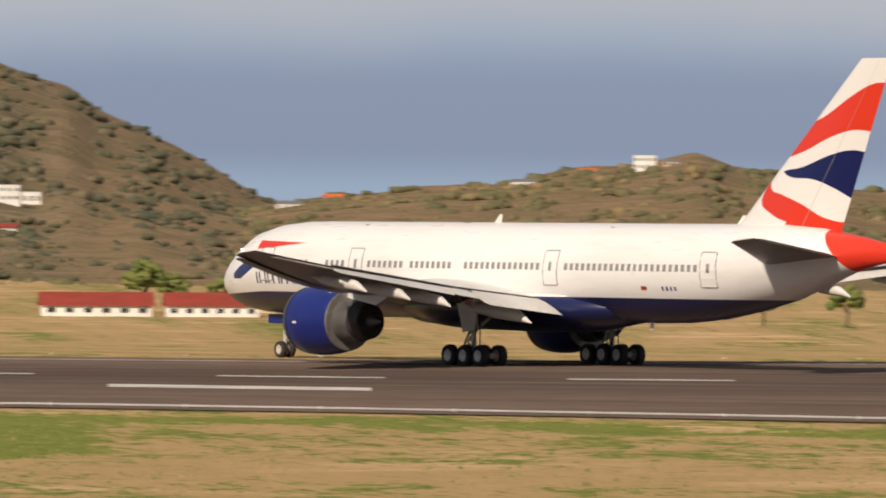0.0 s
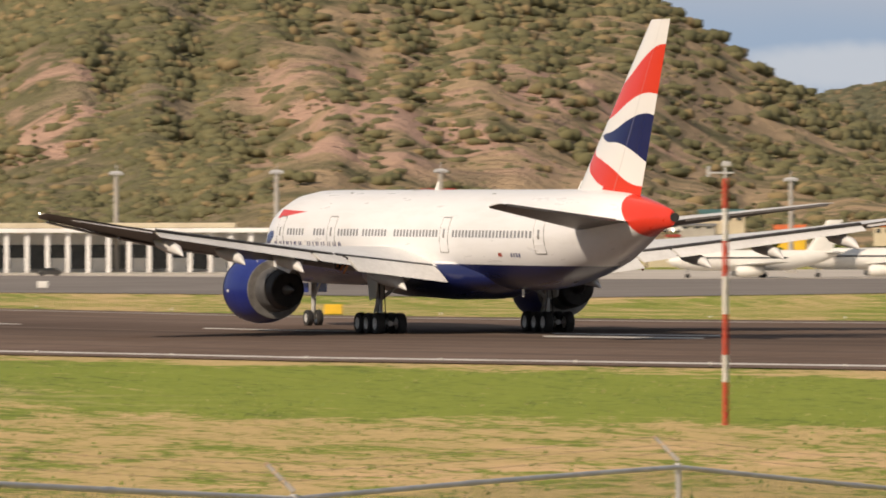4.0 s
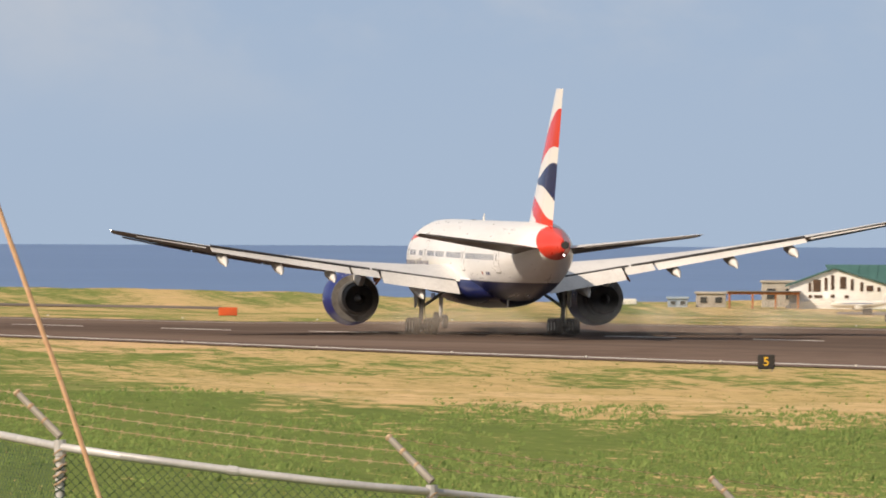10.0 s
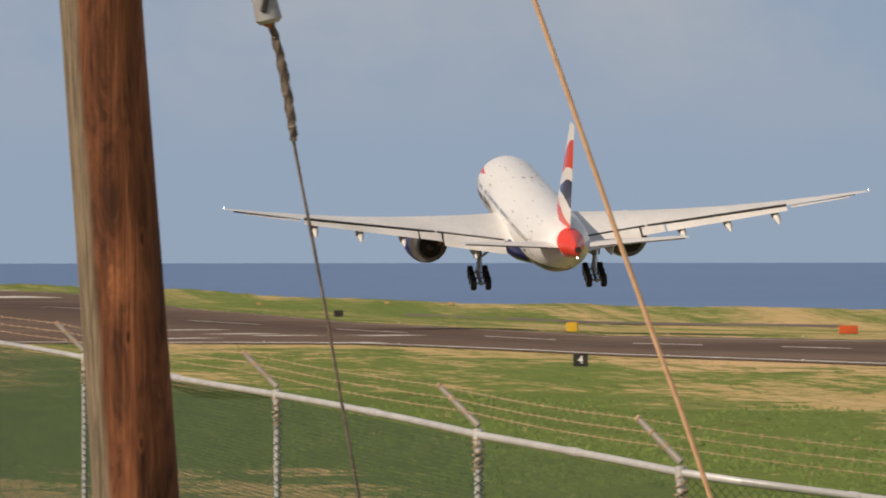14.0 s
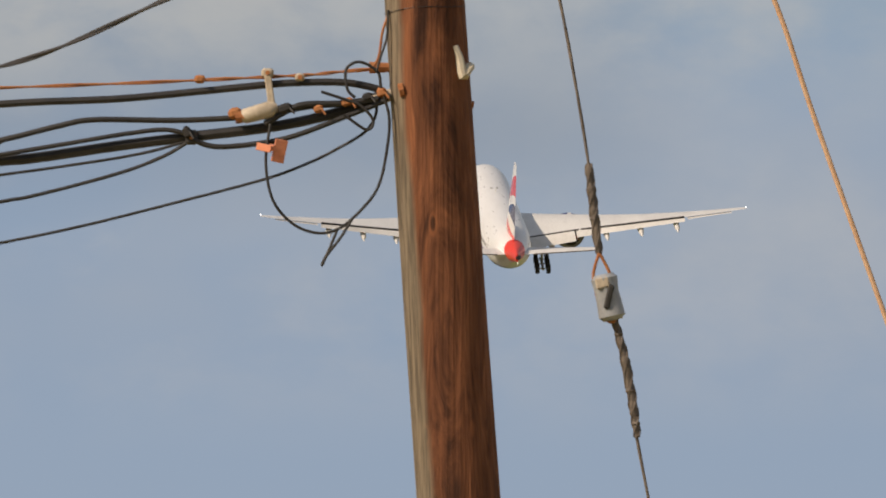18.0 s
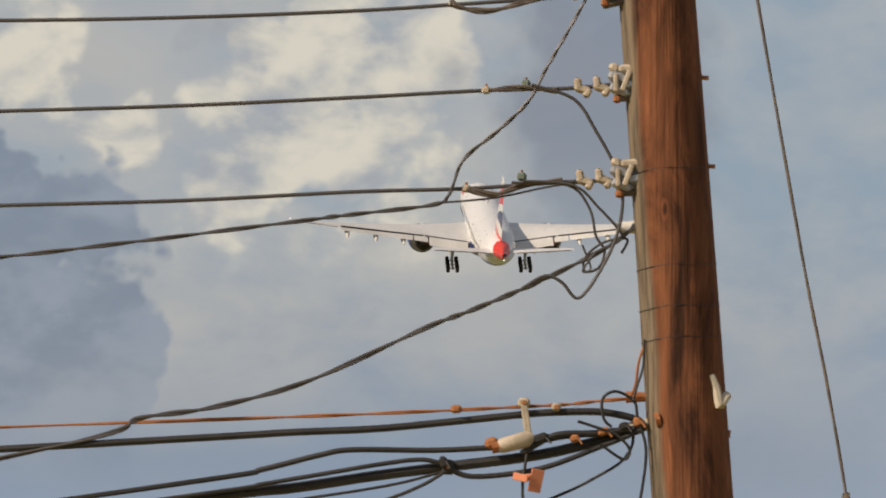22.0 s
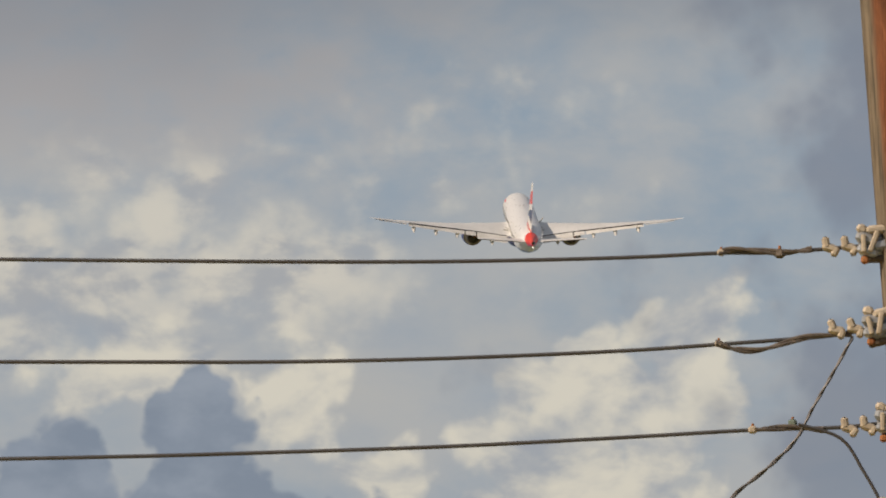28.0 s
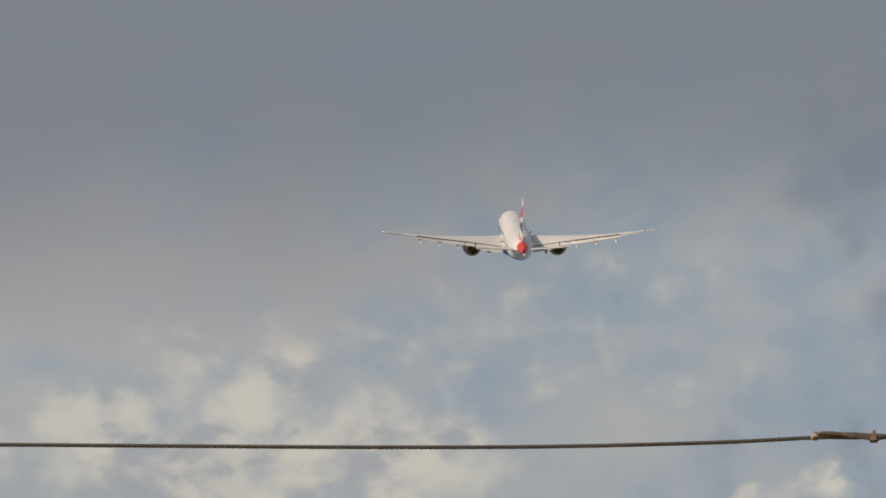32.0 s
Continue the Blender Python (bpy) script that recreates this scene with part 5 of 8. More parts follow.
on_hill("hill_west", 5.35, 0.12, 5.0, 1.0, CREAMWALL, DULL_METAL, "low cream house below the hilltop trees", 1, 4, 0, 0.4)
on_hill("hill_west", 4.85, 0.0, 4.4, 1.0, WHITEWALL, RED_ROOF, "white house on the shoulder of the hill", 1, 4, 0, 0.4)
on_hill("hill_west", 4.4, -0.11, 4.6, 0.9, CREAMWALL, RED_ROOF, "low house with a red roof by the shore trees", 1, 4, 0, 0.4)
on_hill("hill_west", 4.05, -0.15, 4.6, 0.8, TEAL, RED_ROOF, "teal house with a red roof by the shore trees", 1, 3, 0, 0.4)
# low houses, a pale wall and bushes behind the field at its east end
for az, dist, w, h, wall, roof, label in (
    (24.95, 735, 4.2, 1.7, WHITEWALL, RED_ROOF, "white low house with a red roof behind the field"), (25.32, 742, 3.6, 2.2, CREAMWALL, RED_ROOF, "cream low house with a red roof behind the field"),
    (25.66, 738, 3.8, 1.8, WHITEWALL, RED_ROOF, "white low house with a red roof behind the field"), (26.02, 745, 3.2, 2.3, CREAMWALL, RED_ROOF, "cream low house with a red roof behind the field")):
    house(az, dist, 0, w, w * 0.7, h, wall, roof, label, 0.9, 1, 4)
garden = thing("garden_wall", facing(24.0, 716), "long pale rendered garden wall behind the field", "wall")
for k in range(6):
    part("wall_panel", Geo().box((-7.5 + 3 * k, 0, 0.65), (2.92, 0.35, 1.5), 0.04), CREAMWALL, garden)
    part("wall_pier", Geo().box((-9.0 + 3 * k, 0, 0.72), (0.34, 0.5, 1.66), 0.04), CREAMWALL, garden)
house(23.28, 728, 0, 2.4, 1.8, 1.9, BLUE_TIN, None, "small blue tin shed behind the garden wall", None, 1, 2, 0, "shed")
# the village at the foot of the west hill
VILLAGE = (
    ((188.64, 871.83, 5.22), 5.8, 2.3, WHITEWALL, DULL_METAL, "white two-storey house with a grey roof and balcony", 2, 3),
    ((177.24, 849.71, 1.79), 5.0, 1.3, CREAMWALL, RED_ROOF, "pale pink village house with a dark red roof", 1, 4),
    ((184.71, 860.40, 3.32), 2.8, 0.9, CREAMWALL, YELLOW, "small yellow village house with a plain roof", 1, 2),
    ((177.44, 843.54, 1.18), 3.2, 0.7, CONCRETE, DULL_METAL, "low grey-green shed by the apron fence", 1, 2),
    ((205.81, 867.93, 4.89), 5.4, 1.3, CREAMWALL, GREEN_ROOF, "cream village house with a green hipped roof", 1, 4),
    ((191.53, 850.71, 2.17), 2.5, 1.4, TEAL, TEAL, "small turquoise painted village house", 1, 2),
    ((210.52, 852.39, 2.94), 3.6, 1.4, YELLOW, ORANGE_ROOF, "ochre village house with an orange roof", 1, 3),
    ((196.48, 853.68, 2.74), 1.6, 0.7, CREAMWALL, RED_ROOF, "small cream village house with a red roof", 1, 2),
    ((176.78, 860.02, 3.06), 2.4, 1.3, CONCRETE, DULL_METAL, "grey village house with a tin roof", 1, 2),
    ((182.29, 881.35, 5.67), 2.2, 0.8, CREAMWALL, CONCRETE, "small pale hillside village house", 1, 2),
    ((201.64, 862.75, 4.24), 4.4, 0.5, CONCRETE, DULL_METAL, "low grey concrete shed on the slope", 1, 3),
    ((192.18, 840.30, 1.06), 4.6, 0.7, CREAMWALL, CONCRETE, "low cream store by the apron fence", 1, 4),
    ((187.34, 847.54, 1.53), 2.0, 0.8, CREAMWALL, RED_ROOF, "cream village shed with a rusty roof", 1, 2),
    ((215.92, 853.10, 2.66), 3.0, 1.0, WHITEWALL, DULL_METAL, "white village house with a tin roof", 1, 2),
    ((223.49, 855.28, 3.45), 3.4, 1.2, CREAMWALL, ORANGE_ROOF, "cream village house with an orange roof", 1, 3),
    ((157.87, 857.59, 6.47), 8.6, 1.6, WHITEWALL, DULL_METAL, "long white house with a grey roof", 1, 7),
    ((169.03, 859.54, 6.94), 3.8, 1.7, CREAMWALL, RED_ROOF, "cream two-storey house with a red roof", 2, 3),
    ((175.10, 862.40, 7.08), 5.4, 1.5, CREAMWALL, CONCRETE, "pale yellow house with a flat roof", 1, 4),
    ((158.95, 845.18, 3.21), 5.0, 0.9, WHITEWALL, DULL_METAL, "low white store above the apron", 1, 4),
    ((167.63, 841.46, 2.91), 4.6, 1.0, CREAMWALL, ORANGE_ROOF, "low ochre store with an orange roof", 1, 4),
)
for (x, y, z), w, h, wall, roof, label, fl, cols in VILLAGE:
    az = math.degrees(math.atan2(x, y))
    house(az, math.hypot(x, y), z, w, w * 0.7, h, wall, roof, label, h * 0.32, fl, cols, (az * 37 % 20) - 10)


# long red-roofed halls and the bus yard
for az, w, label in ((22.0, 10.2, "long white hall with a red metal roof"), (22.9, 8.6, "long white hall with a red metal roof")):
    house(az, 686, 0, w, 6, 1.05, WHITEWALL, RED_ROOF, label, 1.1, 1, 6, 2, "airport_hall")
house(19.86, 800, 0, 6.4, 4, 1.9, CREAMWALL, ORANGE_ROOF, "shed with a bright orange roof beside the apron", 1.0, 1, 4, 0, "airport_shed")
house(18.55, 812, 0, 8.8, 5, 2.5, WHITEWALL, None, "white flat-roofed cabin office on the apron", None, 2, 6, 0, "cabin_office")
house(19.35, 815, 0, 5.0, 4, 2.6, CONCRETE, DULL_METAL, "grey open shed on the apron", 0.3, 1, 3, 0, "airport_shed")
house(19.0, 812, 0, 3.4, 2, 1.2, BLUE_TIN, None, "blue container on the apron", None, 1, 2, 0, "container")
house(10.4, 800, 0, 8, 6, 3.8, CREAMWALL, CREAMWALL, "cream hangar with a curved roof edge", 0.9, 1, 2, 0, "hangar")
house(11.4, 815, 0, 9, 6, 2.6, WHITEWALL, DULL_METAL, "white airport store with a pale roof", 0.8, 1, 4, 0, "airport_store")

# terminal with a colonnade
term = thing("terminal", facing(8.72, 792), "long white terminal with a flat roof and colonnade", "terminal")
W = 37.0
part("back_wall", Geo().box((0, 5, 2.2), (W, 0.4, 4.4), 0.03), WHITEWALL, term)
part("glazing", Geo().box((0, 4.7, 1.9), (W - 2, 0.1, 2.6), 0.02), GLAZING_AND_SHADE, term, "dark glazed ground floor")
part("roof", Geo().box((0, 1.6, 4.75), (W + 2, 8.4, 0.5), 0.08), WHITEWALL, term, "white flat roof slab")
part("fascia", Geo().box((-3, 0.5, 5.3), (W - 8, 5.5, 0.55), 0.08), CREAMWALL, term)
part("floor_slab", Geo().box((0, 1.5, 0.12), (W, 7.5, 0.24), 0.03), CONCRETE, term)
for i in range(17):
    x = -W / 2 + 1 + (W - 2) * i / 16
    part("column", Geo().box((x, -1.9, 2.4), (0.5, 0.5, 4.4), 0.06), WHITEWALL, term, "white square column")
    if i % 2 == 0:
        part("bay_wall", Geo().box((x + 1.1, 2.2, 1.0), (1.5, 0.3, 1.6), 0.04), WHITEWALL, term)

house(5.72, 792, 0, 9.4, 4, 1.75, WHITEWALL, GREEN_ROOF, "white office with dark windows and a green roof", 1.6, 1, 7, 0, "airport_office")
# arched shelter
arch = thing("arched_shelter", facing(5.62, 758, 0, 14), "cream concrete arched aircraft shelter, open at both ends", "shelter")
g = Geo()
rings = []
for k in range(25):
    a = PI * k / 24
    cx, sz = math.cos(a), math.sin(a)
    px, pz = 9.0 * math.copysign(abs(cx) ** 0.85, cx), 5.9 * sz ** 0.8
    qx, qz = 8.55 * math.copysign(abs(cx) ** 0.85, cx), 5.5 * sz ** 0.8
    rings.append([(px, -4.5, pz), (px, 5.5, pz), (qx, 5.5, qz), (qx, -4.5, qz)])
g.loft(rings)
part("shell", g, surf("cream_concrete", (0.66, 0.60, 0.47), (0.54, 0.48, 0.37), 0.5, 0.8), arch, "", True)
part("footing", Geo().box((8.8, 0.5, 0.2), (0.9, 10.4, 0.4), 0.05), CONCRETE, arch)
part("footing", Geo().box((-8.8, 0.5, 0.2), (0.9, 10.4, 0.4), 0.05), CONCRETE, arch)

# green-roofed building: a wide low roof, a raised clerestory and a gabled lantern
gb = thing("green_roofed_building", facing(3.95, 770), "long white building with tiered dark green metal roofs", "building")
part("wall", Geo().box((-3.0, 0, 0.7), (28.0, 7, 1.4), 0.04), WHITEWALL, gb)
part("wall", Geo().box((12.4, 0.6, 1.0), (6.8, 6, 2.0), 0.04), CREAMWALL, gb, "cream side wing wall")


def roof_slab(verts, th=0.14):
    """A roof plane with thickness."""
    n_ = len(verts)
    g_ = Geo()
    g_.add(list(verts) + [(x_, y_, z_ + th) for x_, y_, z_ in verts], [tuple(range(n_)), tuple(range(n_, 2 * n_))] + [(i, (i + 1) % n_, n_ + (i + 1) % n_, n_ + i) for i in range(n_)])
    return g_


low_roof = part("roof", roof_slab([(-17.6, -3.8, 1.42), (11.2, -3.8, 1.42), (8.6, 0.9, 4.0), (-19.4, 0.9, 4.0)]), GREEN_ROOF, gb, "wide low green standing seam roof")
part("gutter", Geo().box((-3.2, -3.9, 1.42), (28.6, 0.14, 0.16), 0.03), WHITE, low_roof)
for k in range(28):
    x = -17.0 + k
    part("roof_seam", Geo().tube([(x, -3.82, 1.57), (x - 0.06 * (x + 4) * 0.2, 0.88, 4.15)], 0.05, 4), GREEN_ROOF, low_roof)
part("roof", roof_slab([(11.2, 4.0, 1.42), (-17.6, 4.0, 1.42), (-19.4, 0.9, 4.0), (8.6, 0.9, 4.0)]), GREEN_ROOF, gb, "rear slope of the low green roof")
# solid dark box drawn for the shade inside the open clerestory
cler = part("clerestory", Geo().box((3.4, 1.0, 3.4), (19.4, 3.0, 1.9), 0.04), GLAZING_AND_SHADE, gb, "dark box standing for the shaded open clerestory")
for x in (-6.2, -3.0, -0.6, 1.7, 4.4, 7.2, 10.0, 12.6):
    part("pier", Geo().box((x, -0.56, 3.55), (0.62, 0.2, 1.3), 0.03), CREAMWALL, cler, "cream clerestory pier")
    part("pier_cap", Geo().box((x, -0.6, 2.92), (0.74, 0.26, 0.12), 0.03), WHITE, cler)
for k in range(14):
    part("mullion", Geo().box((-5.6 + k * 1.36, -0.53, 3.55), (0.06, 0.1, 1.2), 0.01), GREY_METAL, cler)
top_roof = part("roof", roof_slab([(-3.2, -1.0, 4.12), (15.6, -1.0, 4.0), (13.8, 1.6, 5.36), (-6.6, 1.6, 5.36)]), GREEN_ROOF, gb, "raised green standing seam roof")
part("roof", roof_slab([(15.6, -1.0, 4.0), (15.6, 3.6, 4.0), (13.8, 1.6, 5.36)]), GREEN_ROOF, gb, "green hip end")
part("roof", roof_slab([(15.6, 3.9, 4.1), (-10.1, 3.9, 4.1), (-6.6, 1.6, 5.36), (13.8, 1.6, 5.36)]), GREEN_ROOF, gb, "rear slope of the raised roof")
part("fascia", Geo().box((6.2, -1.06, 4.1), (18.8, 0.1, 0.12), 0.02), WHITE, top_roof, "thin white fascia")
part("roof", roof_slab([(-10.1, -1.7, 4.1), (-6.6, -1.7, 5.36), (-6.6, 1.6, 5.36), (-10.1, 1.6, 4.1)]), GREEN_ROOF, gb, "green gable slope")
part("roof", roof_slab([(-6.6, -1.7, 5.36), (-3.1, -1.7, 4.1), (-3.1, 1.6, 4.1), (-6.6, 1.6, 5.36)]), GREEN_ROOF, gb, "green gable slope")
# dark slab and triangle fill the open gable end with painted shade
part("gable_opening_shade", roof_slab([(-9.4, -1.2, 3.95), (-3.7, -1.2, 3.95), (-3.7, 1.2, 3.95), (-9.4, 1.2, 3.95)], 0.3), GLAZING_AND_SHADE, gb, "dark slab standing for the shade in the open gable")
g = Geo()
g.loft([[(-9.3, -1.25, 4.2), (-3.9, -1.25, 4.2), (-6.6, -1.25, 5.2)], [(-9.3, -1.1, 4.2), (-3.9, -1.1, 4.2), (-6.6, -1.1, 5.2)]])
part("gable", g, GLAZING_AND_SHADE, gb, "dark triangle standing for the shaded gable opening")
part("gable_post", Geo().box((-6.3, -1.35, 4.55), (0.7, 0.24, 0.9), 0.03), CREAMWALL, gb, "cream gable post")
side_roof = part("roof", roof_slab([(6.2, -4.6, 2.35), (15.0, -4.6, 2.35), (15.0, -2.0, 2.35), (6.2, -2.0, 2.35)], 0.16), WHITE, gb, "flat white canopy roof")
part("canopy_post", Geo().box((7.6, -4.2, 1.7), (0.3, 0.3, 1.3), 0.03), CONCRETE, side_roof)
# dark box added where only the canopy's shade falls
part("canopy_shade", Geo().box((9.0, -3.0, 1.95), (4.6, 0.6, 0.6), 0.03), GLAZING_AND_SHADE, side_roof, "dark box standing for the shade under the canopy")
for x in (-1.0, 0.5, 1.55, 3.0, 4.05, 5.5):
    window(gb, x, -3.53, 0.6, 0.42, 1.05)
for k in range(7):
    part("wall_pier", Geo().box((-2.0 + k * 1.3, -3.56, 0.7), (0.3, 0.14, 1.38), 0.03), WHITE, gb, "white wall pier")
part("rubble_wall", Geo().box((10.2, -5.6, 0.6), (8.6, 0.5, 1.2), 0.1), CREAMWALL, gb, "low cream garden wall")

# white gabled building
gw = thing("gabled_building", facing(2.58, 735), "white gabled building with tall dark windows and low eaves", "building")
g = Geo()
prof = [(-4.5, 0.0), (-4.5, 2.3), (0.0, 3.95), (6.4, 2.05), (6.4, 0.0)]
g.loft([[(x, -3, z) for x, z in prof], [(x, 4, z) for x, z in prof]])
part("wall", g, WHITEWALL, gw, "white gable wall")
for (x0, z0), (x1, z1) in (((-4.9, 2.16), (0.0, 3.98)), ((0.0, 3.98), (6.9, 1.92))):
    g = Geo().add([(x0, -3.3, z0), (x1, -3.3, z1), (x1, 4.2, z1), (x0, 4.2, z0), (x0, -3.3, z0 + 0.14), (x1, -3.3, z1 + 0.14), (x1, 4.2, z1 + 0.14), (x0, 4.2, z0 + 0.14)], [(0, 1, 2, 3), (4, 5, 6, 7), (0, 1, 5, 4), (1, 2, 6, 5), (2, 3, 7, 6), (3, 0, 4, 7)])
    part("roof", g, GREEN_ROOF, gw, "dark green sloping roof")
OPENING = surf("brown_shutter", (0.10, 0.055, 0.03), (0.05, 0.03, 0.02), 2.0, 0.8)
for x, z, w, h in ((-2.45, 2.15, 0.28, 0.9), (-1.75, 2.3, 0.75, 1.2), (-0.85, 2.45, 0.3, 1.3), (-0.2, 2.6, 0.3, 1.5), (0.85, 2.6, 0.6, 1.2), (1.75, 2.4, 0.28, 1.1), (2.7, 2.2, 0.28, 0.9), (3.5, 2.05, 0.65, 0.55), (4.4, 1.95, 0.3, 0.4), (-2.4, 1.2, 0.3, 0.3), (-1.6, 1.2, 0.8, 0.3), (-0.2, 1.25, 0.4, 0.3), (1.2, 1.2, 0.4, 0.3), (4.9, 1.1, 0.5, 0.3)):
    part("window", Geo().box((x, -3.02, z), (w, 0.12, h), 0.02), OPENING, gw, "tall brown shuttered opening")
g = Geo()
g.loft([[(x, -5.2, z) for x, z in ((-4.8, 0.0), (-4.8, 0.35), (-0.6, 1.15), (2.2, 0.55), (2.2, 0.0))], [(x, -3.05, z) for x, z in ((-4.8, 0.0), (-4.8, 0.35), (-0.6, 1.15), (2.2, 0.55), (2.2, 0.0))]])
part("lean_to", g, WHITEWALL, gw, "low white lean-to")
canopy = thing("steel_canopy", facing(2.03, 730), "rusty red steel canopy beside the gabled building", "canopy")
part("beam", Geo().box((0, -1.6, 1.55), (7.2, 0.2, 0.26), 0.03), RUST, canopy)
part("beam", Geo().box((0, 1.6, 1.55), (7.2, 0.2, 0.26), 0.03), RUST, canopy)
part("roof_sheet", Geo().box((0, 0, 1.72), (7.4, 3.8, 0.08), 0.02), DULL_METAL, canopy, "dull grey roof sheet")
for x in (-3.4, -1.1, 1.2, 3.4):
    for y in (-1.6, 1.6):
        part("column", Geo().box((x, y, 0.72), (0.2, 0.2, 1.44), 0.02), RUST, canopy)
house(2.16, 742, 0, 3.8, 3, 2.5, CONCRETE, None, "grey concrete block behind the canopy", None, 1, 2, 0, "plant_room")
house(1.62, 740, 0, 3.0, 2.4, 1.35, CONCRETE, None, "grey shipping container by the shore", None, 1, 2, 0, "container")
house(1.36, 738, 0, 2.0, 1.6, 0.85, surf("faded_blue_paint", (0.20, 0.30, 0.42), (0.34, 0.40, 0.46), 1.0, 0.6), None, "faded blue container by the shore", None, 1, 2, 0, "container")


# light masts along the apron
def light_mast(az, dist, top):
    t = thing("light_mast", facing(az, dist), "tall pale grey floodlight mast beside the apron", "light mast", "apron light masts")
    part("pole", Geo().tube([(0, 0, 0), (0, 0, top)], [0.34, 0.22], 10), CONCRETE, t)
    part("base", Geo().box((0, 0, 0.2), (1.2, 1.2, 0.4), 0.06), CONCRETE, t)
    head = part("lamp_head", Geo().box((0, 0, top - 0.15), (1.1, 0.5, 0.25), 0.04), GREY_METAL, t)
    for x in (-0.55, 0, 0.55):
        part("floodlight", Geo().box((x, -0.3, top - 0.3), (0.42, 0.3, 0.34), 0.06), GREY_METAL, head)
    part("rod", Geo().tube([(0, 0, top), (0, 0, top + 0.7)], 0.03, 6), GREY_METAL, t)


for az, top in ((6.40, 10.7), (7.46, 10.8), (8.62, 11.2), (9.87, 11.3), (11.15, 11.4), (12.5, 11.2), (13.88, 10.4), (15.45, 10.9), (17.2, 10.8), (19.08, 10.2)):
    light_mast(az, 795, top)


# parked aircraft
def jet(az, dist, length, turn, label, trim=None, high_tail=False, under=False, name="parked_jet"):
    t = thing(name, facing(az, dist, 0, turn), label, "aircraft", "parked aircraft")
    r = length * (0.060 if under else 0.052)
    zc = r * 1.75
    st = [(-0.5, 0.05, -0.1), (-0.47, 0.45, -0.06), (-0.42, 0.8, 0), (-0.34, 1, 0), (0.2, 1, 0), (0.36, 0.72, 0.25), (0.46, 0.34, 0.5), (0.5, 0.12, 0.6)]
    g = Geo().loft([[(x * length, r * k * math.sin(2 * PI * i / 16), zc + dz * r + r * k * math.cos(2 * PI * i / 16)) for i in range(16)] for x, k, dz in st])
    part("fuselage", g, WHITE, t, "", True)
    part("window_band", Geo().box((-0.05 * length, -r * 0.97, zc + r * 0.25), (length * 0.5, 0.06, r * 0.16), 0.01), trim or GLAZING_AND_SHADE, t)
    part("cockpit_window", Geo().box((-0.44 * length, 0, zc + r * 0.55), (r * 0.5, r * 0.9, r * 0.3), 0.03), GLAZING_AND_SHADE, t)
    for s in (1, -1):
        g = Geo().loft([[(p[0], s * p[1], p[2]) for p in ring] for ring in aero([(0.3 * r, zc - r * 0.5, 0.06 * length, 0.06 * length - 0.2 * length, 1), (length * 0.43, zc - r * 0.1, -0.17 * length * -1, 0.17 * length - 0.06 * length, 0.8)], 0.12, 6)])
        part("wing", g, WHITE, t, "", True)
        tz = zc + (length * 0.165 if high_tail else r * 0.7)
        g = Geo().loft([[(p[0], s * p[1], p[2]) for p in ring] for ring in aero([(0.05, tz, 0.5 * length, 0.41 * length, 1), (length * 0.15, tz + 0.1, 0.53 * length, 0.48 * length, 0.8)], 0.1, 5)])
        part("tailplane", g, WHITE, t, "", True)
        ex, ey, ez = (-0.02 * length, s * length * 0.15, zc - r * 1.05) if under else (0.3 * length, s * r * 1.5, zc + r * 0.4)
        part("engine", Geo().tube([(ex - 0.09 * length, ey, ez), (ex - 0.07 * length, ey, ez), (ex + 0.03 * length, ey, ez), (ex + 0.07 * length, ey, ez)], [r * 0.42, r * 0.55, r * 0.5, r * 0.3], 14), WHITE, t, "", True)
        part("wheel", Geo().tube([(0.06 * length, s * r * 1.3 - 0.1, r * 0.32), (0.06 * length, s * r * 1.3 + 0.1, r * 0.32)], r * 0.32, 12), RUBBER, t)
    g = Geo().loft([[(p[0], p[2] - z, z) for p in ring] for z, ring in ((z, aero([(0, z, (0.30 + 0.14 * q) * length, (0.46 + 0.07 * q) * length, 0.8)], 0.1, 6)[0]) for q, z in ((0, zc + r * 0.6), (1, zc + length * (0.235 if under else 0.18))))])
    part("fin", g, trim if (trim and not under) else WHITE, t, "", True)
    part("nose_leg", Geo().tube([(-0.38 * length, 0, r * 0.3), (-0.38 * length, 0, zc - r * 0.8)], r * 0.08, 6), GEAR_GREY, t)
    part("nose_wheel", Geo().tube([(-0.38 * length, -0.1, r * 0.24), (-0.38 * length, 0.1, r * 0.24)], r * 0.24, 12), RUBBER, t)
    part("leg", Geo().tube([(0.06 * length, -r * 1.3, r * 0.3), (0.06 * length, -r * 1.1, zc - r * 0.5)], r * 0.09, 6), GEAR_GREY, t)
    part("leg", Geo().tube([(0.06 * length, r * 1.3, r * 0.3), (0.06 * length, r * 1.1, zc - r * 0.5)], r * 0.09, 6), GEAR_GREY, t)
    return t


jet(13.58, 750, 17.5, 6, "white narrow-body airliner with a pale blue stripe", None, False, True)
jet(14.62, 755, 18.5, 6, "plain white narrow-body airliner parked on the apron", None, False, True)
jet(11.98, 772, 10.5, -4, "white business jet with a high tail", None, True)
jet(11.45, 778, 6.5, 8, "small white parked business jet", None, True)
jet(17.55, 768, 9.5, 4, "white business jet with rear engines", None, True)
jet(18.2, 770, 9.0, -6, "white business jet with rear engines", None, True)
jet(17.0, 760, 8.5, 10, "white and black business jet", BLACK, True)
jet(16.75, 752, 8.0, 2, "white business jet with a dark tail", BLACK, True)
jet(6.72, 780, 8.6, 6, "white propeller commuter aircraft with a purple tail", surf("purple_paint", (0.05, 0.02, 0.10), (0.07, 0.03, 0.13), 1.0, 0.4), False, True, "parked_propeller_aircraft")
jet(7.25, 784, 6.0, -8, "small white commuter aircraft", None, True)
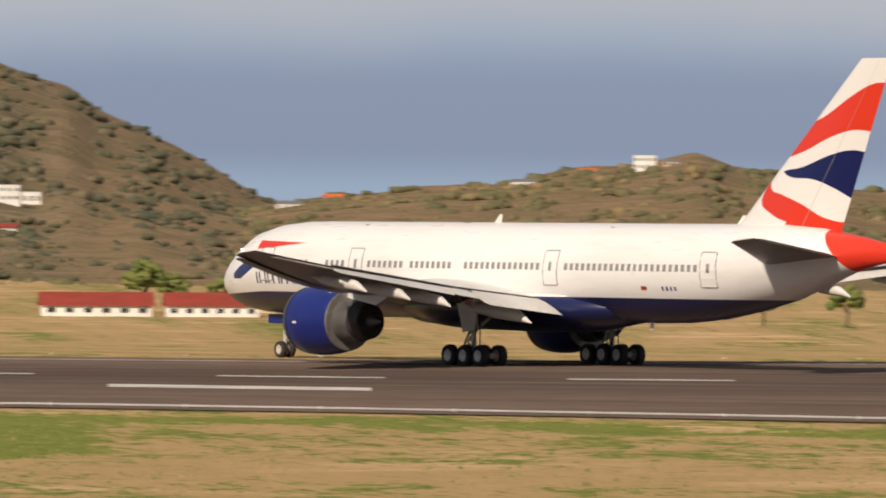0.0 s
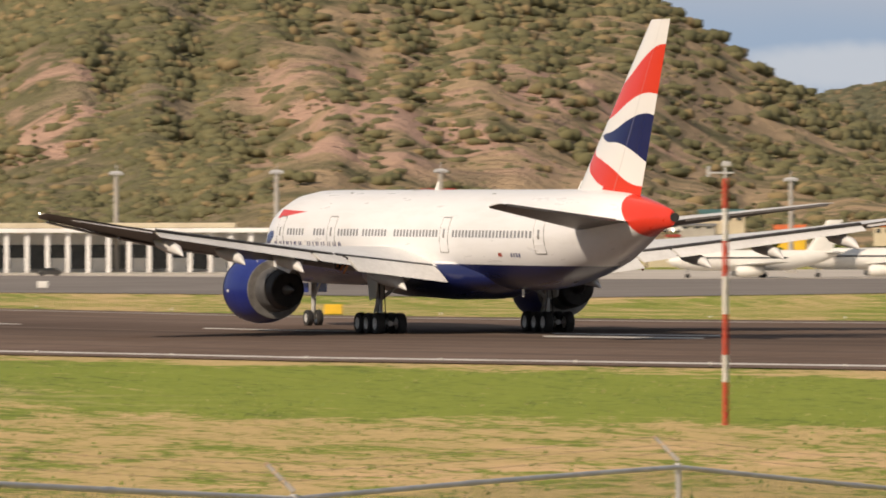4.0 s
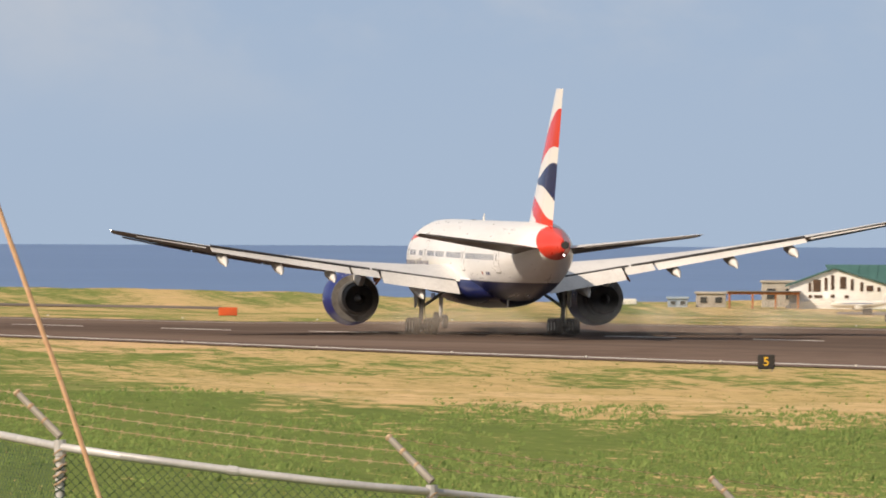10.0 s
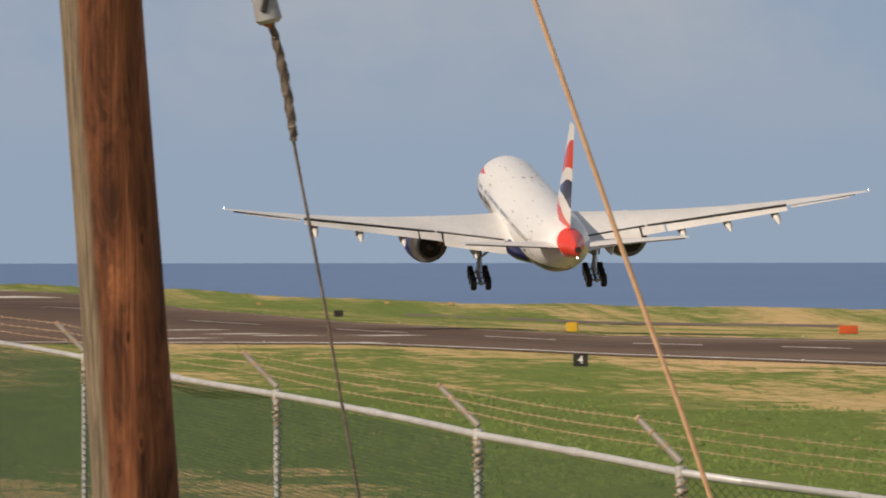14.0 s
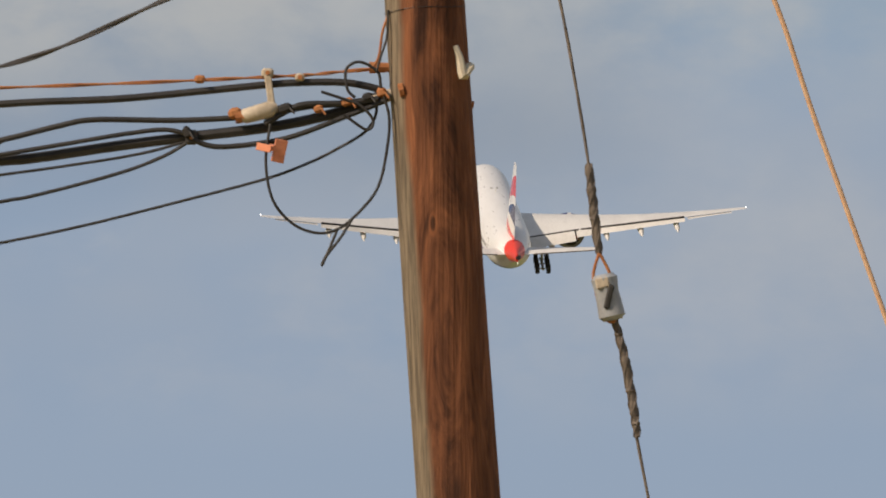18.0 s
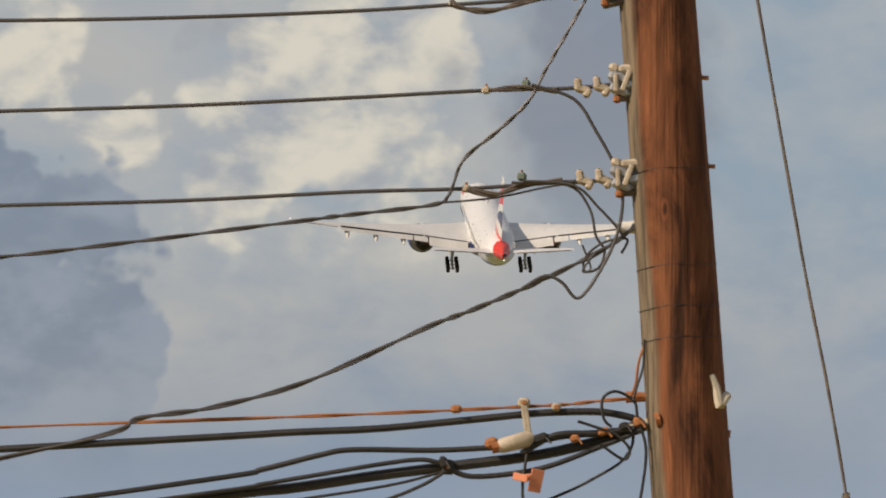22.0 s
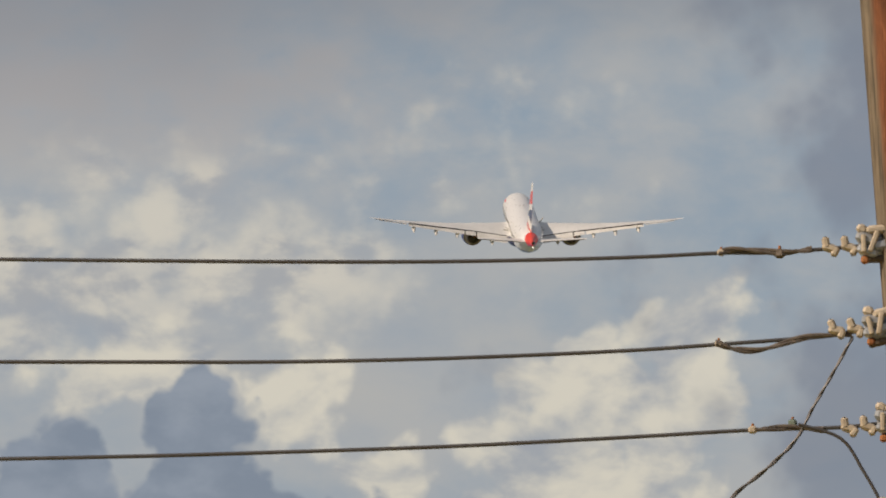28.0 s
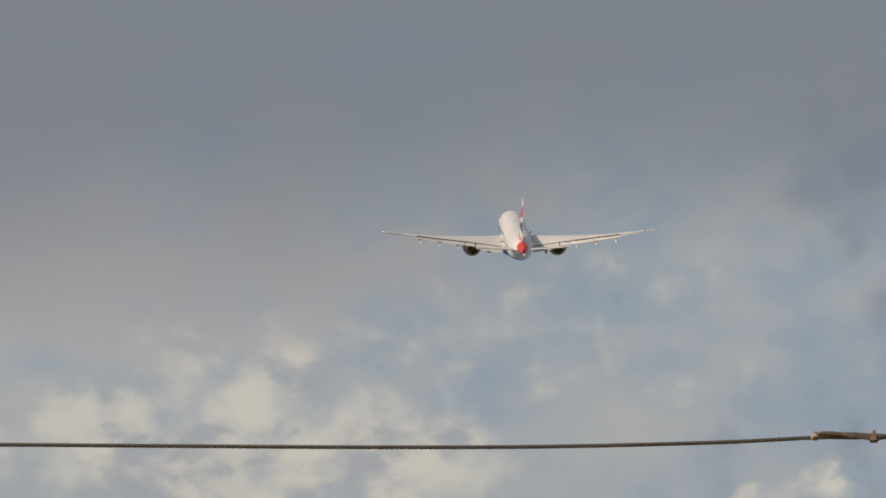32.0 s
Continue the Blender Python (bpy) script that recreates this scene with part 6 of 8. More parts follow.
jet(2.78, 718, 6.0, 10, "small white aircraft with a dark blue belly line", BLUE_TIN, False, True, "parked_propeller_aircraft")
jet(5.75, 765, 5.0, 0, "small white and red light aircraft under the shelter", RED_ROOF, False, True, "parked_propeller_aircraft")


# parked cars on the road behind
def car(az, dist, z, mat, label, turn=0.0):
    t = thing("car", facing(az, dist, z, turn) @ Matrix.Scale(0.62, 4), label, "car", "parked cars")
    g = Geo()
    secs = [(-2.0, 0.55, 0.72), (-1.9, 0.35, 0.95), (-0.9, 0.3, 1.0), (-0.35, 0.3, 1.45), (0.9, 0.3, 1.48), (1.6, 0.3, 1.05), (2.0, 0.4, 0.9), (2.05, 0.55, 0.7)]
    g.loft([[(x, -0.82, lo), (x, 0.82, lo), (x, 0.72, hi), (x, -0.72, hi)] for x, lo, hi in secs])
    part("body", g, mat, t)
    part("side_window", Geo().box((0.2, -0.76, 1.2), (1.7, 0.1, 0.36), 0.04), GLAZING_AND_SHADE, t)
    for x in (-1.25, 1.3):
        for s in (1, -1):
            part("wheel", Geo().tube([(x, s * 0.7, 0.32), (x, s * 0.88, 0.32)], 0.32, 12), RUBBER, t)


for az, dist, z, m, label in ((11.6, 868, 1.6, WHITE, "white car parked by the roadside"), (11.75, 866, 1.5, BLACK, "dark car parked by the roadside"), (12.42, 872, 1.4, DULL_METAL, "grey car parked by the roadside"), (12.95, 880, 4.0, WHITE, "white car parked by the roadside"), (9.6, 822, 0, BLUE_TIN, "blue van parked beside the apron"), (9.3, 820, 0, WHITE, "white van parked beside the apron"), (10.9, 820, 0, BLUE_TIN, "blue van parked beside the apron"), (19.25, 790, 0, BLUE_TIN, "blue truck parked beside the apron"), (6.05, 775, 0, BLACK, "dark car parked by the roadside"), (8.1, 780, 0, BLACK, "dark car parked by the roadside")):
    car(az, dist, z - 0.02, m, label, (az * 53) % 30 - 15)


# trees and bushes behind the apron
WOOD = surf("bark", (0.10, 0.075, 0.05), (0.15, 0.11, 0.08), 3.0, 0.9)


def tree(az, dist, z, h, seed, palm=False):
    rnd = random.Random(seed)
    t = thing("palm_tree" if palm else "tree", facing(az, dist, z), "palm tree with a ragged crown" if palm else "dark green tree with an uneven crown", "tree", "trees behind the airport")
    g = Geo().tube([(0, 0, -0.6), (h * 0.03, 0, h * 0.3), (0, 0, h * 0.6)], [h * 0.045, h * 0.035, h * 0.02], 7)
    for k in range(4):
        a = rnd.uniform(0, 2 * PI)
        g.tube([(0, 0, h * 0.35), (math.cos(a) * h * 0.22, math.sin(a) * h * 0.22, h * 0.65)], [h * 0.02, h * 0.008], 5)
    part("trunk", g, WOOD, t)
    c = Geo()
    if palm:
        for k in range(16):
            a, dr = rnd.uniform(0, 2 * PI), rnd.uniform(-0.5, 0.5)
            pts = [(0, 0, h * 0.6), (math.cos(a) * h * 0.2, math.sin(a) * h * 0.2, h * (0.75 + dr * 0.2)), (math.cos(a) * h * 0.42, math.sin(a) * h * 0.42, h * (0.62 + dr * 0.3))]
            for q in range(2):
                p0, p1 = Vector(pts[q]), Vector(pts[q + 1])
                s = Vector((-math.sin(a), math.cos(a), 0)) * h * 0.05
                c.add([p0 - s, p0 + s, p1 + s * (1 - q), p1 - s * (1 - q), (p0 + p1) / 2 - Vector((0, 0, h * 0.07))], [(0, 1, 2, 3), (0, 4, 3), (1, 4, 2)])
    else:
        for k in range(70):
            a, e, q = rnd.uniform(0, 2 * PI), rnd.uniform(-0.5, 1.4), rnd.uniform(0.45, 1.0)
            c.blob((math.cos(a) * math.cos(e) * h * 0.42 * q, math.sin(a) * math.cos(e) * h * 0.42 * q, h * 0.62 + math.sin(e) * h * 0.34 * q), h * rnd.uniform(0.07, 0.13), rnd, 0.75)
    part("crown", c, TREE_LEAF, t)


TREES = [(22.38, 705, 5.2), (22.58, 712, 4.0), (22.98, 720, 3.4), (20.9, 730, 3.4), (23.55, 726, 3.6), (23.75, 730, 4.2), (24.0, 728, 3.4), (24.25, 732, 4.0), (24.55, 730, 3.2), (25.15, 752, 4.0), (25.85, 755, 3.8), (27.85, 640, 3.8), (27.2, 650, 3.0), (20.2, 820, 2.8), (17.9, 830, 3.2), (12.4, 860, 3.2), (12.75, 850, 3.6), (13.7, 858, 3.8), (14.3, 862, 3.4), (11.1, 862, 3.0), (10.2, 860, 4.2), (9.9, 875, 4.4), (15.5, 862, 2.8), (16.4, 866, 2.6), (7.7, 812, 2.6), (8.3, 815, 2.2)]
for i, (az, dist, h) in enumerate(TREES):
    tree(az, dist, max(0, ground_z(az, dist)), h, i)
for i, (az, el, h, palm) in enumerate(((4.5, -0.12, 7.0, True), (4.35, -0.15, 6.0, False), (4.62, -0.06, 7.5, True), (4.15, -0.2, 6.0, False))):
    p, s = hill_spot(HILLS["hill_west"], az, el)
    tree(az, math.hypot(p.x, p.y), p.z - 0.5, h, 50 + i, palm)
tree(3.55, 800, 0, 7.2, 90)
tree(3.35, 805, 0, 6.0, 91, True)
tree(3.75, 806, 0, 5.8, 92, True)


# ---------------------------------------------------------------- things beside the runway
def box_thing(name, x, y, z, w, h, d, mat, label, category):
    az = math.degrees(math.atan2(x, y))
    k = far_scale(az, math.hypot(x, y))
    p = stretched((x, y, z), k)
    t = thing(name, pose(p.x, p.y, p.z, 0, 0, -az) @ Matrix.Scale(k, 4), label, category)
    part("case", Geo().box((0, 0, h / 2 + 0.05), (w, d, h), 0.05), mat, t)
    part("lid", Geo().box((0, 0, h + 0.06), (w * 0.96, d * 0.9, 0.06), 0.02), mat, t)
    for s in (-1, 1):
        part("foot", Geo().box((s * w * 0.38, 0, -0.25), (0.12, 0.12, 0.7), 0.01), DULL_METAL, t)
    return t


def digit(parent, ch, size, y, mat):
    cu = bpy.data.curves.new("digit", "FONT")
    cu.body, cu.size, cu.align_x, cu.align_y, cu.extrude = ch, size, "CENTER", "CENTER", 0.01
    cu.offset = 0.012 * size
    tmp = new("digit_text", cu)
    dg = bpy.context.evaluated_depsgraph_get()
    me = bpy.data.meshes.new_from_object(tmp.evaluated_get(dg))
    bpy.data.objects.remove(tmp)
    me.materials.clear()
    me.materials.append(mat)
    ob = new("digit", me)
    ob.parent = parent
    ob.matrix_local = pose(0, y, 0.58, 90, 0, 0)
    return ob


def distance_sign(x, y, ch, mat, label):
    az = math.degrees(math.atan2(x, y))
    t = thing("distance_sign", pose(x, y, ground_z(az, math.hypot(x, y)), 0, 0, -az), label, "airfield sign", "distance signs")
    part("board", Geo().box((0, 0, 0.58), (1.0, 0.22, 0.86), 0.04), BLACK, t)
    for s in (-1, 1):
        part("leg", Geo().box((s * 0.34, 0, 0.0), (0.08, 0.08, 0.4), 0.01), DULL_METAL, t)
    digit(t, ch, 0.72, -0.13, mat)


SIGN_WHITE = surf("sign_white", (0.9, 0.9, 0.88), (0.85, 0.85, 0.83), 1.0, 0.5)
distance_sign(15.5, 432.7, "5", YELLOW, "black distance sign with a yellow numeral five")
distance_sign(-36.5, 493.1, "4", SIGN_WHITE, "black distance sign with a white numeral four")
TAN_BOX = surf("faded_orange_paint", (0.52, 0.33, 0.14), (0.42, 0.28, 0.13), 1.0, 0.7)
for x, y, w, h, d, m, nm, label, cat in (
        (12.8, 751.1, 1.7, 0.55, 0.8, WHITE, "equipment_box", "white equipment box in the grass", "box"),
        (33.9, 683.9, 0.9, 0.55, 0.5, BLACK, "equipment_box", "black equipment box in the grass", "box"),
        (47.0, 646.5, 2.1, 0.65, 0.8, BLACK, "equipment_box", "dark equipment box on the verge", "box"),
        (33.6, 637.4, 1.0, 0.65, 0.6, BLACK, "equipment_box", "dark equipment box on the verge", "box"),
        (-84.9, 791.7, 1.0, 0.65, 0.6, BLACK, "equipment_box", "black equipment box beside the runway", "box"),
        (-50.4, 670.5, 1.05, 0.85, 0.3, YELLOW, "taxiway_sign", "bright yellow taxiway sign board", "airfield sign"),
        (-24.7, 658.8, 1.7, 0.7, 0.5, ORANGE, "equipment_box", "red-orange equipment box in the dry grass", "box"),
        (-5.8, 647.6, 0.7, 0.5, 0.4, BLACK, "equipment_box", "black equipment box beside the runway", "box"),
        (-108.0, 913.8, 0.6, 0.3, 0.4, TAN_BOX, "marker_box", "small faded orange marker box", "marker"),
        (-93.2, 927.0, 0.6, 0.3, 0.4, TAN_BOX, "marker_box", "small faded orange marker box", "marker"),
        (-84.4, 919.4, 0.7, 0.4, 0.4, TAN_BOX, "marker_box", "small faded orange marker box", "marker"),
        (95.0, 672.0, 1.0, 0.6, 0.5, WHITE, "equipment_box", "small white box on the grass strip", "box"),
        (92.0, 505.7, 1.3, 0.68, 0.3, YELLOW, "taxiway_sign", "bright yellow taxiway sign board", "airfield sign")):
    az = math.degrees(math.atan2(x, y))
    box_thing(nm, x, y, ground_z(az, math.hypot(x, y)), w, h, d, m, label, cat)

# runway edge lights
LAMP_GLASS = surf("lamp_glass", (0.75, 0.73, 0.68), (0.6, 0.58, 0.52), 3.0, 0.2)
for i in range(40):
    az = -8.8 + i * 1.05
    for fn, off in ((near_edge, -5.0), (far_edge, 3.0)):
        p = polar(az, fn(az) + off, 0.05)
        t = thing("runway_edge_light", pose(p.x, p.y, p.z), "small white raised runway edge light", "light", "runway edge lights")
        part("stem", Geo().tube([(0, 0, 0), (0, 0, 0.1)], 0.02, 8), DULL_METAL, t)
        part("globe", Geo().tube([(0, 0, 0.08), (0, 0, 0.13), (0, 0, 0.2), (0, 0, 0.22)], [0.04, 0.065, 0.06, 0.03], 10), LAMP_GLASS, t)


# striped weather masts
REDWHITE = [surf("mast_red", (0.55, 0.07, 0.03), (0.42, 0.06, 0.03), 1.0, 0.6), surf("mast_white", (0.72, 0.70, 0.66), (0.6, 0.58, 0.54), 1.0, 0.6)]


def lattice(t, h, w, bands):
    """A three-legged lattice tower in alternating colour bands."""
    n = len(bands) - 1
    for k in range(n):
        z0, z1 = bands[k], bands[k + 1]
        g = Geo()
        corners = [(w * math.cos(2 * PI * i / 3 + 0.4), w * math.sin(2 * PI * i / 3 + 0.4)) for i in range(3)]
        for i, (x, y) in enumerate(corners):
            g.tube([(x, y, z0), (x, y, z1)], 0.035, 6)
            x2, y2 = corners[(i + 1) % 3]
            m = max(2, int((z1 - z0) / 0.45))
            for j in range(m):
                a, b = z0 + (z1 - z0) * j / m, z0 + (z1 - z0) * (j + 1) / m
                g.tube([(x, y, a), (x2, y2, b)], 0.02, 4)
                g.tube([(x, y, a), (x2, y2, a)], 0.015, 4)
        part("lattice_section", g, REDWHITE[k % 2], t, ("red" if k % 2 == 0 else "white") + " painted lattice section")


wm = thing("weather_mast", pose(62.6, 263.4, 0, 0, 0, -13.4), "slim red and white banded weather mast in the grass", "mast")
lattice(wm, 9.3, 0.10, [-0.3, 1.6, 2.6, 4.1, 5.5, 6.8, 8.0, 9.1])
part("cross_arm", Geo().tube([(-0.65, 0, 9.3), (0.3, 0, 9.3)], 0.04, 6), GREY_METAL, wm)
part("wind_vane", Geo().box((-0.62, 0, 9.35), (0.12, 0.12, 0.4), 0.02), GREY_METAL, wm)
part("sensor", Geo().box((0.05, 0, 9.62), (0.35, 0.2, 0.2), 0.04), GREY_METAL, wm)
part("top_rod", Geo().tube([(0, 0, 9.0), (0, 0, 9.75)], 0.05, 6), GREY_METAL, wm)
ws = thing("instrument_mast", pose(79.2, 227.7, 0, 0, 0, -19.2), "red and white lattice mast with white instrument boxes", "mast")
lattice(ws, 7.6, 0.20, [-0.3, 2.4, 5.2, 7.6])
part("slanted_panel", Geo().box((-0.45, -0.1, 2.05), (0.75, 0.5, 0.06), 0.02, pose(0, 0, 0, 0, -28, 0)), WHITE, ws, "white slanted solar panel")
part("shelf", Geo().box((0.12, -0.1, 1.62), (1.05, 0.4, 0.08), 0.02), WHITE, ws)
part("instrument_box", Geo().box((-0.28, -0.15, 0.85), (0.42, 0.35, 0.6), 0.05), WHITE, ws, "white instrument box")
part("instrument_box", Geo().box((0.2, -0.25, 1.0), (0.46, 0.3, 0.42), 0.05), WHITE, ws, "white instrument box")
stub = thing("marker_post", pose(73.1, 225.2, 0), "short pale wooden marker post in the grass", "post")
part("post", Geo().box((0, 0, 0.35), (0.2, 0.2, 0.8), 0.03), CREAMWALL, stub)
part("cap", Geo().box((0, 0, 0.78), (0.26, 0.26, 0.06), 0.02), CONCRETE, stub)
gp = Vector((92.9, 289.3, 0.1))
rockt = thing("earth_mound", pose(gp.x, gp.y, 0), "low mound of brown dug earth in the grass", "mound")
rnd = random.Random(4)
EARTH = surf("brown_earth", (0.16, 0.09, 0.05), (0.24, 0.14, 0.08), 2.0, 0.95)
for k in range(14):
    part("clod", Geo().blob((rnd.uniform(-0.7, 0.7), rnd.uniform(-1.5, 1.5), 0.05), rnd.uniform(0.2, 0.45), rnd, 0.35), EARTH, rockt)
crane = thing("red_tower", Matrix.Translation(stretched((180.31, 849.07, 1.66))) @ Matrix.Scale(FAR, 4), "small red steel lattice tower among the village houses", "tower")
for dx in (-0.3, 0.3):
    for dy in (-0.3, 0.3):
        part("leg", Geo().box((dx, dy, 0.6), (0.12, 0.12, 4.6), 0.02), ORANGE, crane)
for k in range(6):
    part("brace", Geo().tube([(-0.3, -0.34, -0.8 + k * 0.6), (0.3, -0.34, -0.2 + k * 0.6)], 0.06, 6), ORANGE, crane)
part("head", Geo().box((0, 0, 3.0), (1.3, 0.7, 0.2), 0.04), ORANGE, crane)

# tufts standing out of the airfield grass
TUFT = leaf_material("grass_tufts", (0.10, 0.165, 0.035), (0.24, 0.26, 0.08))
LUSH = leaf_material("lush_grass_tufts", (0.105, 0.175, 0.048), (0.215, 0.275, 0.085))


def tufts(count, a0, a1, r0, r1, h0, h1, keep, mat, label, seed, fade=99.0, blades=3, slim=0.45):
    """Small upright blades in clumps; they thin out towards the bearing given by fade."""
    rnd = random.Random(seed)
    vs, fs = [], []
    for k in range(count):
        az = rnd.uniform(a0, a1)
        dist = rnd.uniform(r0, r1(az))
        if rnd.random() < sm(fade, fade + 4.5, az + 1.5 * noise.noise((dist * 0.05, az, 8.0))):
            continue
        if noise.noise((az * 1.1, dist * 0.03, 0.4)) + 0.6 * noise.noise((az * 6.0, dist * 0.16, 2.4)) < rnd.uniform(-0.45, keep):
            continue
        if az + 1.2 * noise.noise((dist * 0.04, az * 2.0, 3.0)) < -5.6 and dist + 40 * noise.noise((az * 3.0, dist * 0.05, 6.0)) < 282 and rnd.random() < 0.93:
            continue
        p = polar(az, dist, ground_z(az, dist) - 0.01)
        h = rnd.uniform(h0, h1) * (0.6 + 0.8 * rnd.random() ** 2)
        for q in range(blades):
            a = rnd.uniform(-0.6, 0.6)
            c = p + Vector((rnd.uniform(-1, 1), rnd.uniform(-1, 1), 0)) * h * (0.25 * blades - 0.5)
            w = Vector((math.cos(a), math.sin(a), 0)) * h * slim * rnd.uniform(0.5, 1.2)
            lean = Vector((rnd.uniform(-1, 1), rnd.uniform(-0.2, 1), 0)) * h * 0.5
            n = len(vs)
            vs += [tuple(c - w), tuple(c + w), tuple(c + w * 0.2 + lean + Vector((0, 0, h * rnd.uniform(0.6, 1.1))))]
            fs.append((n, n + 1, n + 2))
    solid("grass_tufts", Geo().add(vs, fs), mat, label, "grass", kind="stuff")


def lush_edge(az):
    """Distance at which the long grass gives way to the worn track."""
    e = curve_at(NEAR_EDGE, az)
    return 1.0 / (1.0 / e + radians(0.36) / EYE) + 9 * noise.noise((az * 1.3, 0.7, 5.0)) + 6 * noise.noise((az * 5.0, 1.7, 5.0))


WEED = leaf_material("coarse_weeds", (0.085, 0.145, 0.042), (0.165, 0.215, 0.07), (0.33, 0.27, 0.12))
STRAW = leaf_material("straw_tufts", (0.30, 0.25, 0.11), (0.42, 0.34, 0.16), (0.15, 0.17, 0.05))
tufts(14000, -13, 28.5, 175, lambda az: near_edge(az) - 12, 0.04, 0.09, 0.5, STRAW, "dry straw tufts standing in the mown strip", 11)
tufts(16000, -13, 28.5, 175, lambda az: near_edge(az) - 14, 0.05, 0.14, 0.45, TUFT, "tufts of rough green grass in the mown strip", 14)
tufts(80000, -13, 8.0, 170, lush_edge, 0.07, 0.20, 0.3, LUSH, "long lush green grass behind the fence", 12, 3.0, 4, 0.26)
tufts(3600, -13, 5.5, 110, lush_edge, 0.10, 0.24, 0.35, WEED, "dark coarse weeds scattered in the long grass", 13, 4.0, 9, 0.28)

# ---------------------------------------------------------------- chain-link fence
POST_AZ = [-12.8, -11.2, -9.6, -8.1, -6.6, -5.03, -3.45, -0.55, 1.92, 4.5, 7.3, 10.0, 13.0, 16.0, 19.0, 22.0, 25.0, 28.0]
LINK = surf("galvanised_wire", (0.026, 0.062, 0.034), (0.016, 0.042, 0.022), 8.0, 0.55, 0.0)
# tan arm steel with the arms' shade mixed into its colour
ARM_STEEL = surf("shade_darkened_arm_steel", (0.36, 0.335, 0.30), (0.26, 0.24, 0.21), 9.0, 0.6, 0.2)
KNOT = surf("rusty_tan_wire", (0.34, 0.22, 0.13), (0.50, 0.38, 0.26), 30.0, 0.8)
BARB = surf("rusty_barbed_wire", (0.42, 0.29, 0.17), (0.55, 0.42, 0.28), 8.0, 0.8, 0.2)
fence = thing("chain_link_fence", pose(0, 0, 0), "grey chain-link fence topped with rusty barbed wire", "fence")


def rail_point(az, dz=0.0, dd=0.0):
    return polar(az, curve_at(FENCE_D, az) + dd, curve_at(RAIL_Z, az) + dz)


def arm_tip(az, k):
    """Point on the slanted arm over the post; k from 0 at the rail to 1 at its tip."""
    p = rail_point(az, 0.06)
    left = Vector((-math.cos(radians(az)), math.sin(radians(az)), 0))
    out = polar(az, 1.0).normalized()
    s = 0.95 if az < 0 else 0.85
    return p + (left * 0.27 + out * 0.12 + Vector((0, 0, 0.27))) * (k * s)


for az in POST_AZ:
    p = rail_point(az)
    post = part("post", Geo().tube([(p.x, p.y, p.z - 2.4), (p.x, p.y, p.z + 0.03)], 0.028, 10), GREY_METAL, fence, "galvanised steel post", True)
    arm = part("arm", Geo().tube([arm_tip(az, 0), arm_tip(az, 0.5), arm_tip(az, 1)], [0.024, 0.021, 0.019], 8), ARM_STEEL, post, "slanted barbed wire arm", True)
    for k in (0.35, 0.66, 0.97):
        d = (arm_tip(az, 1) - arm_tip(az, 0)).normalized()
        c = arm_tip(az, k)
        part("tie_ring", Geo().tube([c - d * 0.012, c, c + d * 0.012], [0.020, 0.0255, 0.020], 8), KNOT, arm, "tan wire tie")
    if az < 8:
        for turn, ph in ((1.0, 0.0), (-1.0, 0.0), (1.0, PI), (-1.0, PI)):
            wrap = [(p.x + 0.031 * math.cos(turn * k * 0.6 + ph), p.y + 0.031 * math.sin(turn * k * 0.6 + ph), p.z - 0.1 - k * 0.011) for k in range(170)]
            part("tie_wire", Geo().tube(wrap, 0.0038, 4), LINK, post, "dark mesh lacing round the post")
        rnd_ = random.Random(int(az * 100) + 4000)
        knot = Geo()
        for k in range(5):
            z_ = p.z - 0.02 - 0.045 * k
            knot.tube([(p.x + (0.033 + rnd_.uniform(0, 0.006)) * math.cos(a_), p.y + 0.035 * math.sin(a_), z_ + rnd_.uniform(-0.008, 0.008) + 0.02 * math.cos(a_)) for a_ in [2 * PI * q / 10 for q in range(11)]], 0.006, 4)
        part("wire_knot", knot, KNOT, post, "rusty tan wire knotted round the post head")
    part("clamp", Geo().tube([(p.x, p.y, p.z - 0.05), (p.x, p.y, p.z + 0.04)], 0.035, 10), GREY_METAL, post)
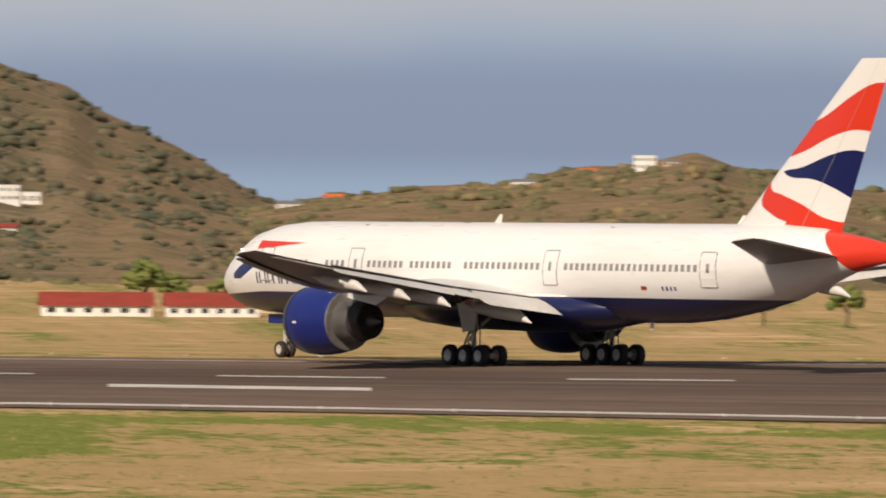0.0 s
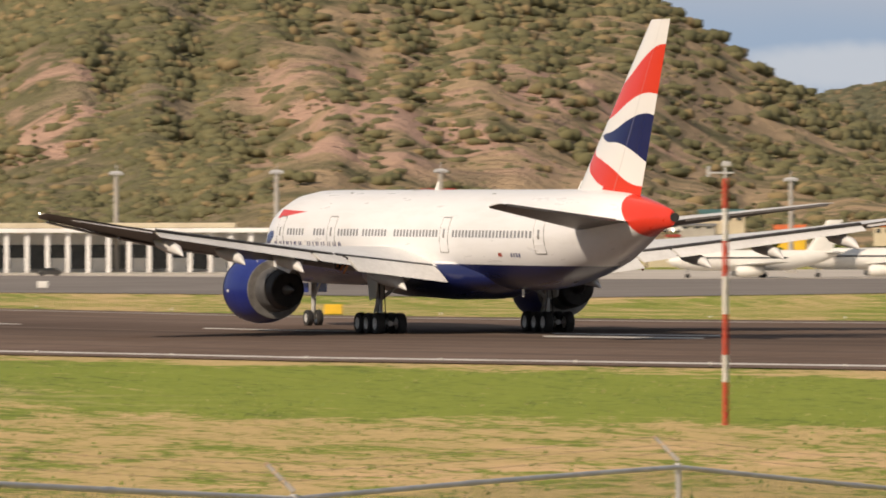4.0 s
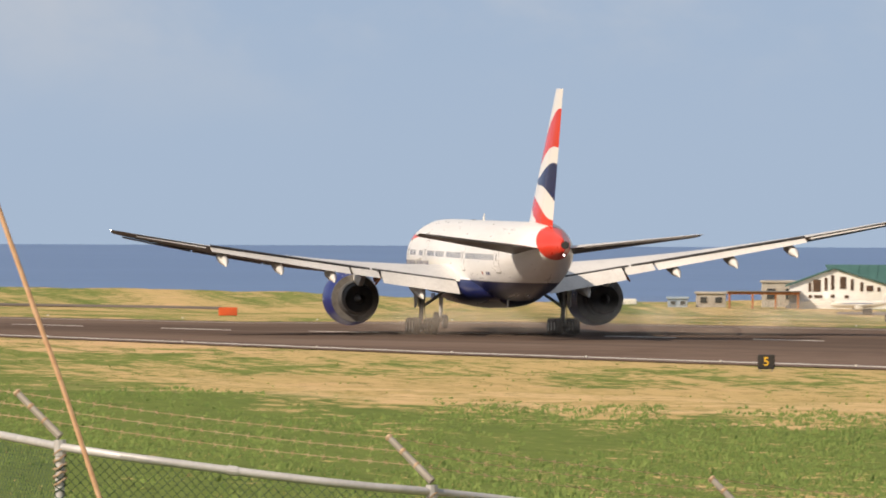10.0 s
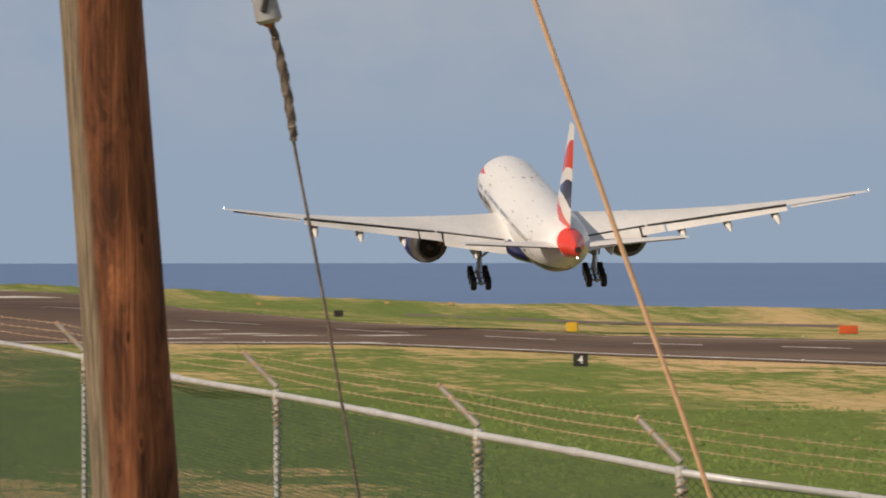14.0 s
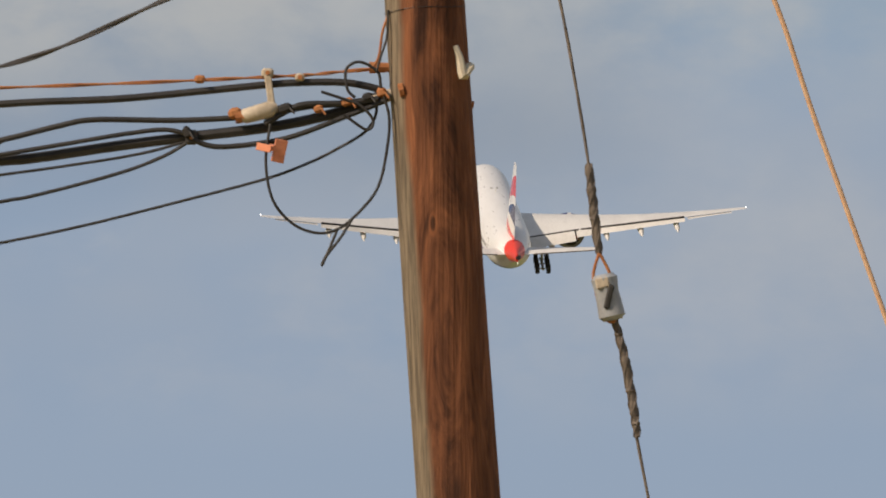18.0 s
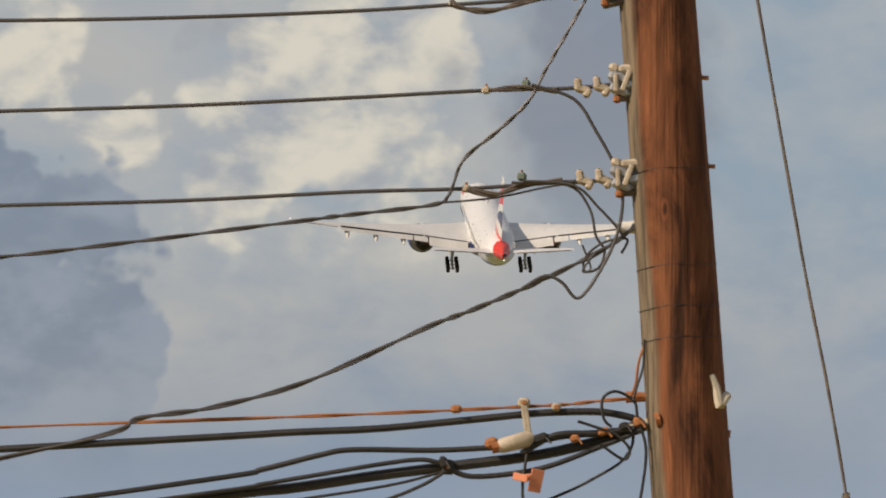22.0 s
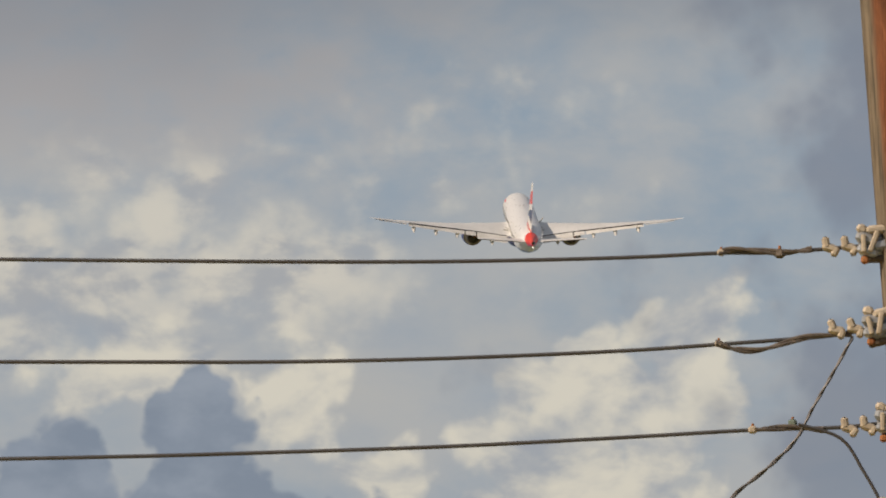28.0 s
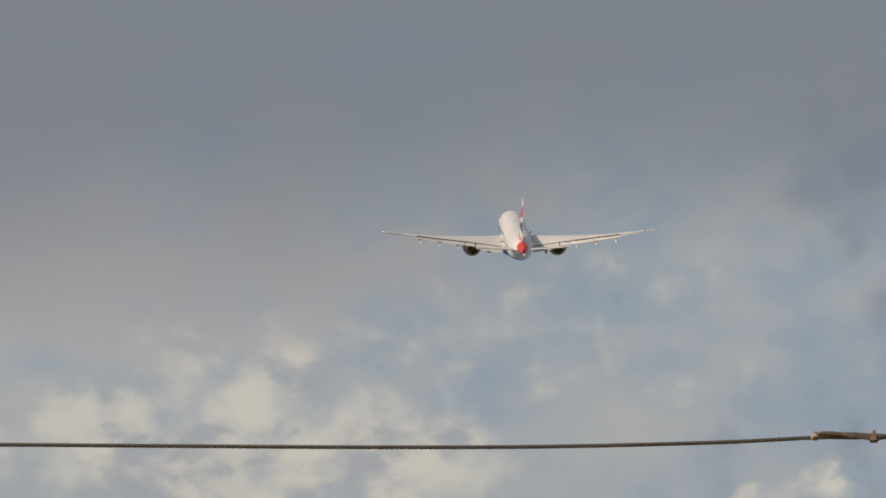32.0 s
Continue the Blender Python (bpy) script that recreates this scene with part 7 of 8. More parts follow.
for i in range(len(POST_AZ) - 1):
    a0, a1 = POST_AZ[i], POST_AZ[i + 1]
    steps = [a0 + (a1 - a0) * k / 6 for k in range(7)]
    part("top_rail", Geo().tube([rail_point(a) for a in steps], 0.0245, 10), GREY_METAL, fence, "pale tubular top rail", True)
    mid = a0 + (a1 - a0) * 0.45
    sleeve, nxt = rail_point(mid), rail_point(mid + 0.08)
    part("rail_sleeve", Geo().tube([sleeve, nxt], 0.029, 10), GREY_METAL, fence)
    for k in (0.35, 0.66, 0.97):
        g = Geo()
        m = 24
        pts = [arm_tip(a0, k).lerp(arm_tip(a1, k), j / m) - Vector((0, 0, 0.018 * math.sin(PI * j / m))) for j in range(m + 1)]
        g.tube(pts, 0.0024, 4)
        for j in range(1, m):
            g.tube([pts[j] + Vector((0.008, 0, 0.017)), pts[j] - Vector((0.008, 0, 0.017))], 0.002, 3)
            g.tube([pts[j] + Vector((-0.012, 0, 0.012)), pts[j] - Vector((-0.012, 0, 0.012))], 0.002, 3)
        part("barbed_wire", g, BARB, fence, "rusty strand of barbed wire")
    # woven mesh as crossing slanted wires
    p0, p1 = rail_point(a0, -0.03), rail_point(a1, -0.03)
    length = (p1 - p0).length
    hgt, pitch = 2.0, 0.056 if a0 < 3 else 0.09
    n = int((length + hgt) / pitch)
    g = Geo()
    along = (p1 - p0) / length
    for s in (0, 1):
        for k in range(n):
            x0 = k * pitch - (hgt if s == 0 else 0)
            x1 = x0 + (hgt if s == 0 else -hgt)
            z0, z1 = -hgt, 0.0
            lo, hi = (x0, x1)
            t0, t1 = 0.0, 1.0
            d = hi - lo
            for lim, sign in ((0.0, 1), (length, -1)):
                a, b = sign * (lo - lim), sign * (hi - lim)
                if a < 0 and b < 0:
                    t0, t1 = 1, 0
                elif a < 0:
                    t0 = max(t0, a / (a - b))
                elif b < 0:
                    t1 = min(t1, a / (a - b))
            if t1 <= t0:
                continue
            qa = p0 + along * (lo + d * t0) + Vector((0, 0, z0 + (z1 - z0) * t0))
            qb = p0 + along * (lo + d * t1) + Vector((0, 0, z0 + (z1 - z0) * t1))
            g.tube([qa, qb], 0.0021 if a0 > -5.5 else 0.0018, 3, caps=False)
    part("mesh_panel", g, LINK, fence, "woven green-coated wire mesh panel")

# ---------------------------------------------------------------- wooden pole with its cables
POLE_AZ, POLE_D = -10.0, 27.0
_out = polar(POLE_AZ, 1.0)
_right = Vector((_out.y, -_out.x, 0))


def spot(u, z, d=0.0):
    """Point beside the pole: metres to the right of its bearing, height, and depth."""
    k = 1 + d / POLE_D
    return _out * (POLE_D + d) + _right * (u * k) + Vector((0, 0, EYE + (z - EYE) * k))


def pole_material():
    m, t, b = material("weathered_pole_wood", 0.8, 0, 0.25)
    v = coords(t, "Object")
    mp = t.nodes.new("ShaderNodeMapping")
    mp.inputs["Scale"].default_value = (11.0, 11.0, 0.42)
    t.links.new(v, mp.inputs["Vector"])
    grain, streak = noise_at(t, mp.outputs[0], 1.0, 6, 0.6, 0.5), noise_at(t, mp.outputs[0], 4.5, 4, 0.7)
    blot = noise_at(t, v, 1.6, 4, 0.6)
    fibre = noise_at(t, coords(t, "Object", (60, 60, 1.6)), 1.0, 3, 0.6)
    x, y, z = xyz(t, v)
    patchy = noise_at(t, coords(t, "Object", (8, 8, 1.5)), 1.0, 7, 0.7, 1.2)
    col = mixc(t, (0.075, 0.028, 0.013), (0.225, 0.088, 0.040), (grain * 0.3 + patchy * 0.7).step(0.38, 0.62))
    col = mixc(t, col, (0.38, 0.150, 0.066), (streak * 0.35 + patchy * 0.65).step(0.54, 0.66) * 0.6)
    col = mixc(t, col, (0.030, 0.012, 0.007), (grain * 0.3 + patchy * 0.7).step(0.46, 0.36) * 0.8)
    col = mixc(t, col, (0.045, 0.018, 0.010), fibre.step(0.58, 0.74) * 0.25)
    knot = t.nodes.new("ShaderNodeTexVoronoi")
    knot.inputs["Scale"].default_value = 1.0
    t.links.new(coords(t, "Object", (7, 7, 2.4)), knot.inputs["Vector"])
    kd = Sx(t, knot.outputs["Distance"])
    col = mixc(t, col, (0.022, 0.010, 0.006), kd.step(0.085, 0.04) * 0.75)
    col = mixc(t, col, (0.30, 0.11, 0.045), kd.step(0.13, 0.09) * kd.step(0.06, 0.09) * 0.4)
    # bleached grey strip down the weather side
    side = (x * -1.0 + z * SLOPE + (blot - 0.5) * 0.05 + (streak - 0.5) * 0.03).step(0.085, 0.115)
    col = mixc(t, col, mixc(t, (0.23, 0.185, 0.13), (0.10, 0.080, 0.058), (streak * 0.6 + fibre * 0.4).step(0.4, 0.62)), side)
    t.links.new(col, b.inputs["Base Color"])
    bump(t, b, grain * 0.4 + streak * 0.3 + fibre * 0.5, 0.9, 0.02)
    return m


BLACK_CABLE = surf("black_cable_sheath", (0.012, 0.012, 0.013), (0.034, 0.032, 0.031), 6.0, 0.55)
GREY_WIRE = surf("weathered_conductor", (0.085, 0.080, 0.080), (0.105, 0.100, 0.100), 2.0, 0.5, 0.4)
ROPE = surf("tan_wrapped_guy", (0.54, 0.325, 0.19), (0.64, 0.43, 0.275), 24.0, 0.8)
TAN_GRIP = surf("tan_guy_grip", (0.24, 0.15, 0.085), (0.60, 0.42, 0.26), 30.0, 0.8, stretch=(1, 1, 2.5), relief=0.003)
GUY_GREY = surf("twisted_guy_strand", (0.085, 0.070, 0.060), (0.20, 0.165, 0.135), 20.0, 0.6, 0.3, relief=0.004)
PORCELAIN = surf("dusty_porcelain", (0.58, 0.50, 0.39), (0.38, 0.32, 0.24), 22.0, 0.5)
GREY_CERAMIC = surf("grey_ceramic", (0.36, 0.38, 0.40), (0.24, 0.25, 0.27), 10.0, 0.35)
VERDIGRIS = surf("verdigris_clamp", (0.10, 0.16, 0.13), (0.17, 0.20, 0.16), 9.0, 0.7)
STEEL_TIE = surf("pale_tie_metal", (0.46, 0.49, 0.53), (0.30, 0.32, 0.35), 10.0, 0.35, 0.3)
SOOTY = surf("dark_clevis_iron", (0.09, 0.07, 0.05), (0.16, 0.12, 0.09), 9.0, 0.7, 0.3)
CLOTH = surf("dirty_white_cloth", (0.66, 0.60, 0.48), (0.5, 0.44, 0.34), 10.0, 0.9)
RIBBON = surf("faded_orange_ribbon", (0.75, 0.30, 0.17), (0.62, 0.22, 0.12), 8.0, 0.8)

U0, Z0 = 1.053, 8.400
U1, Z1 = 0.750, 12.941
U0, U1 = U0 + 0.018, U1 + 0.010
SLOPE = (U1 - U0) / (Z1 - Z0)
POLE_WOOD = pole_material()
pole_u = lambda z: U0 + (z - Z0) * SLOPE
FOOT, TOP = 6.4, 16.2
upole = thing("utility_pole", Matrix.Translation(spot(pole_u(FOOT), FOOT)) @ pose(0, 0, 0, 0, 0, -POLE_AZ), "leaning reddish brown wooden utility pole", "utility pole")
lean = math.degrees(math.atan(SLOPE))
g = Geo()
rings = []
rnd = random.Random(3)
ph = [rnd.uniform(-1, 1) for _ in range(24)]
for k in range(41):
    z = FOOT - 0.4 + (TOP - FOOT + 0.4) * k / 40
    r = 0.165 - (z - 7.0) * 0.0042
    rings.append([((z - FOOT) * SLOPE + r * (1 + 0.02 * ph[i] * math.sin(k * 0.5 + i)) * math.cos(2 * PI * i / 24), r * (1 + 0.02 * ph[i]) * math.sin(2 * PI * i / 24), z - FOOT) for i in range(24)])
g.loft(rings)
shaft = part("shaft", g, POLE_WOOD, upole, "reddish brown weathered wooden shaft", True)


def ploc(u, z, d=0.0):
    """The same places in the pole's own space."""
    return Vector((u - pole_u(FOOT), d, z - FOOT))


def smooth_path(pts, n=5):
    pts = [Vector(p) for p in pts]
    out = []
    for i in range(len(pts) - 1):
        p0, p1, p2, p3 = pts[max(i - 1, 0)], pts[i], pts[i + 1], pts[min(i + 2, len(pts) - 1)]
        for k in range(n):
            t = k / n
            out.append(0.5 * ((2 * p1) + (p2 - p0) * t + (2 * p0 - 5 * p1 + 4 * p2 - p3) * t * t + (3 * p1 - p0 - 3 * p2 + p3) * t ** 3))
    return out + [pts[-1]]


# insulator clusters with preformed grips on each line wire
INS = [(0.609, 12.719), (0.630, 12.414), (0.674, 12.057), (0.681, 11.706)]
for k, (u, z) in enumerate(INS):
    rnd = random.Random(20 + k)
    tilt = rnd.uniform(-8, 8)
    turn = lambda a, b=0.0: pose(0, 0, 0, b, a + tilt, 0)
    ins = part("insulator", Geo().tube([ploc(u + 0.005, z, dy) for dy in (-0.06, -0.05, -0.03, 0.03, 0.05, 0.06)], [0.04, 0.055, 0.036, 0.036, 0.055, 0.04], 14), GREY_CERAMIC, upole, "grey ceramic spool insulator", True)
    part("saddle", Geo().box(ploc(u - 0.02, z + 0.016, -0.055), (0.080, 0.05, 0.042), 0.016, turn(12)), GREY_CERAMIC, ins, "", True)
    part("saddle", Geo().box(ploc(u + 0.03, z - 0.006, -0.055), (0.07, 0.05, 0.05), 0.018, turn(-16)), STEEL_TIE, ins, "", True)
    part("saddle", Geo().box(ploc(u - 0.015, z - 0.03, -0.055), (0.08, 0.045, 0.034), 0.013, turn(10)), STEEL_TIE, ins, "", True)
    part("strap", Geo().box(ploc(u + 0.008, z + 0.004, -0.082), (0.020, 0.016, 0.085), 0.008, turn(14)), PORCELAIN, ins, "", True)
    part("strap", Geo().box(ploc(u - 0.03, z - 0.004, -0.082), (0.018, 0.016, 0.070), 0.008, turn(-8)), PORCELAIN, ins, "", True)
    part("cap", Geo().box(ploc(u + 0.03, z + 0.05, -0.045), (0.10, 0.07, 0.032), 0.013, turn(-10)), PORCELAIN, ins, "", True)
    part("cap_nut", Geo().box(ploc(u - 0.035, z + 0.052, -0.05), (0.042, 0.045, 0.036), 0.013, turn(24)), PORCELAIN, ins, "", True)
    part("clevis", Geo().box(ploc(u + 0.03, z - 0.056, -0.03), (0.13, 0.06, 0.022), 0.006, turn(-8)), SOOTY, ins)
    part("clevis_nut", Geo().box(ploc(u - 0.025, z - 0.062, -0.05), (0.03, 0.03, 0.03), 0.008), RUST, ins, "", True)
    part("bracket", Geo().tube([ploc(u, z - 0.01), ploc(pole_u(z) - 0.02, z - 0.03)], 0.022, 8), RUST, ins, "rusty bracket")
    for q, dx in enumerate((0.082, 0.152)):
        zz = z - 0.008 - dx * 0.06 + rnd.uniform(-0.006, 0.006)
        kb = part("knob", Geo().box(ploc(u - dx, zz, -0.02), (0.062, 0.04, 0.032), 0.012, turn(12)), PORCELAIN, ins, "cream porcelain knob", True)
        part("knob_wing", Geo().box(ploc(u - dx - 0.016, zz + 0.02, -0.025), (0.028, 0.034, 0.046), 0.010, turn(-18)), PORCELAIN, ins, "", True)
        part("knob_wing", Geo().box(ploc(u - dx + 0.018, zz - 0.014, -0.025), (0.026, 0.034, 0.04), 0.010, turn(22)), PORCELAIN, ins, "", True)
for k, (u, z) in enumerate(((0.895, 12.767), (0.927, 12.421), (0.954, 12.079), (0.977, 11.750))):
    b = part("through_bolt", Geo().tube([ploc(u - 0.08, z), ploc(u + 0.035, z)], 0.008, 8), RUST, upole, "rusty through bolt")
    part("nut", Geo().tube([ploc(u - 0.012, z), ploc(u + 0.012, z)], 0.013, 6), RUST, b)
part("clevis", Geo().tube([ploc(0.645, 11.525), ploc(0.759, 11.524)], [0.02, 0.028], 10), WHITE, upole, "white plastic cable clevis", True)
part("cable_bracket", Geo().tube([ploc(0.680, 10.897), ploc(0.795, 10.898)], [0.022, 0.014], 8), RUST, upole, "rusty strand bracket")
part("cable_bolt", Geo().tube([ploc(0.680, 10.781), ploc(0.742, 10.793), ploc(0.826, 10.810)], [0.018, 0.024, 0.016], 8), PORCELAIN, upole, "cream and rust cable bolt")
part("washer", Geo().tube([ploc(0.786, 10.806, -0.10), ploc(0.803, 10.810, -0.10)], 0.026, 8), RUST, upole, "rusty square washer")
for z in (11.225, 11.110, 11.731, 11.376):
    r = 0.167 - (z - 7.0) * 0.0042
    part("wire_band", Geo().tube([ploc(pole_u(z) + r * math.cos(2 * PI * i / 20), z + 0.004 * math.sin(i) + 0.012 * math.cos(2 * PI * i / 20), r * math.sin(2 * PI * i / 20)) for i in range(21)], 0.0013, 5), BLACK_CABLE, upole, "thin wire band")
tie = part("cloth_tie", Geo().tube(smooth_path([ploc(0.986, 10.969, -0.10), ploc(1.007, 10.923, -0.10), ploc(1.020, 10.860, -0.11), ploc(1.040, 10.885, -0.09), ploc(1.049, 10.898, -0.07)], 3), 0.018, 8), CLOTH, upole, "dirty white cloth tied to the pole", True)
part("bolt_end", Geo().tube([ploc(1.034, 10.764), ploc(1.065, 10.760)], 0.014, 8), RUST, upole)


def cable(name, pts, r, mat, label, d=0.0, n=6, twist=False, sides=8, group="cables on the pole"):
    path = smooth_path([spot(u, z, d) for u, z in pts], n)
    g = Geo()
    if twist:
        for ph0 in (0.0, PI):
            off = []
            for i, p in enumerate(path):
                a = i * 0.42 + ph0
                off.append(p + Vector((0, 0, 1)) * (r * 0.7 * math.cos(a)) + _out * (r * 0.7 * math.sin(a)))
            g.tube(off, r * 0.75, 6)
    else:
        g.tube(path, r, sides)
    return solid(name, g, mat, label, "cable", group, smooth=True)


LINE = "thin grey overhead conductor strung from the pole"
cable("overhead_wire", [(0.609, 12.719), (0.264, 12.693), (0.054, 12.692), (-0.322, 12.676), (-0.951, 12.665), (-1.580, 12.667), (-2.209, 12.675), (-3.681, 12.696)], 0.0075, GREY_WIRE, LINE)
cable("overhead_wire", [(0.586, 12.403), (0.430, 12.379), (0.053, 12.352), (-0.323, 12.328), (-0.950, 12.304), (-1.578, 12.293), (-2.207, 12.295), (-3.676, 12.303)], 0.0075, GREY_WIRE, LINE)
cable("overhead_wire", [(0.658, 12.057), (0.470, 12.040), (0.178, 12.033), (-0.323, 12.006), (-0.950, 11.976), (-1.577, 11.957), (-2.205, 11.942), (-3.672, 11.920)], 0.0075, GREY_WIRE, LINE)
cable("overhead_wire", [(0.677, 11.700), (0.448, 11.692), (0.093, 11.668), (-0.324, 11.656), (-0.949, 11.624), (-1.576, 11.607), (-2.203, 11.589), (-3.668, 11.554)], 0.0075, GREY_WIRE, LINE)
# grips twisted round the wire ends
for pts in ([(0.389, 12.705), (0.285, 12.693), (0.117, 12.706), (0.044, 12.692)], [(0.534, 12.389), (0.367, 12.377), (0.200, 12.331), (0.095, 12.335), (0.033, 12.359)], [(0.428, 12.032), (0.303, 12.041), (0.178, 12.033)], [(0.448, 11.697), (0.302, 11.680), (0.198, 11.647), (0.093, 11.666)]):
    cable("wire_grip", pts, 0.009, GUY_GREY, "twisted wire grip on an overhead conductor", -0.012, 6, True)
for (u, z), m, s in (((0.270, 12.689), GUY_GREY, 0.022), ((0.054, 12.694), PORCELAIN, 0.016), ((0.043, 12.354), PORCELAIN, 0.016), ((0.167, 12.033), PORCELAIN, 0.018), ((0.314, 12.057), VERDIGRIS, 0.018), ((0.093, 11.668), PORCELAIN, 0.018), ((0.298, 11.712), VERDIGRIS, 0.019)):
    p = spot(u, z, -0.005)
    c = thing("wire_clamp", pose(p.x, p.y, p.z), "small clamp gripping the overhead wire", "clamp", "wire clamps")
    part("body", Geo().box((0, 0, 0), (s * 1.8, s * 1.4, s * 1.6), s * 0.4), m, c)
    part("screw", Geo().tube([(0, 0, s * 0.5), (0, 0, s * 1.3)], s * 0.3, 6), RUST, c)

cable("service_cable", [(0.538, 12.376), (0.460, 12.236), (0.387, 12.110), (0.324, 11.994), (0.219, 11.890), (0.083, 11.775), (0.031, 11.649), (-0.032, 11.608), (-0.324, 11.573), (-0.491, 11.552), (-0.949, 11.494), (-1.367, 11.443), (-1.784, 11.396), (-2.201, 11.340), (-3.663, 11.144)], 0.0066, GREY_WIRE, "twisted grey service cable sagging from the pole", -0.02, 14, True)
cable("service_cable", [(0.718, 11.529), (0.603, 11.445), (0.405, 11.345), (0.259, 11.279), (0.092, 11.210), (-0.054, 11.154), (-0.489, 10.957), (-0.843, 10.859), (-1.113, 10.818), (-1.362, 10.728), (-3.020, 10.386)], 0.0078, GREY_WIRE, "dark service cable sagging away from the pole", -0.03, 12, True)
cable("drop_wire", [(0.334, 12.053), (0.491, 12.000), (0.574, 11.878), (0.640, 11.753), (0.670, 11.637), (0.647, 11.491), (0.575, 11.345), (0.504, 11.262), (0.446, 11.320), (0.384, 11.345), (0.300, 11.300)], 0.0062, GREY_WIRE, "dark looping drop wire", -0.05)
cable("drop_wire", [(0.302, 11.697), (0.489, 11.680), (0.583, 11.596), (0.645, 11.529), (0.672, 11.491)], 0.005, GREY_WIRE, "thin grey looping drop wire", -0.04)
cable("drop_wire", [(0.260, 11.691), (0.469, 11.680), (0.547, 11.596), (0.572, 11.491), (0.603, 11.439), (0.582, 11.376), (0.530, 11.362), (0.534, 11.418), (0.603, 11.470), (0.686, 11.481), (0.665, 11.428)], 0.005, GREY_WIRE, "thin grey looping drop wire", -0.03)
cable("drop_wire", [(-0.032, 11.614), (0.197, 11.634), (0.427, 11.680), (0.614, 11.696)], 0.004, GREY_WIRE, "thin grey drop wire", 0.02)

cable("messenger_strand", [(0.774, 10.898), (0.586, 10.883), (0.461, 10.870), (0.305, 10.862), (0.045, 10.849), (-0.349, 10.832), (-0.868, 10.813), (-2.525, 10.754)], 0.0052, RUST, "rusty orange steel messenger strand", 0, 10, True)
BK = "black communication cable bundled under the strand"
cable("communication_cable", [(0.732, 10.810), (0.670, 10.829), (0.566, 10.843), (0.378, 10.839), (0.212, 10.824), (0.045, 10.807), (-0.245, 10.780), (-0.557, 10.767), (-0.868, 10.748), (-2.525, 10.654)], 0.0135, BLACK_CABLE, BK, -0.02)
cable("communication_cable", [(0.732, 10.789), (0.628, 10.766), (0.461, 10.753), (0.295, 10.722), (0.170, 10.710), (-0.038, 10.701), (-0.328, 10.703), (-0.453, 10.682), (-0.661, 10.630), (-0.868, 10.592), (-2.523, 10.359)], 0.0105, BLACK_CABLE, BK, -0.03)
cable("communication_cable", [(0.742, 10.785), (0.680, 10.766), (0.482, 10.710), (0.295, 10.674), (0.025, 10.641), (-0.245, 10.607), (-0.557, 10.561), (-0.868, 10.526), (-2.523, 10.297)], 0.0195, BLACK_CABLE, "thick black communication cable under the strand", -0.01)
cable("communication_cable", [(0.046, 10.634), (-0.058, 10.666), (-0.204, 10.653), (-0.453, 10.611), (-0.660, 10.576), (-0.868, 10.542), (-2.523, 10.318)], 0.0085, BLACK_CABLE, BK, -0.04)
cable("communication_cable", [(0.025, 10.634), (0.108, 10.605), (0.253, 10.614), (0.399, 10.643), (0.586, 10.714), (0.701, 10.760), (0.749, 10.785)], 0.010, BLACK_CABLE, BK, -0.045)
cable("communication_cable", [(0.295, 10.689), (0.420, 10.756), (0.565, 10.764), (0.711, 10.781)], 0.012, BLACK_CABLE, BK, -0.05)
cable("drop_wire", [(0.014, 10.626), (-0.162, 10.578), (-0.453, 10.530), (-0.868, 10.472), (-2.523, 10.235)], 0.0055, BLACK_CABLE, "thin black sagging drop wire", -0.02)
cable("drop_wire", [(0.014, 10.622), (-0.079, 10.568), (-0.245, 10.505), (-0.557, 10.422), (-0.868, 10.355), (-2.521, 9.945)], 0.0068, BLACK_CABLE, "thin black sagging drop wire", -0.03)
cable("drop_wire", [(0.707, 10.772), (0.701, 10.714), (0.659, 10.656), (0.565, 10.599), (0.461, 10.547), (0.295, 10.485), (-0.037, 10.397), (-0.349, 10.318), (-0.619, 10.260), (-0.867, 10.218), (-2.521, 9.945)], 0.0055, BLACK_CABLE, "thin black sagging drop wire", 0.02)
cable("drop_wire", [(0.316, 10.689), (0.299, 10.547), (0.326, 10.406), (0.403, 10.318), (0.492, 10.287), (0.565, 10.302), (0.638, 10.360), (0.711, 10.454), (0.744, 10.589), (0.753, 10.714), (0.724, 10.818), (0.711, 10.881), (0.645, 10.918), (0.595, 10.891), (0.599, 10.818), (0.628, 10.787)], 0.0055, BLACK_CABLE, "coiled black wire looped below the cables", -0.06)
cable("drop_wire", [(0.565, 10.306), (0.540, 10.245), (0.507, 10.169), (0.519, 10.198), (0.576, 10.273), (0.619, 10.343)], 0.0055, BLACK_CABLE, "tail of the coiled black wire", -0.06)
cable("drop_wire", [(0.753, 11.100), (0.728, 11.027), (0.716, 10.943), (0.695, 10.897)], 0.005, RUST, "rusty bonding wire down the pole", -0.05)
cable("drop_wire", [(0.749, 11.110), (0.745, 11.016), (0.724, 10.943), (0.707, 10.885)], 0.0045, BLACK_CABLE, "thin black wire down the pole", -0.07)
cable("drop_wire", [(0.503, 10.808), (0.586, 10.781), (0.649, 10.756), (0.694, 10.702), (0.669, 10.668), (0.586, 10.724)], 0.0055, BLACK_CABLE, "stray black end of cable", -0.07)
cable("drop_wire", [(0.521, 11.458), (0.552, 11.374), (0.521, 11.364), (0.573, 11.437)], 0.004, GREY_WIRE, "thin grey curl of wire", -0.06)
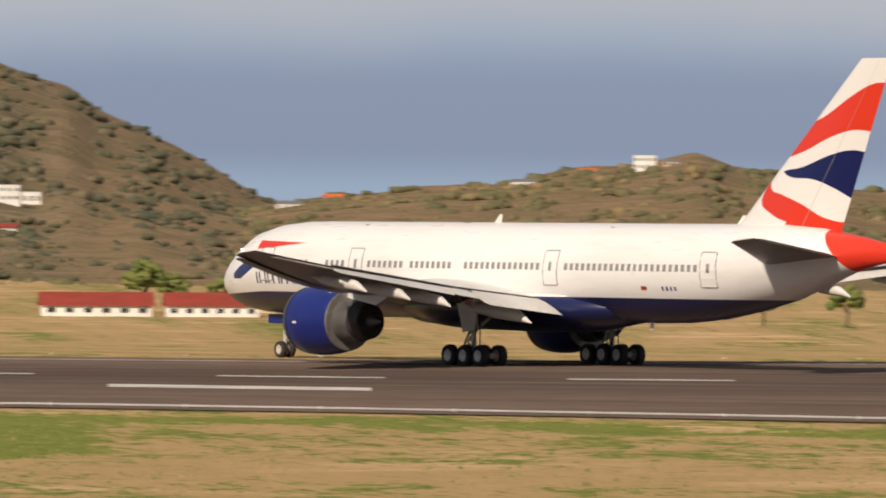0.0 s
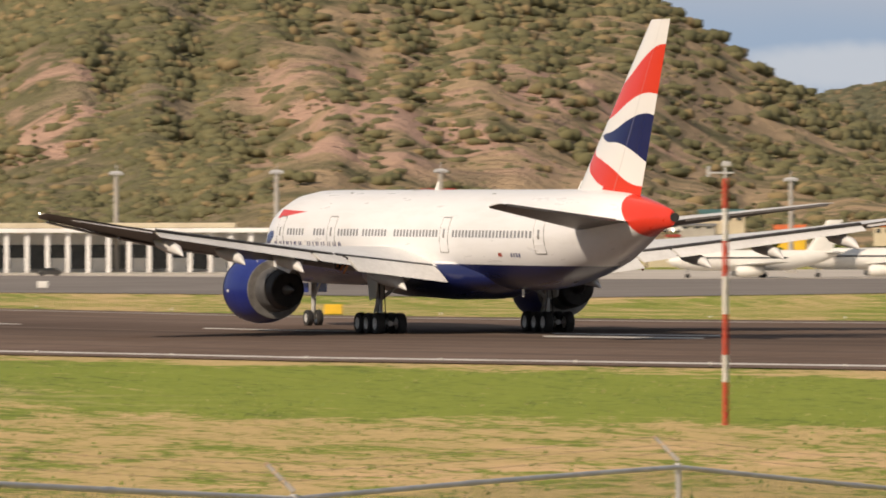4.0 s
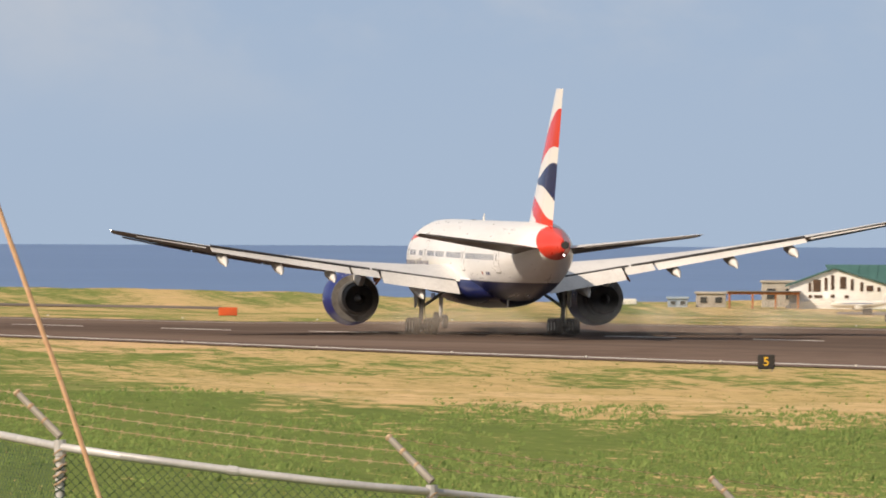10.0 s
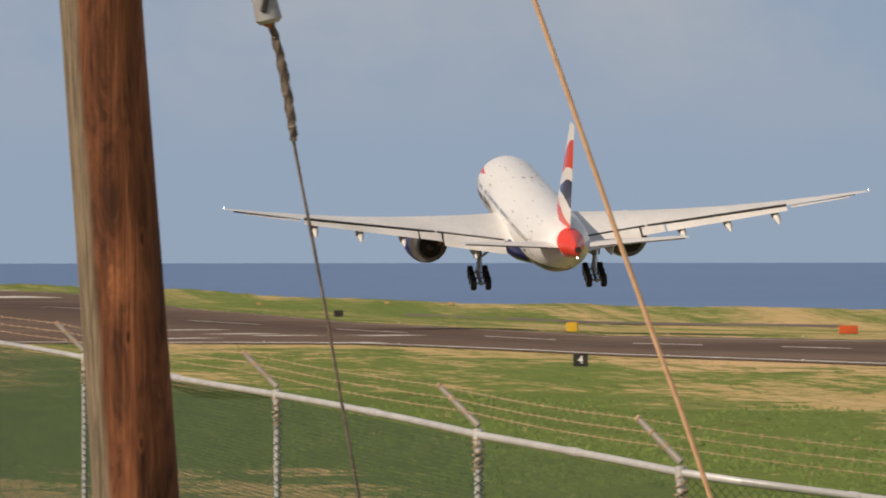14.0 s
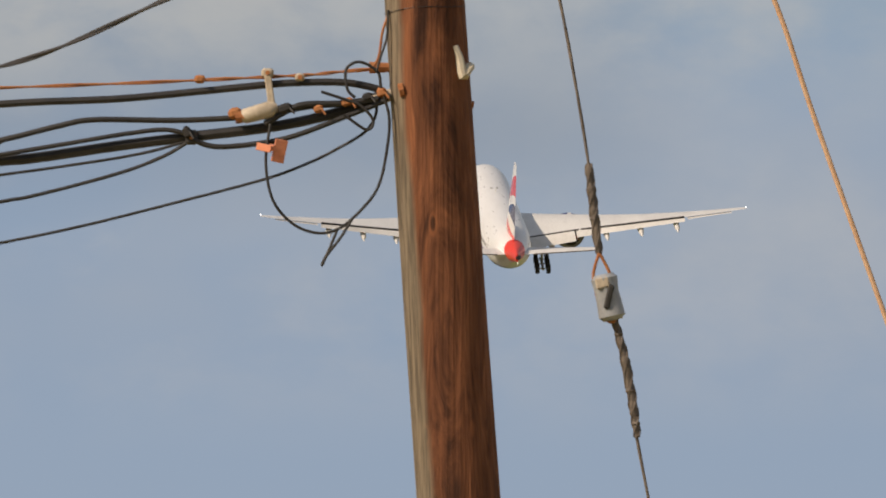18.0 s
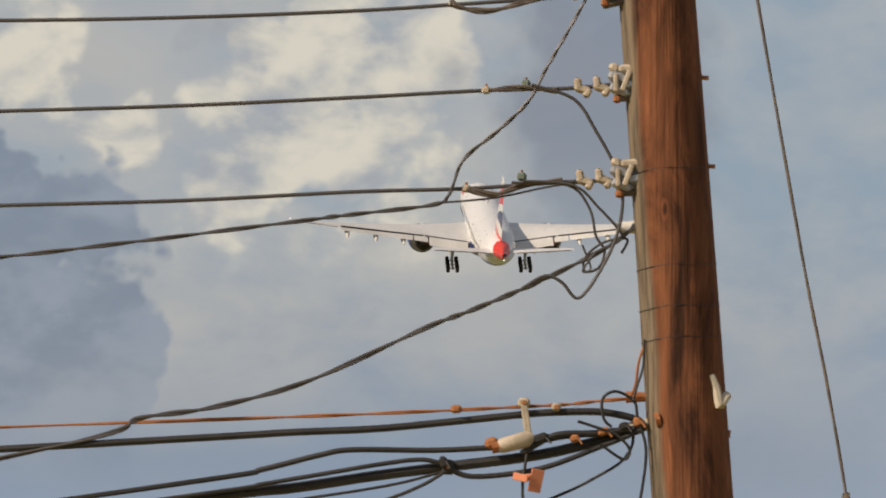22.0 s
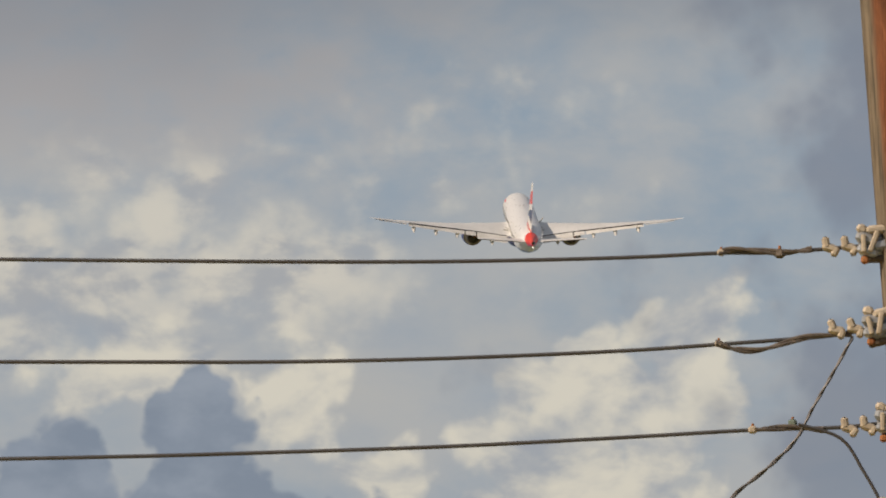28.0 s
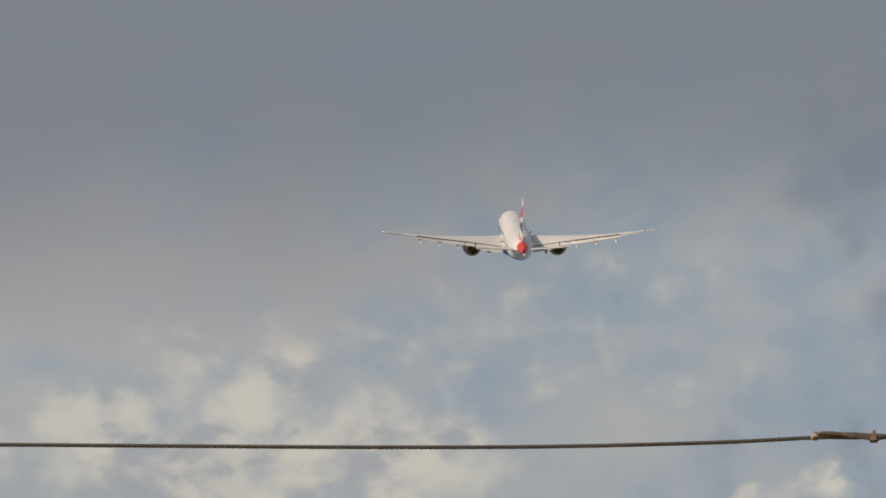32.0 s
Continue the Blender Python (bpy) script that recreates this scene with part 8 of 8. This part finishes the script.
for (u, z), sx, sz, m in (((0.056, 10.853), 0.04, 0.03, RUST), ((0.305, 10.876), 0.045, 0.035, PORCELAIN), ((0.424, 10.860), 0.035, 0.03, PORCELAIN), ((0.025, 10.639), 0.045, 0.055, BLACK_CABLE), ((0.208, 10.714), 0.03, 0.04, RUST)):
    p = spot(u, z, -0.03)
    c = thing("cable_clamp", pose(p.x, p.y, p.z, 0, 0, -POLE_AZ), "weathered clamp on the messenger strand", "clamp", "cable clamps")
    part("body", Geo().box((0, 0, 0), (sx, 0.04, sz), 0.008), m, c)
    part("bolt", Geo().tube([(0, -0.03, 0), (0, 0.03, 0)], 0.009, 6), RUST, c)
for (u, z), sx, sz, m in (((0.185, 10.728), 0.05, 0.04, RUST), ((0.366, 10.745), 0.06, 0.035, BLACK_CABLE), ((0.492, 10.745), 0.035, 0.03, RUST), ((0.598, 10.770), 0.045, 0.03, RUST), ((0.673, 10.789), 0.04, 0.03, BLACK_CABLE), ((0.009, 10.657), 0.03, 0.045, BLACK_CABLE), ((0.725, 10.806), 0.035, 0.04, RUST)):
    p = spot(u, z, -0.045)
    c = thing("cable_wrap", pose(p.x, p.y, p.z, 0, -18, -POLE_AZ), "rust-stained wrap round the cable bundle", "cable wrap", "cable wraps")
    part("band", Geo().box((0, 0, 0), (sx, 0.05, sz), 0.012), m, c, "", True)
    part("tail", Geo().tube([(sx * 0.3, -0.02, 0), (sx * 0.5, -0.03, -0.03)], 0.004, 5), m, c)
sp = spot(0.270, 10.724, -0.05)
case = thing("splice_case", pose(sp.x, sp.y, sp.z, 0, -8, -POLE_AZ), "cream splice case with a hanging strap", "splice case")
part("body", Geo().tube([(-0.075, 0, 0), (-0.05, 0, 0), (0.05, 0, 0.012), (0.075, 0, 0.015)], [0.014, 0.028, 0.032, 0.016], 10), PORCELAIN, case, "", True)
part("strap", Geo().box((0.055, 0, 0.07), (0.026, 0.012, 0.14), 0.004), PORCELAIN, case)
part("end_cap", Geo().tube([(-0.085, 0, 0), (-0.06, 0, 0)], 0.024, 10), RUST, case)
rp = spot(0.337, 10.589, -0.08)
rb = thing("ribbon", pose(rp.x, rp.y, rp.z, 0, 0, -POLE_AZ), "faded orange ribbon tied round a hanging wire", "ribbon")
part("tail", Geo().box((0.012, 0, 0.0), (0.05, 0.006, 0.085), 0.003, pose(0, 0, 0, 8, 10, 20)), RIBBON, rb)
part("bow", Geo().box((-0.045, -0.01, 0.012), (0.06, 0.006, 0.028), 0.003, pose(0, 0, 0, 0, 12, -25)), RIBBON, rb)
part("knot", Geo().box((-0.015, -0.006, 0.012), (0.022, 0.018, 0.026), 0.005), RIBBON, rb)

# stay wires
cable("guy_wire", [(0.934, 13.847), (1.122, 12.662), (1.327, 11.445), (1.416, 10.975), (1.488, 10.544), (1.522, 10.219)], 0.0075, GUY_GREY, "grey steel guy wire staying the pole", -0.3, 12, True, group="guy wires")


def guy_splice(pts):
    """A guy grip: a swelling rod bound with uneven turns of wire."""
    path = smooth_path([spot(u, z, -0.31) for u, z in pts], 14)
    rnd_ = random.Random(len(path) + int(pts[0][1] * 10))
    n_ = len(path)
    base = thing("guy_splice", Matrix.Translation(path[0]), "bound wire splice on the guy wire", "cable", "guy wires")
    g_ = Geo()
    radii = [0.011 + 0.005 * math.sin(PI * i / (n_ - 1)) * (0.7 + 0.5 * rnd_.random()) for i in range(n_)]
    g_.tube([p - path[0] for p in path], radii, 10)
    part("grip", g_, GUY_GREY, base, "swollen grey guy grip", True)
    for k_ in range(7):
        i = int((k_ + rnd_.random()) / 7 * (n_ - 2))
        d_ = (path[i + 1] - path[i]).normalized()
        c_ = path[i] - path[0]
        h_ = rnd_.uniform(0.010, 0.024)
        part("binding", Geo().tube([c_ - d_ * h_, c_, c_ + d_ * h_], [radii[i] * 0.9, radii[i] + rnd_.uniform(0.001, 0.005), radii[i] * 0.9], 10), GUY_GREY, base, "", True)
    for ph_ in (0.0, 2.1, 4.2):
        turn = []
        for i in range(n_ - 1):
            d_ = (path[i + 1] - path[i]).normalized()
            e_ = d_.cross(Vector((0, 1, 0))).normalized()
            turn.append(path[i] - path[0] + (e_ * math.cos(i * 0.33 + ph_) + d_.cross(e_) * math.sin(i * 0.33 + ph_)) * radii[i])
        part("strand", Geo().tube(turn, 0.004, 6), GUY_GREY, base, "", True)


guy_splice([(1.488, 10.544), (1.506, 10.381), (1.527, 10.210)])
cable("guy_loop", [(1.527, 10.214), (1.506, 10.142), (1.514, 10.079), (1.539, 9.985), (1.584, 9.969), (1.576, 10.110), (1.531, 10.210)], 0.006, RUST, "rusty wire loop through the guy insulator", -0.34, group="guy wires")
cable("guy_wire", [(1.580, 9.985), (1.609, 9.840), (1.656, 9.607), (1.667, 9.525), (1.770, 8.983), (1.873, 8.396), (2.100, 7.150)], 0.0075, GUY_GREY, "grey steel guy wire below the insulator", -0.3, 12, True, group="guy wires")
guy_splice([(1.583, 9.972), (1.618, 9.837), (1.651, 9.660), (1.667, 9.535)])
ip = spot(1.560, 10.052, -0.34)
gi = thing("guy_insulator", pose(ip.x, ip.y, ip.z, 0, -12, -POLE_AZ), "grey ceramic strain insulator on the guy wire", "insulator")
part("body", Geo().tube([(0, 0, -0.085), (0, 0, -0.07), (0, 0, -0.02), (0, 0, 0.02), (0, 0, 0.07), (0, 0, 0.085)], [0.035, 0.05, 0.047, 0.044, 0.05, 0.036], 10), GREY_CERAMIC, gi, "", True)
part("wire_groove", Geo().box((0.0, -0.046, 0.0), (0.022, 0.018, 0.09), 0.006, pose(0, 0, 0, 0, 25, 0)), BLACK, gi)
part("stain", Geo().box((-0.012, -0.04, 0.055), (0.05, 0.016, 0.04), 0.006), PORCELAIN, gi)
cable("tan_guy_wire", [(1.519, 13.086), (1.705, 12.475), (1.818, 12.118), (2.058, 11.446), (2.131, 11.258), (2.213, 11.049), (2.337, 10.673), (2.650, 9.795), (2.775, 9.440), (2.900, 9.085), (3.025, 8.740), (3.151, 8.390), (3.568, 7.138)], 0.0092, ROPE, "tan sheathed slanting guy wire", -1.0, 8, group="guy wires")
cable("tan_guy_splice", [(1.766, 12.265), (1.818, 12.118), (1.859, 12.002), (1.910, 11.856)], 0.0165, TAN_GRIP, "tan wrapped guy grip", -1.0, 10, group="guy wires")


# ---------------------------------------------------------------- what moves
def motions():
    walk(plane, [
    (0.0, pose(193.66, 406.26, 0.00, 0.00, 0.00, 104.10)),
    (0.5, pose(169.90, 395.93, 0.00, 0.00, 0.00, 102.90)),
    (1.0, pose(145.70, 376.45, 0.00, 0.00, 0.00, 102.00)),
    (1.5, pose(132.97, 378.83, 0.00, 0.00, 0.00, 101.10)),
    (2.0, pose(125.33, 397.39, 0.00, 0.00, 0.00, 100.50)),
    (2.5, pose(116.05, 408.21, 0.00, 0.00, 0.00, 100.50)),
    (4.5, pose(79.04, 445.44, 0.00, 0.00, 0.00, 100.57)),
    (5.0, pose(70.08, 447.55, 0.00, 0.00, 0.00, 99.94)),
    (5.5, pose(60.48, 445.59, 0.00, 0.00, 0.00, 99.58)),
    (6.0, pose(53.91, 464.42, 0.00, 0.00, 0.00, 99.86)),
    (6.5, pose(47.95, 497.26, 0.00, 0.00, 0.00, 99.16)),
    (7.0, pose(41.55, 523.97, 0.00, 0.00, 0.00, 99.69)),
    (7.5, pose(34.95, 555.89, 0.00, 0.00, 0.00, 99.34)),
    (8.0, pose(27.30, 581.38, 0.00, 0.00, 0.00, 99.89)),
    (8.5, pose(20.10, 615.40, 0.00, 0.00, 0.00, 99.47)),
    (9.0, pose(12.91, 623.07, 0.00, 0.00, 0.00, 99.73)),
    (9.5, pose(5.63, 591.17, 0.00, 0.00, -0.05, 99.34)),
    (10.0, pose(-0.83, 561.57, 0.00, 0.00, -0.25, 99.25)),
    (10.5, pose(-3.47, 537.26, 0.00, 0.00, -0.35, 99.83)),
    (11.0, pose(-10.70, 556.92, 0.00, 0.00, -2.37, 99.26)),
    (11.5, pose(-18.20, 583.34, 0.10, 0.00, -3.31, 99.63)),
    (12.0, pose(-25.92, 606.96, 0.69, 0.60, -4.64, 100.95)),
    (12.5, pose(-33.24, 629.92, 0.59, -0.54, -5.20, 100.76)),
    (13.0, pose(-40.08, 645.10, 1.70, -1.33, -6.40, 100.78)),
    (13.5, pose(-47.76, 667.26, 3.08, -1.50, -7.25, 100.73)),
    (14.0, pose(-55.44, 692.93, 4.80, -1.60, -7.79, 101.21)),
    (14.5, pose(-63.39, 719.33, 7.41, -1.66, -8.51, 101.71)),
    (16.5, pose(-95.52, 818.88, 22.84, -1.87, -11.77, 102.71)),
    (17.0, pose(-102.61, 841.53, 28.02, -1.97, -12.25, 102.36)),
    (17.5, pose(-111.66, 875.61, 34.93, -1.48, -12.53, 102.06)),
    (18.0, pose(-121.24, 914.81, 42.17, -1.15, -12.91, 101.78)),
    (18.5, pose(-130.99, 952.85, 49.52, -1.16, -13.48, 101.62)),
    (19.0, pose(-140.51, 983.65, 56.20, -1.25, -14.10, 101.70)),
    (19.5, pose(-147.80, 1000.83, 63.12, -0.89, -14.29, 102.07)),
    (20.0, pose(-153.51, 1010.80, 69.60, -0.53, -14.49, 102.59)),
    (20.5, pose(-160.86, 1019.07, 76.13, -0.43, -14.78, 103.08)),
    (21.0, pose(-167.32, 1032.29, 82.55, -0.65, -14.88, 103.39)),
    (21.5, pose(-175.11, 1055.47, 90.19, -0.36, -14.82, 103.48)),
    (22.0, pose(-183.97, 1084.40, 98.08, -0.25, -14.64, 103.49)),
    (22.5, pose(-193.17, 1116.23, 106.42, -0.29, -14.71, 103.54)),
    (23.0, pose(-202.89, 1148.53, 114.66, -0.41, -15.01, 103.73)),
    (23.5, pose(-212.52, 1180.39, 123.13, -0.59, -15.20, 104.23)),
    (24.0, pose(-221.45, 1205.37, 130.56, -0.52, -15.63, 104.78)),
    (24.5, pose(-226.43, 1220.61, 137.45, -0.69, -16.58, 104.34)),
    (26.5, pose(-256.39, 1309.61, 167.48, -0.81, -16.05, 104.07)),
    (27.0, pose(-264.91, 1334.93, 175.24, -0.57, -15.88, 104.18)),
    (27.5, pose(-272.92, 1360.85, 183.48, -0.38, -15.91, 104.36)),
    (28.0, pose(-280.60, 1386.67, 191.90, -0.24, -16.11, 104.49)),
    (28.5, pose(-288.61, 1412.99, 200.22, 0.00, -16.29, 103.89)),
    (29.0, pose(-296.77, 1440.15, 208.74, 0.16, -16.37, 103.34)),
    (29.5, pose(-304.90, 1467.22, 217.26, 0.10, -16.34, 102.96)),
    (30.0, pose(-312.74, 1493.49, 225.75, -0.09, -16.27, 102.85)),
    (30.5, pose(-320.79, 1518.39, 234.22, -0.18, -16.25, 102.99)),
    (31.0, pose(-328.10, 1541.84, 242.56, -0.27, -16.35, 103.34)),
    (31.5, pose(-336.47, 1563.85, 250.53, -0.45, -16.49, 104.05)),
    (32.0, pose(-343.57, 1585.05, 258.48, -0.83, -16.70, 105.09)),
    ])
    # degrees of upward bend as the wings take the load
    flex = {1: [(0, -0.5), (2, -0.2), (5, 0.4), (8, 0.5), (9, 0.4), (10, 1.4), (11, 1.3), (12, 1.9), (13, 3.0), (14, 3.3), (32, 3.2)],
            -1: [(0, 0), (4.5, 1.0), (6, 1.4), (7.2, 2.4), (8, 3.1), (9, 2.9), (10, 3.8), (11, 4.0), (12, 3.9), (13, 3.5), (14, 3.3), (32, 3.2)]}
    for wing, side in wings:
        x, y, z = ROOT.x, side * ROOT.y, ROOT.z
        walk(wing, [(t, pose(x, y, z, side * a)) for t, a in flex[side]])

    def leg(t, side):
        """The main leg swings inwards and up after take-off."""
        a = float(np.interp(t, [22.0, 23.0, 24.0, 25.5, 27.2, 28.6], [0, 13, 31, 60, 88, 92]))
        k = sm(25.5, 28.8, t)
        return pose(-0.1, side * (5.49 - 2.0 * k), 4.0 + 0.9 * k, -side * a)

    swing = [0.0, 22.0] + [22.3 + 0.3 * i for i in range(22)] + [32.0]
    for gear, side in gears:
        walk(gear, [(t, leg(t, side)) for t in swing])
    for bogie, side in bogies:
        tilt = lambda t: float(np.interp(t, [10.5, 11.0, 11.5, 12.0, 12.5, 13.2, 22.5, 24.0], [0, 1.9, 3.0, 4.3, 5.0, -13, -13, 0]))
        times = [0.0, 11.0] + [11.4 + 0.3 * i for i in range(7)] + swing[1:]
        walk(bogie, [(t, leg(t, side) @ pose(0, 0, -3.34 - 0.42 * sm(11.4, 12.4, t), 0, tilt(t))) for t in times])
    for puff, x, y, z, late in puffs:
        under_ground = pose(x + 4, y * 0.5 + 3, -2.4)
        out = lambda t, back: pose(x - back, y, z)
        walk(puff, [(0.0, under_ground), (8.4 + late * 0.4, under_ground), (9.5 + late, out(0, 0)), (11.3 + late, out(0, 6)), (12.4 + late, out(0, 60)), (14.0, out(0, 220)), (32.0, out(0, 900))])
    n0 = pose(25.7, 0, 3.0)
    walk(nose_gear, [(0.0, n0), (21.5, n0), (23.0, pose(25.7, 0, 3.2, 0, -40)), (25.0, pose(25.7, 0, 3.9, 0, -88)), (32.0, pose(25.7, 0, 3.9, 0, -88))])


motions()
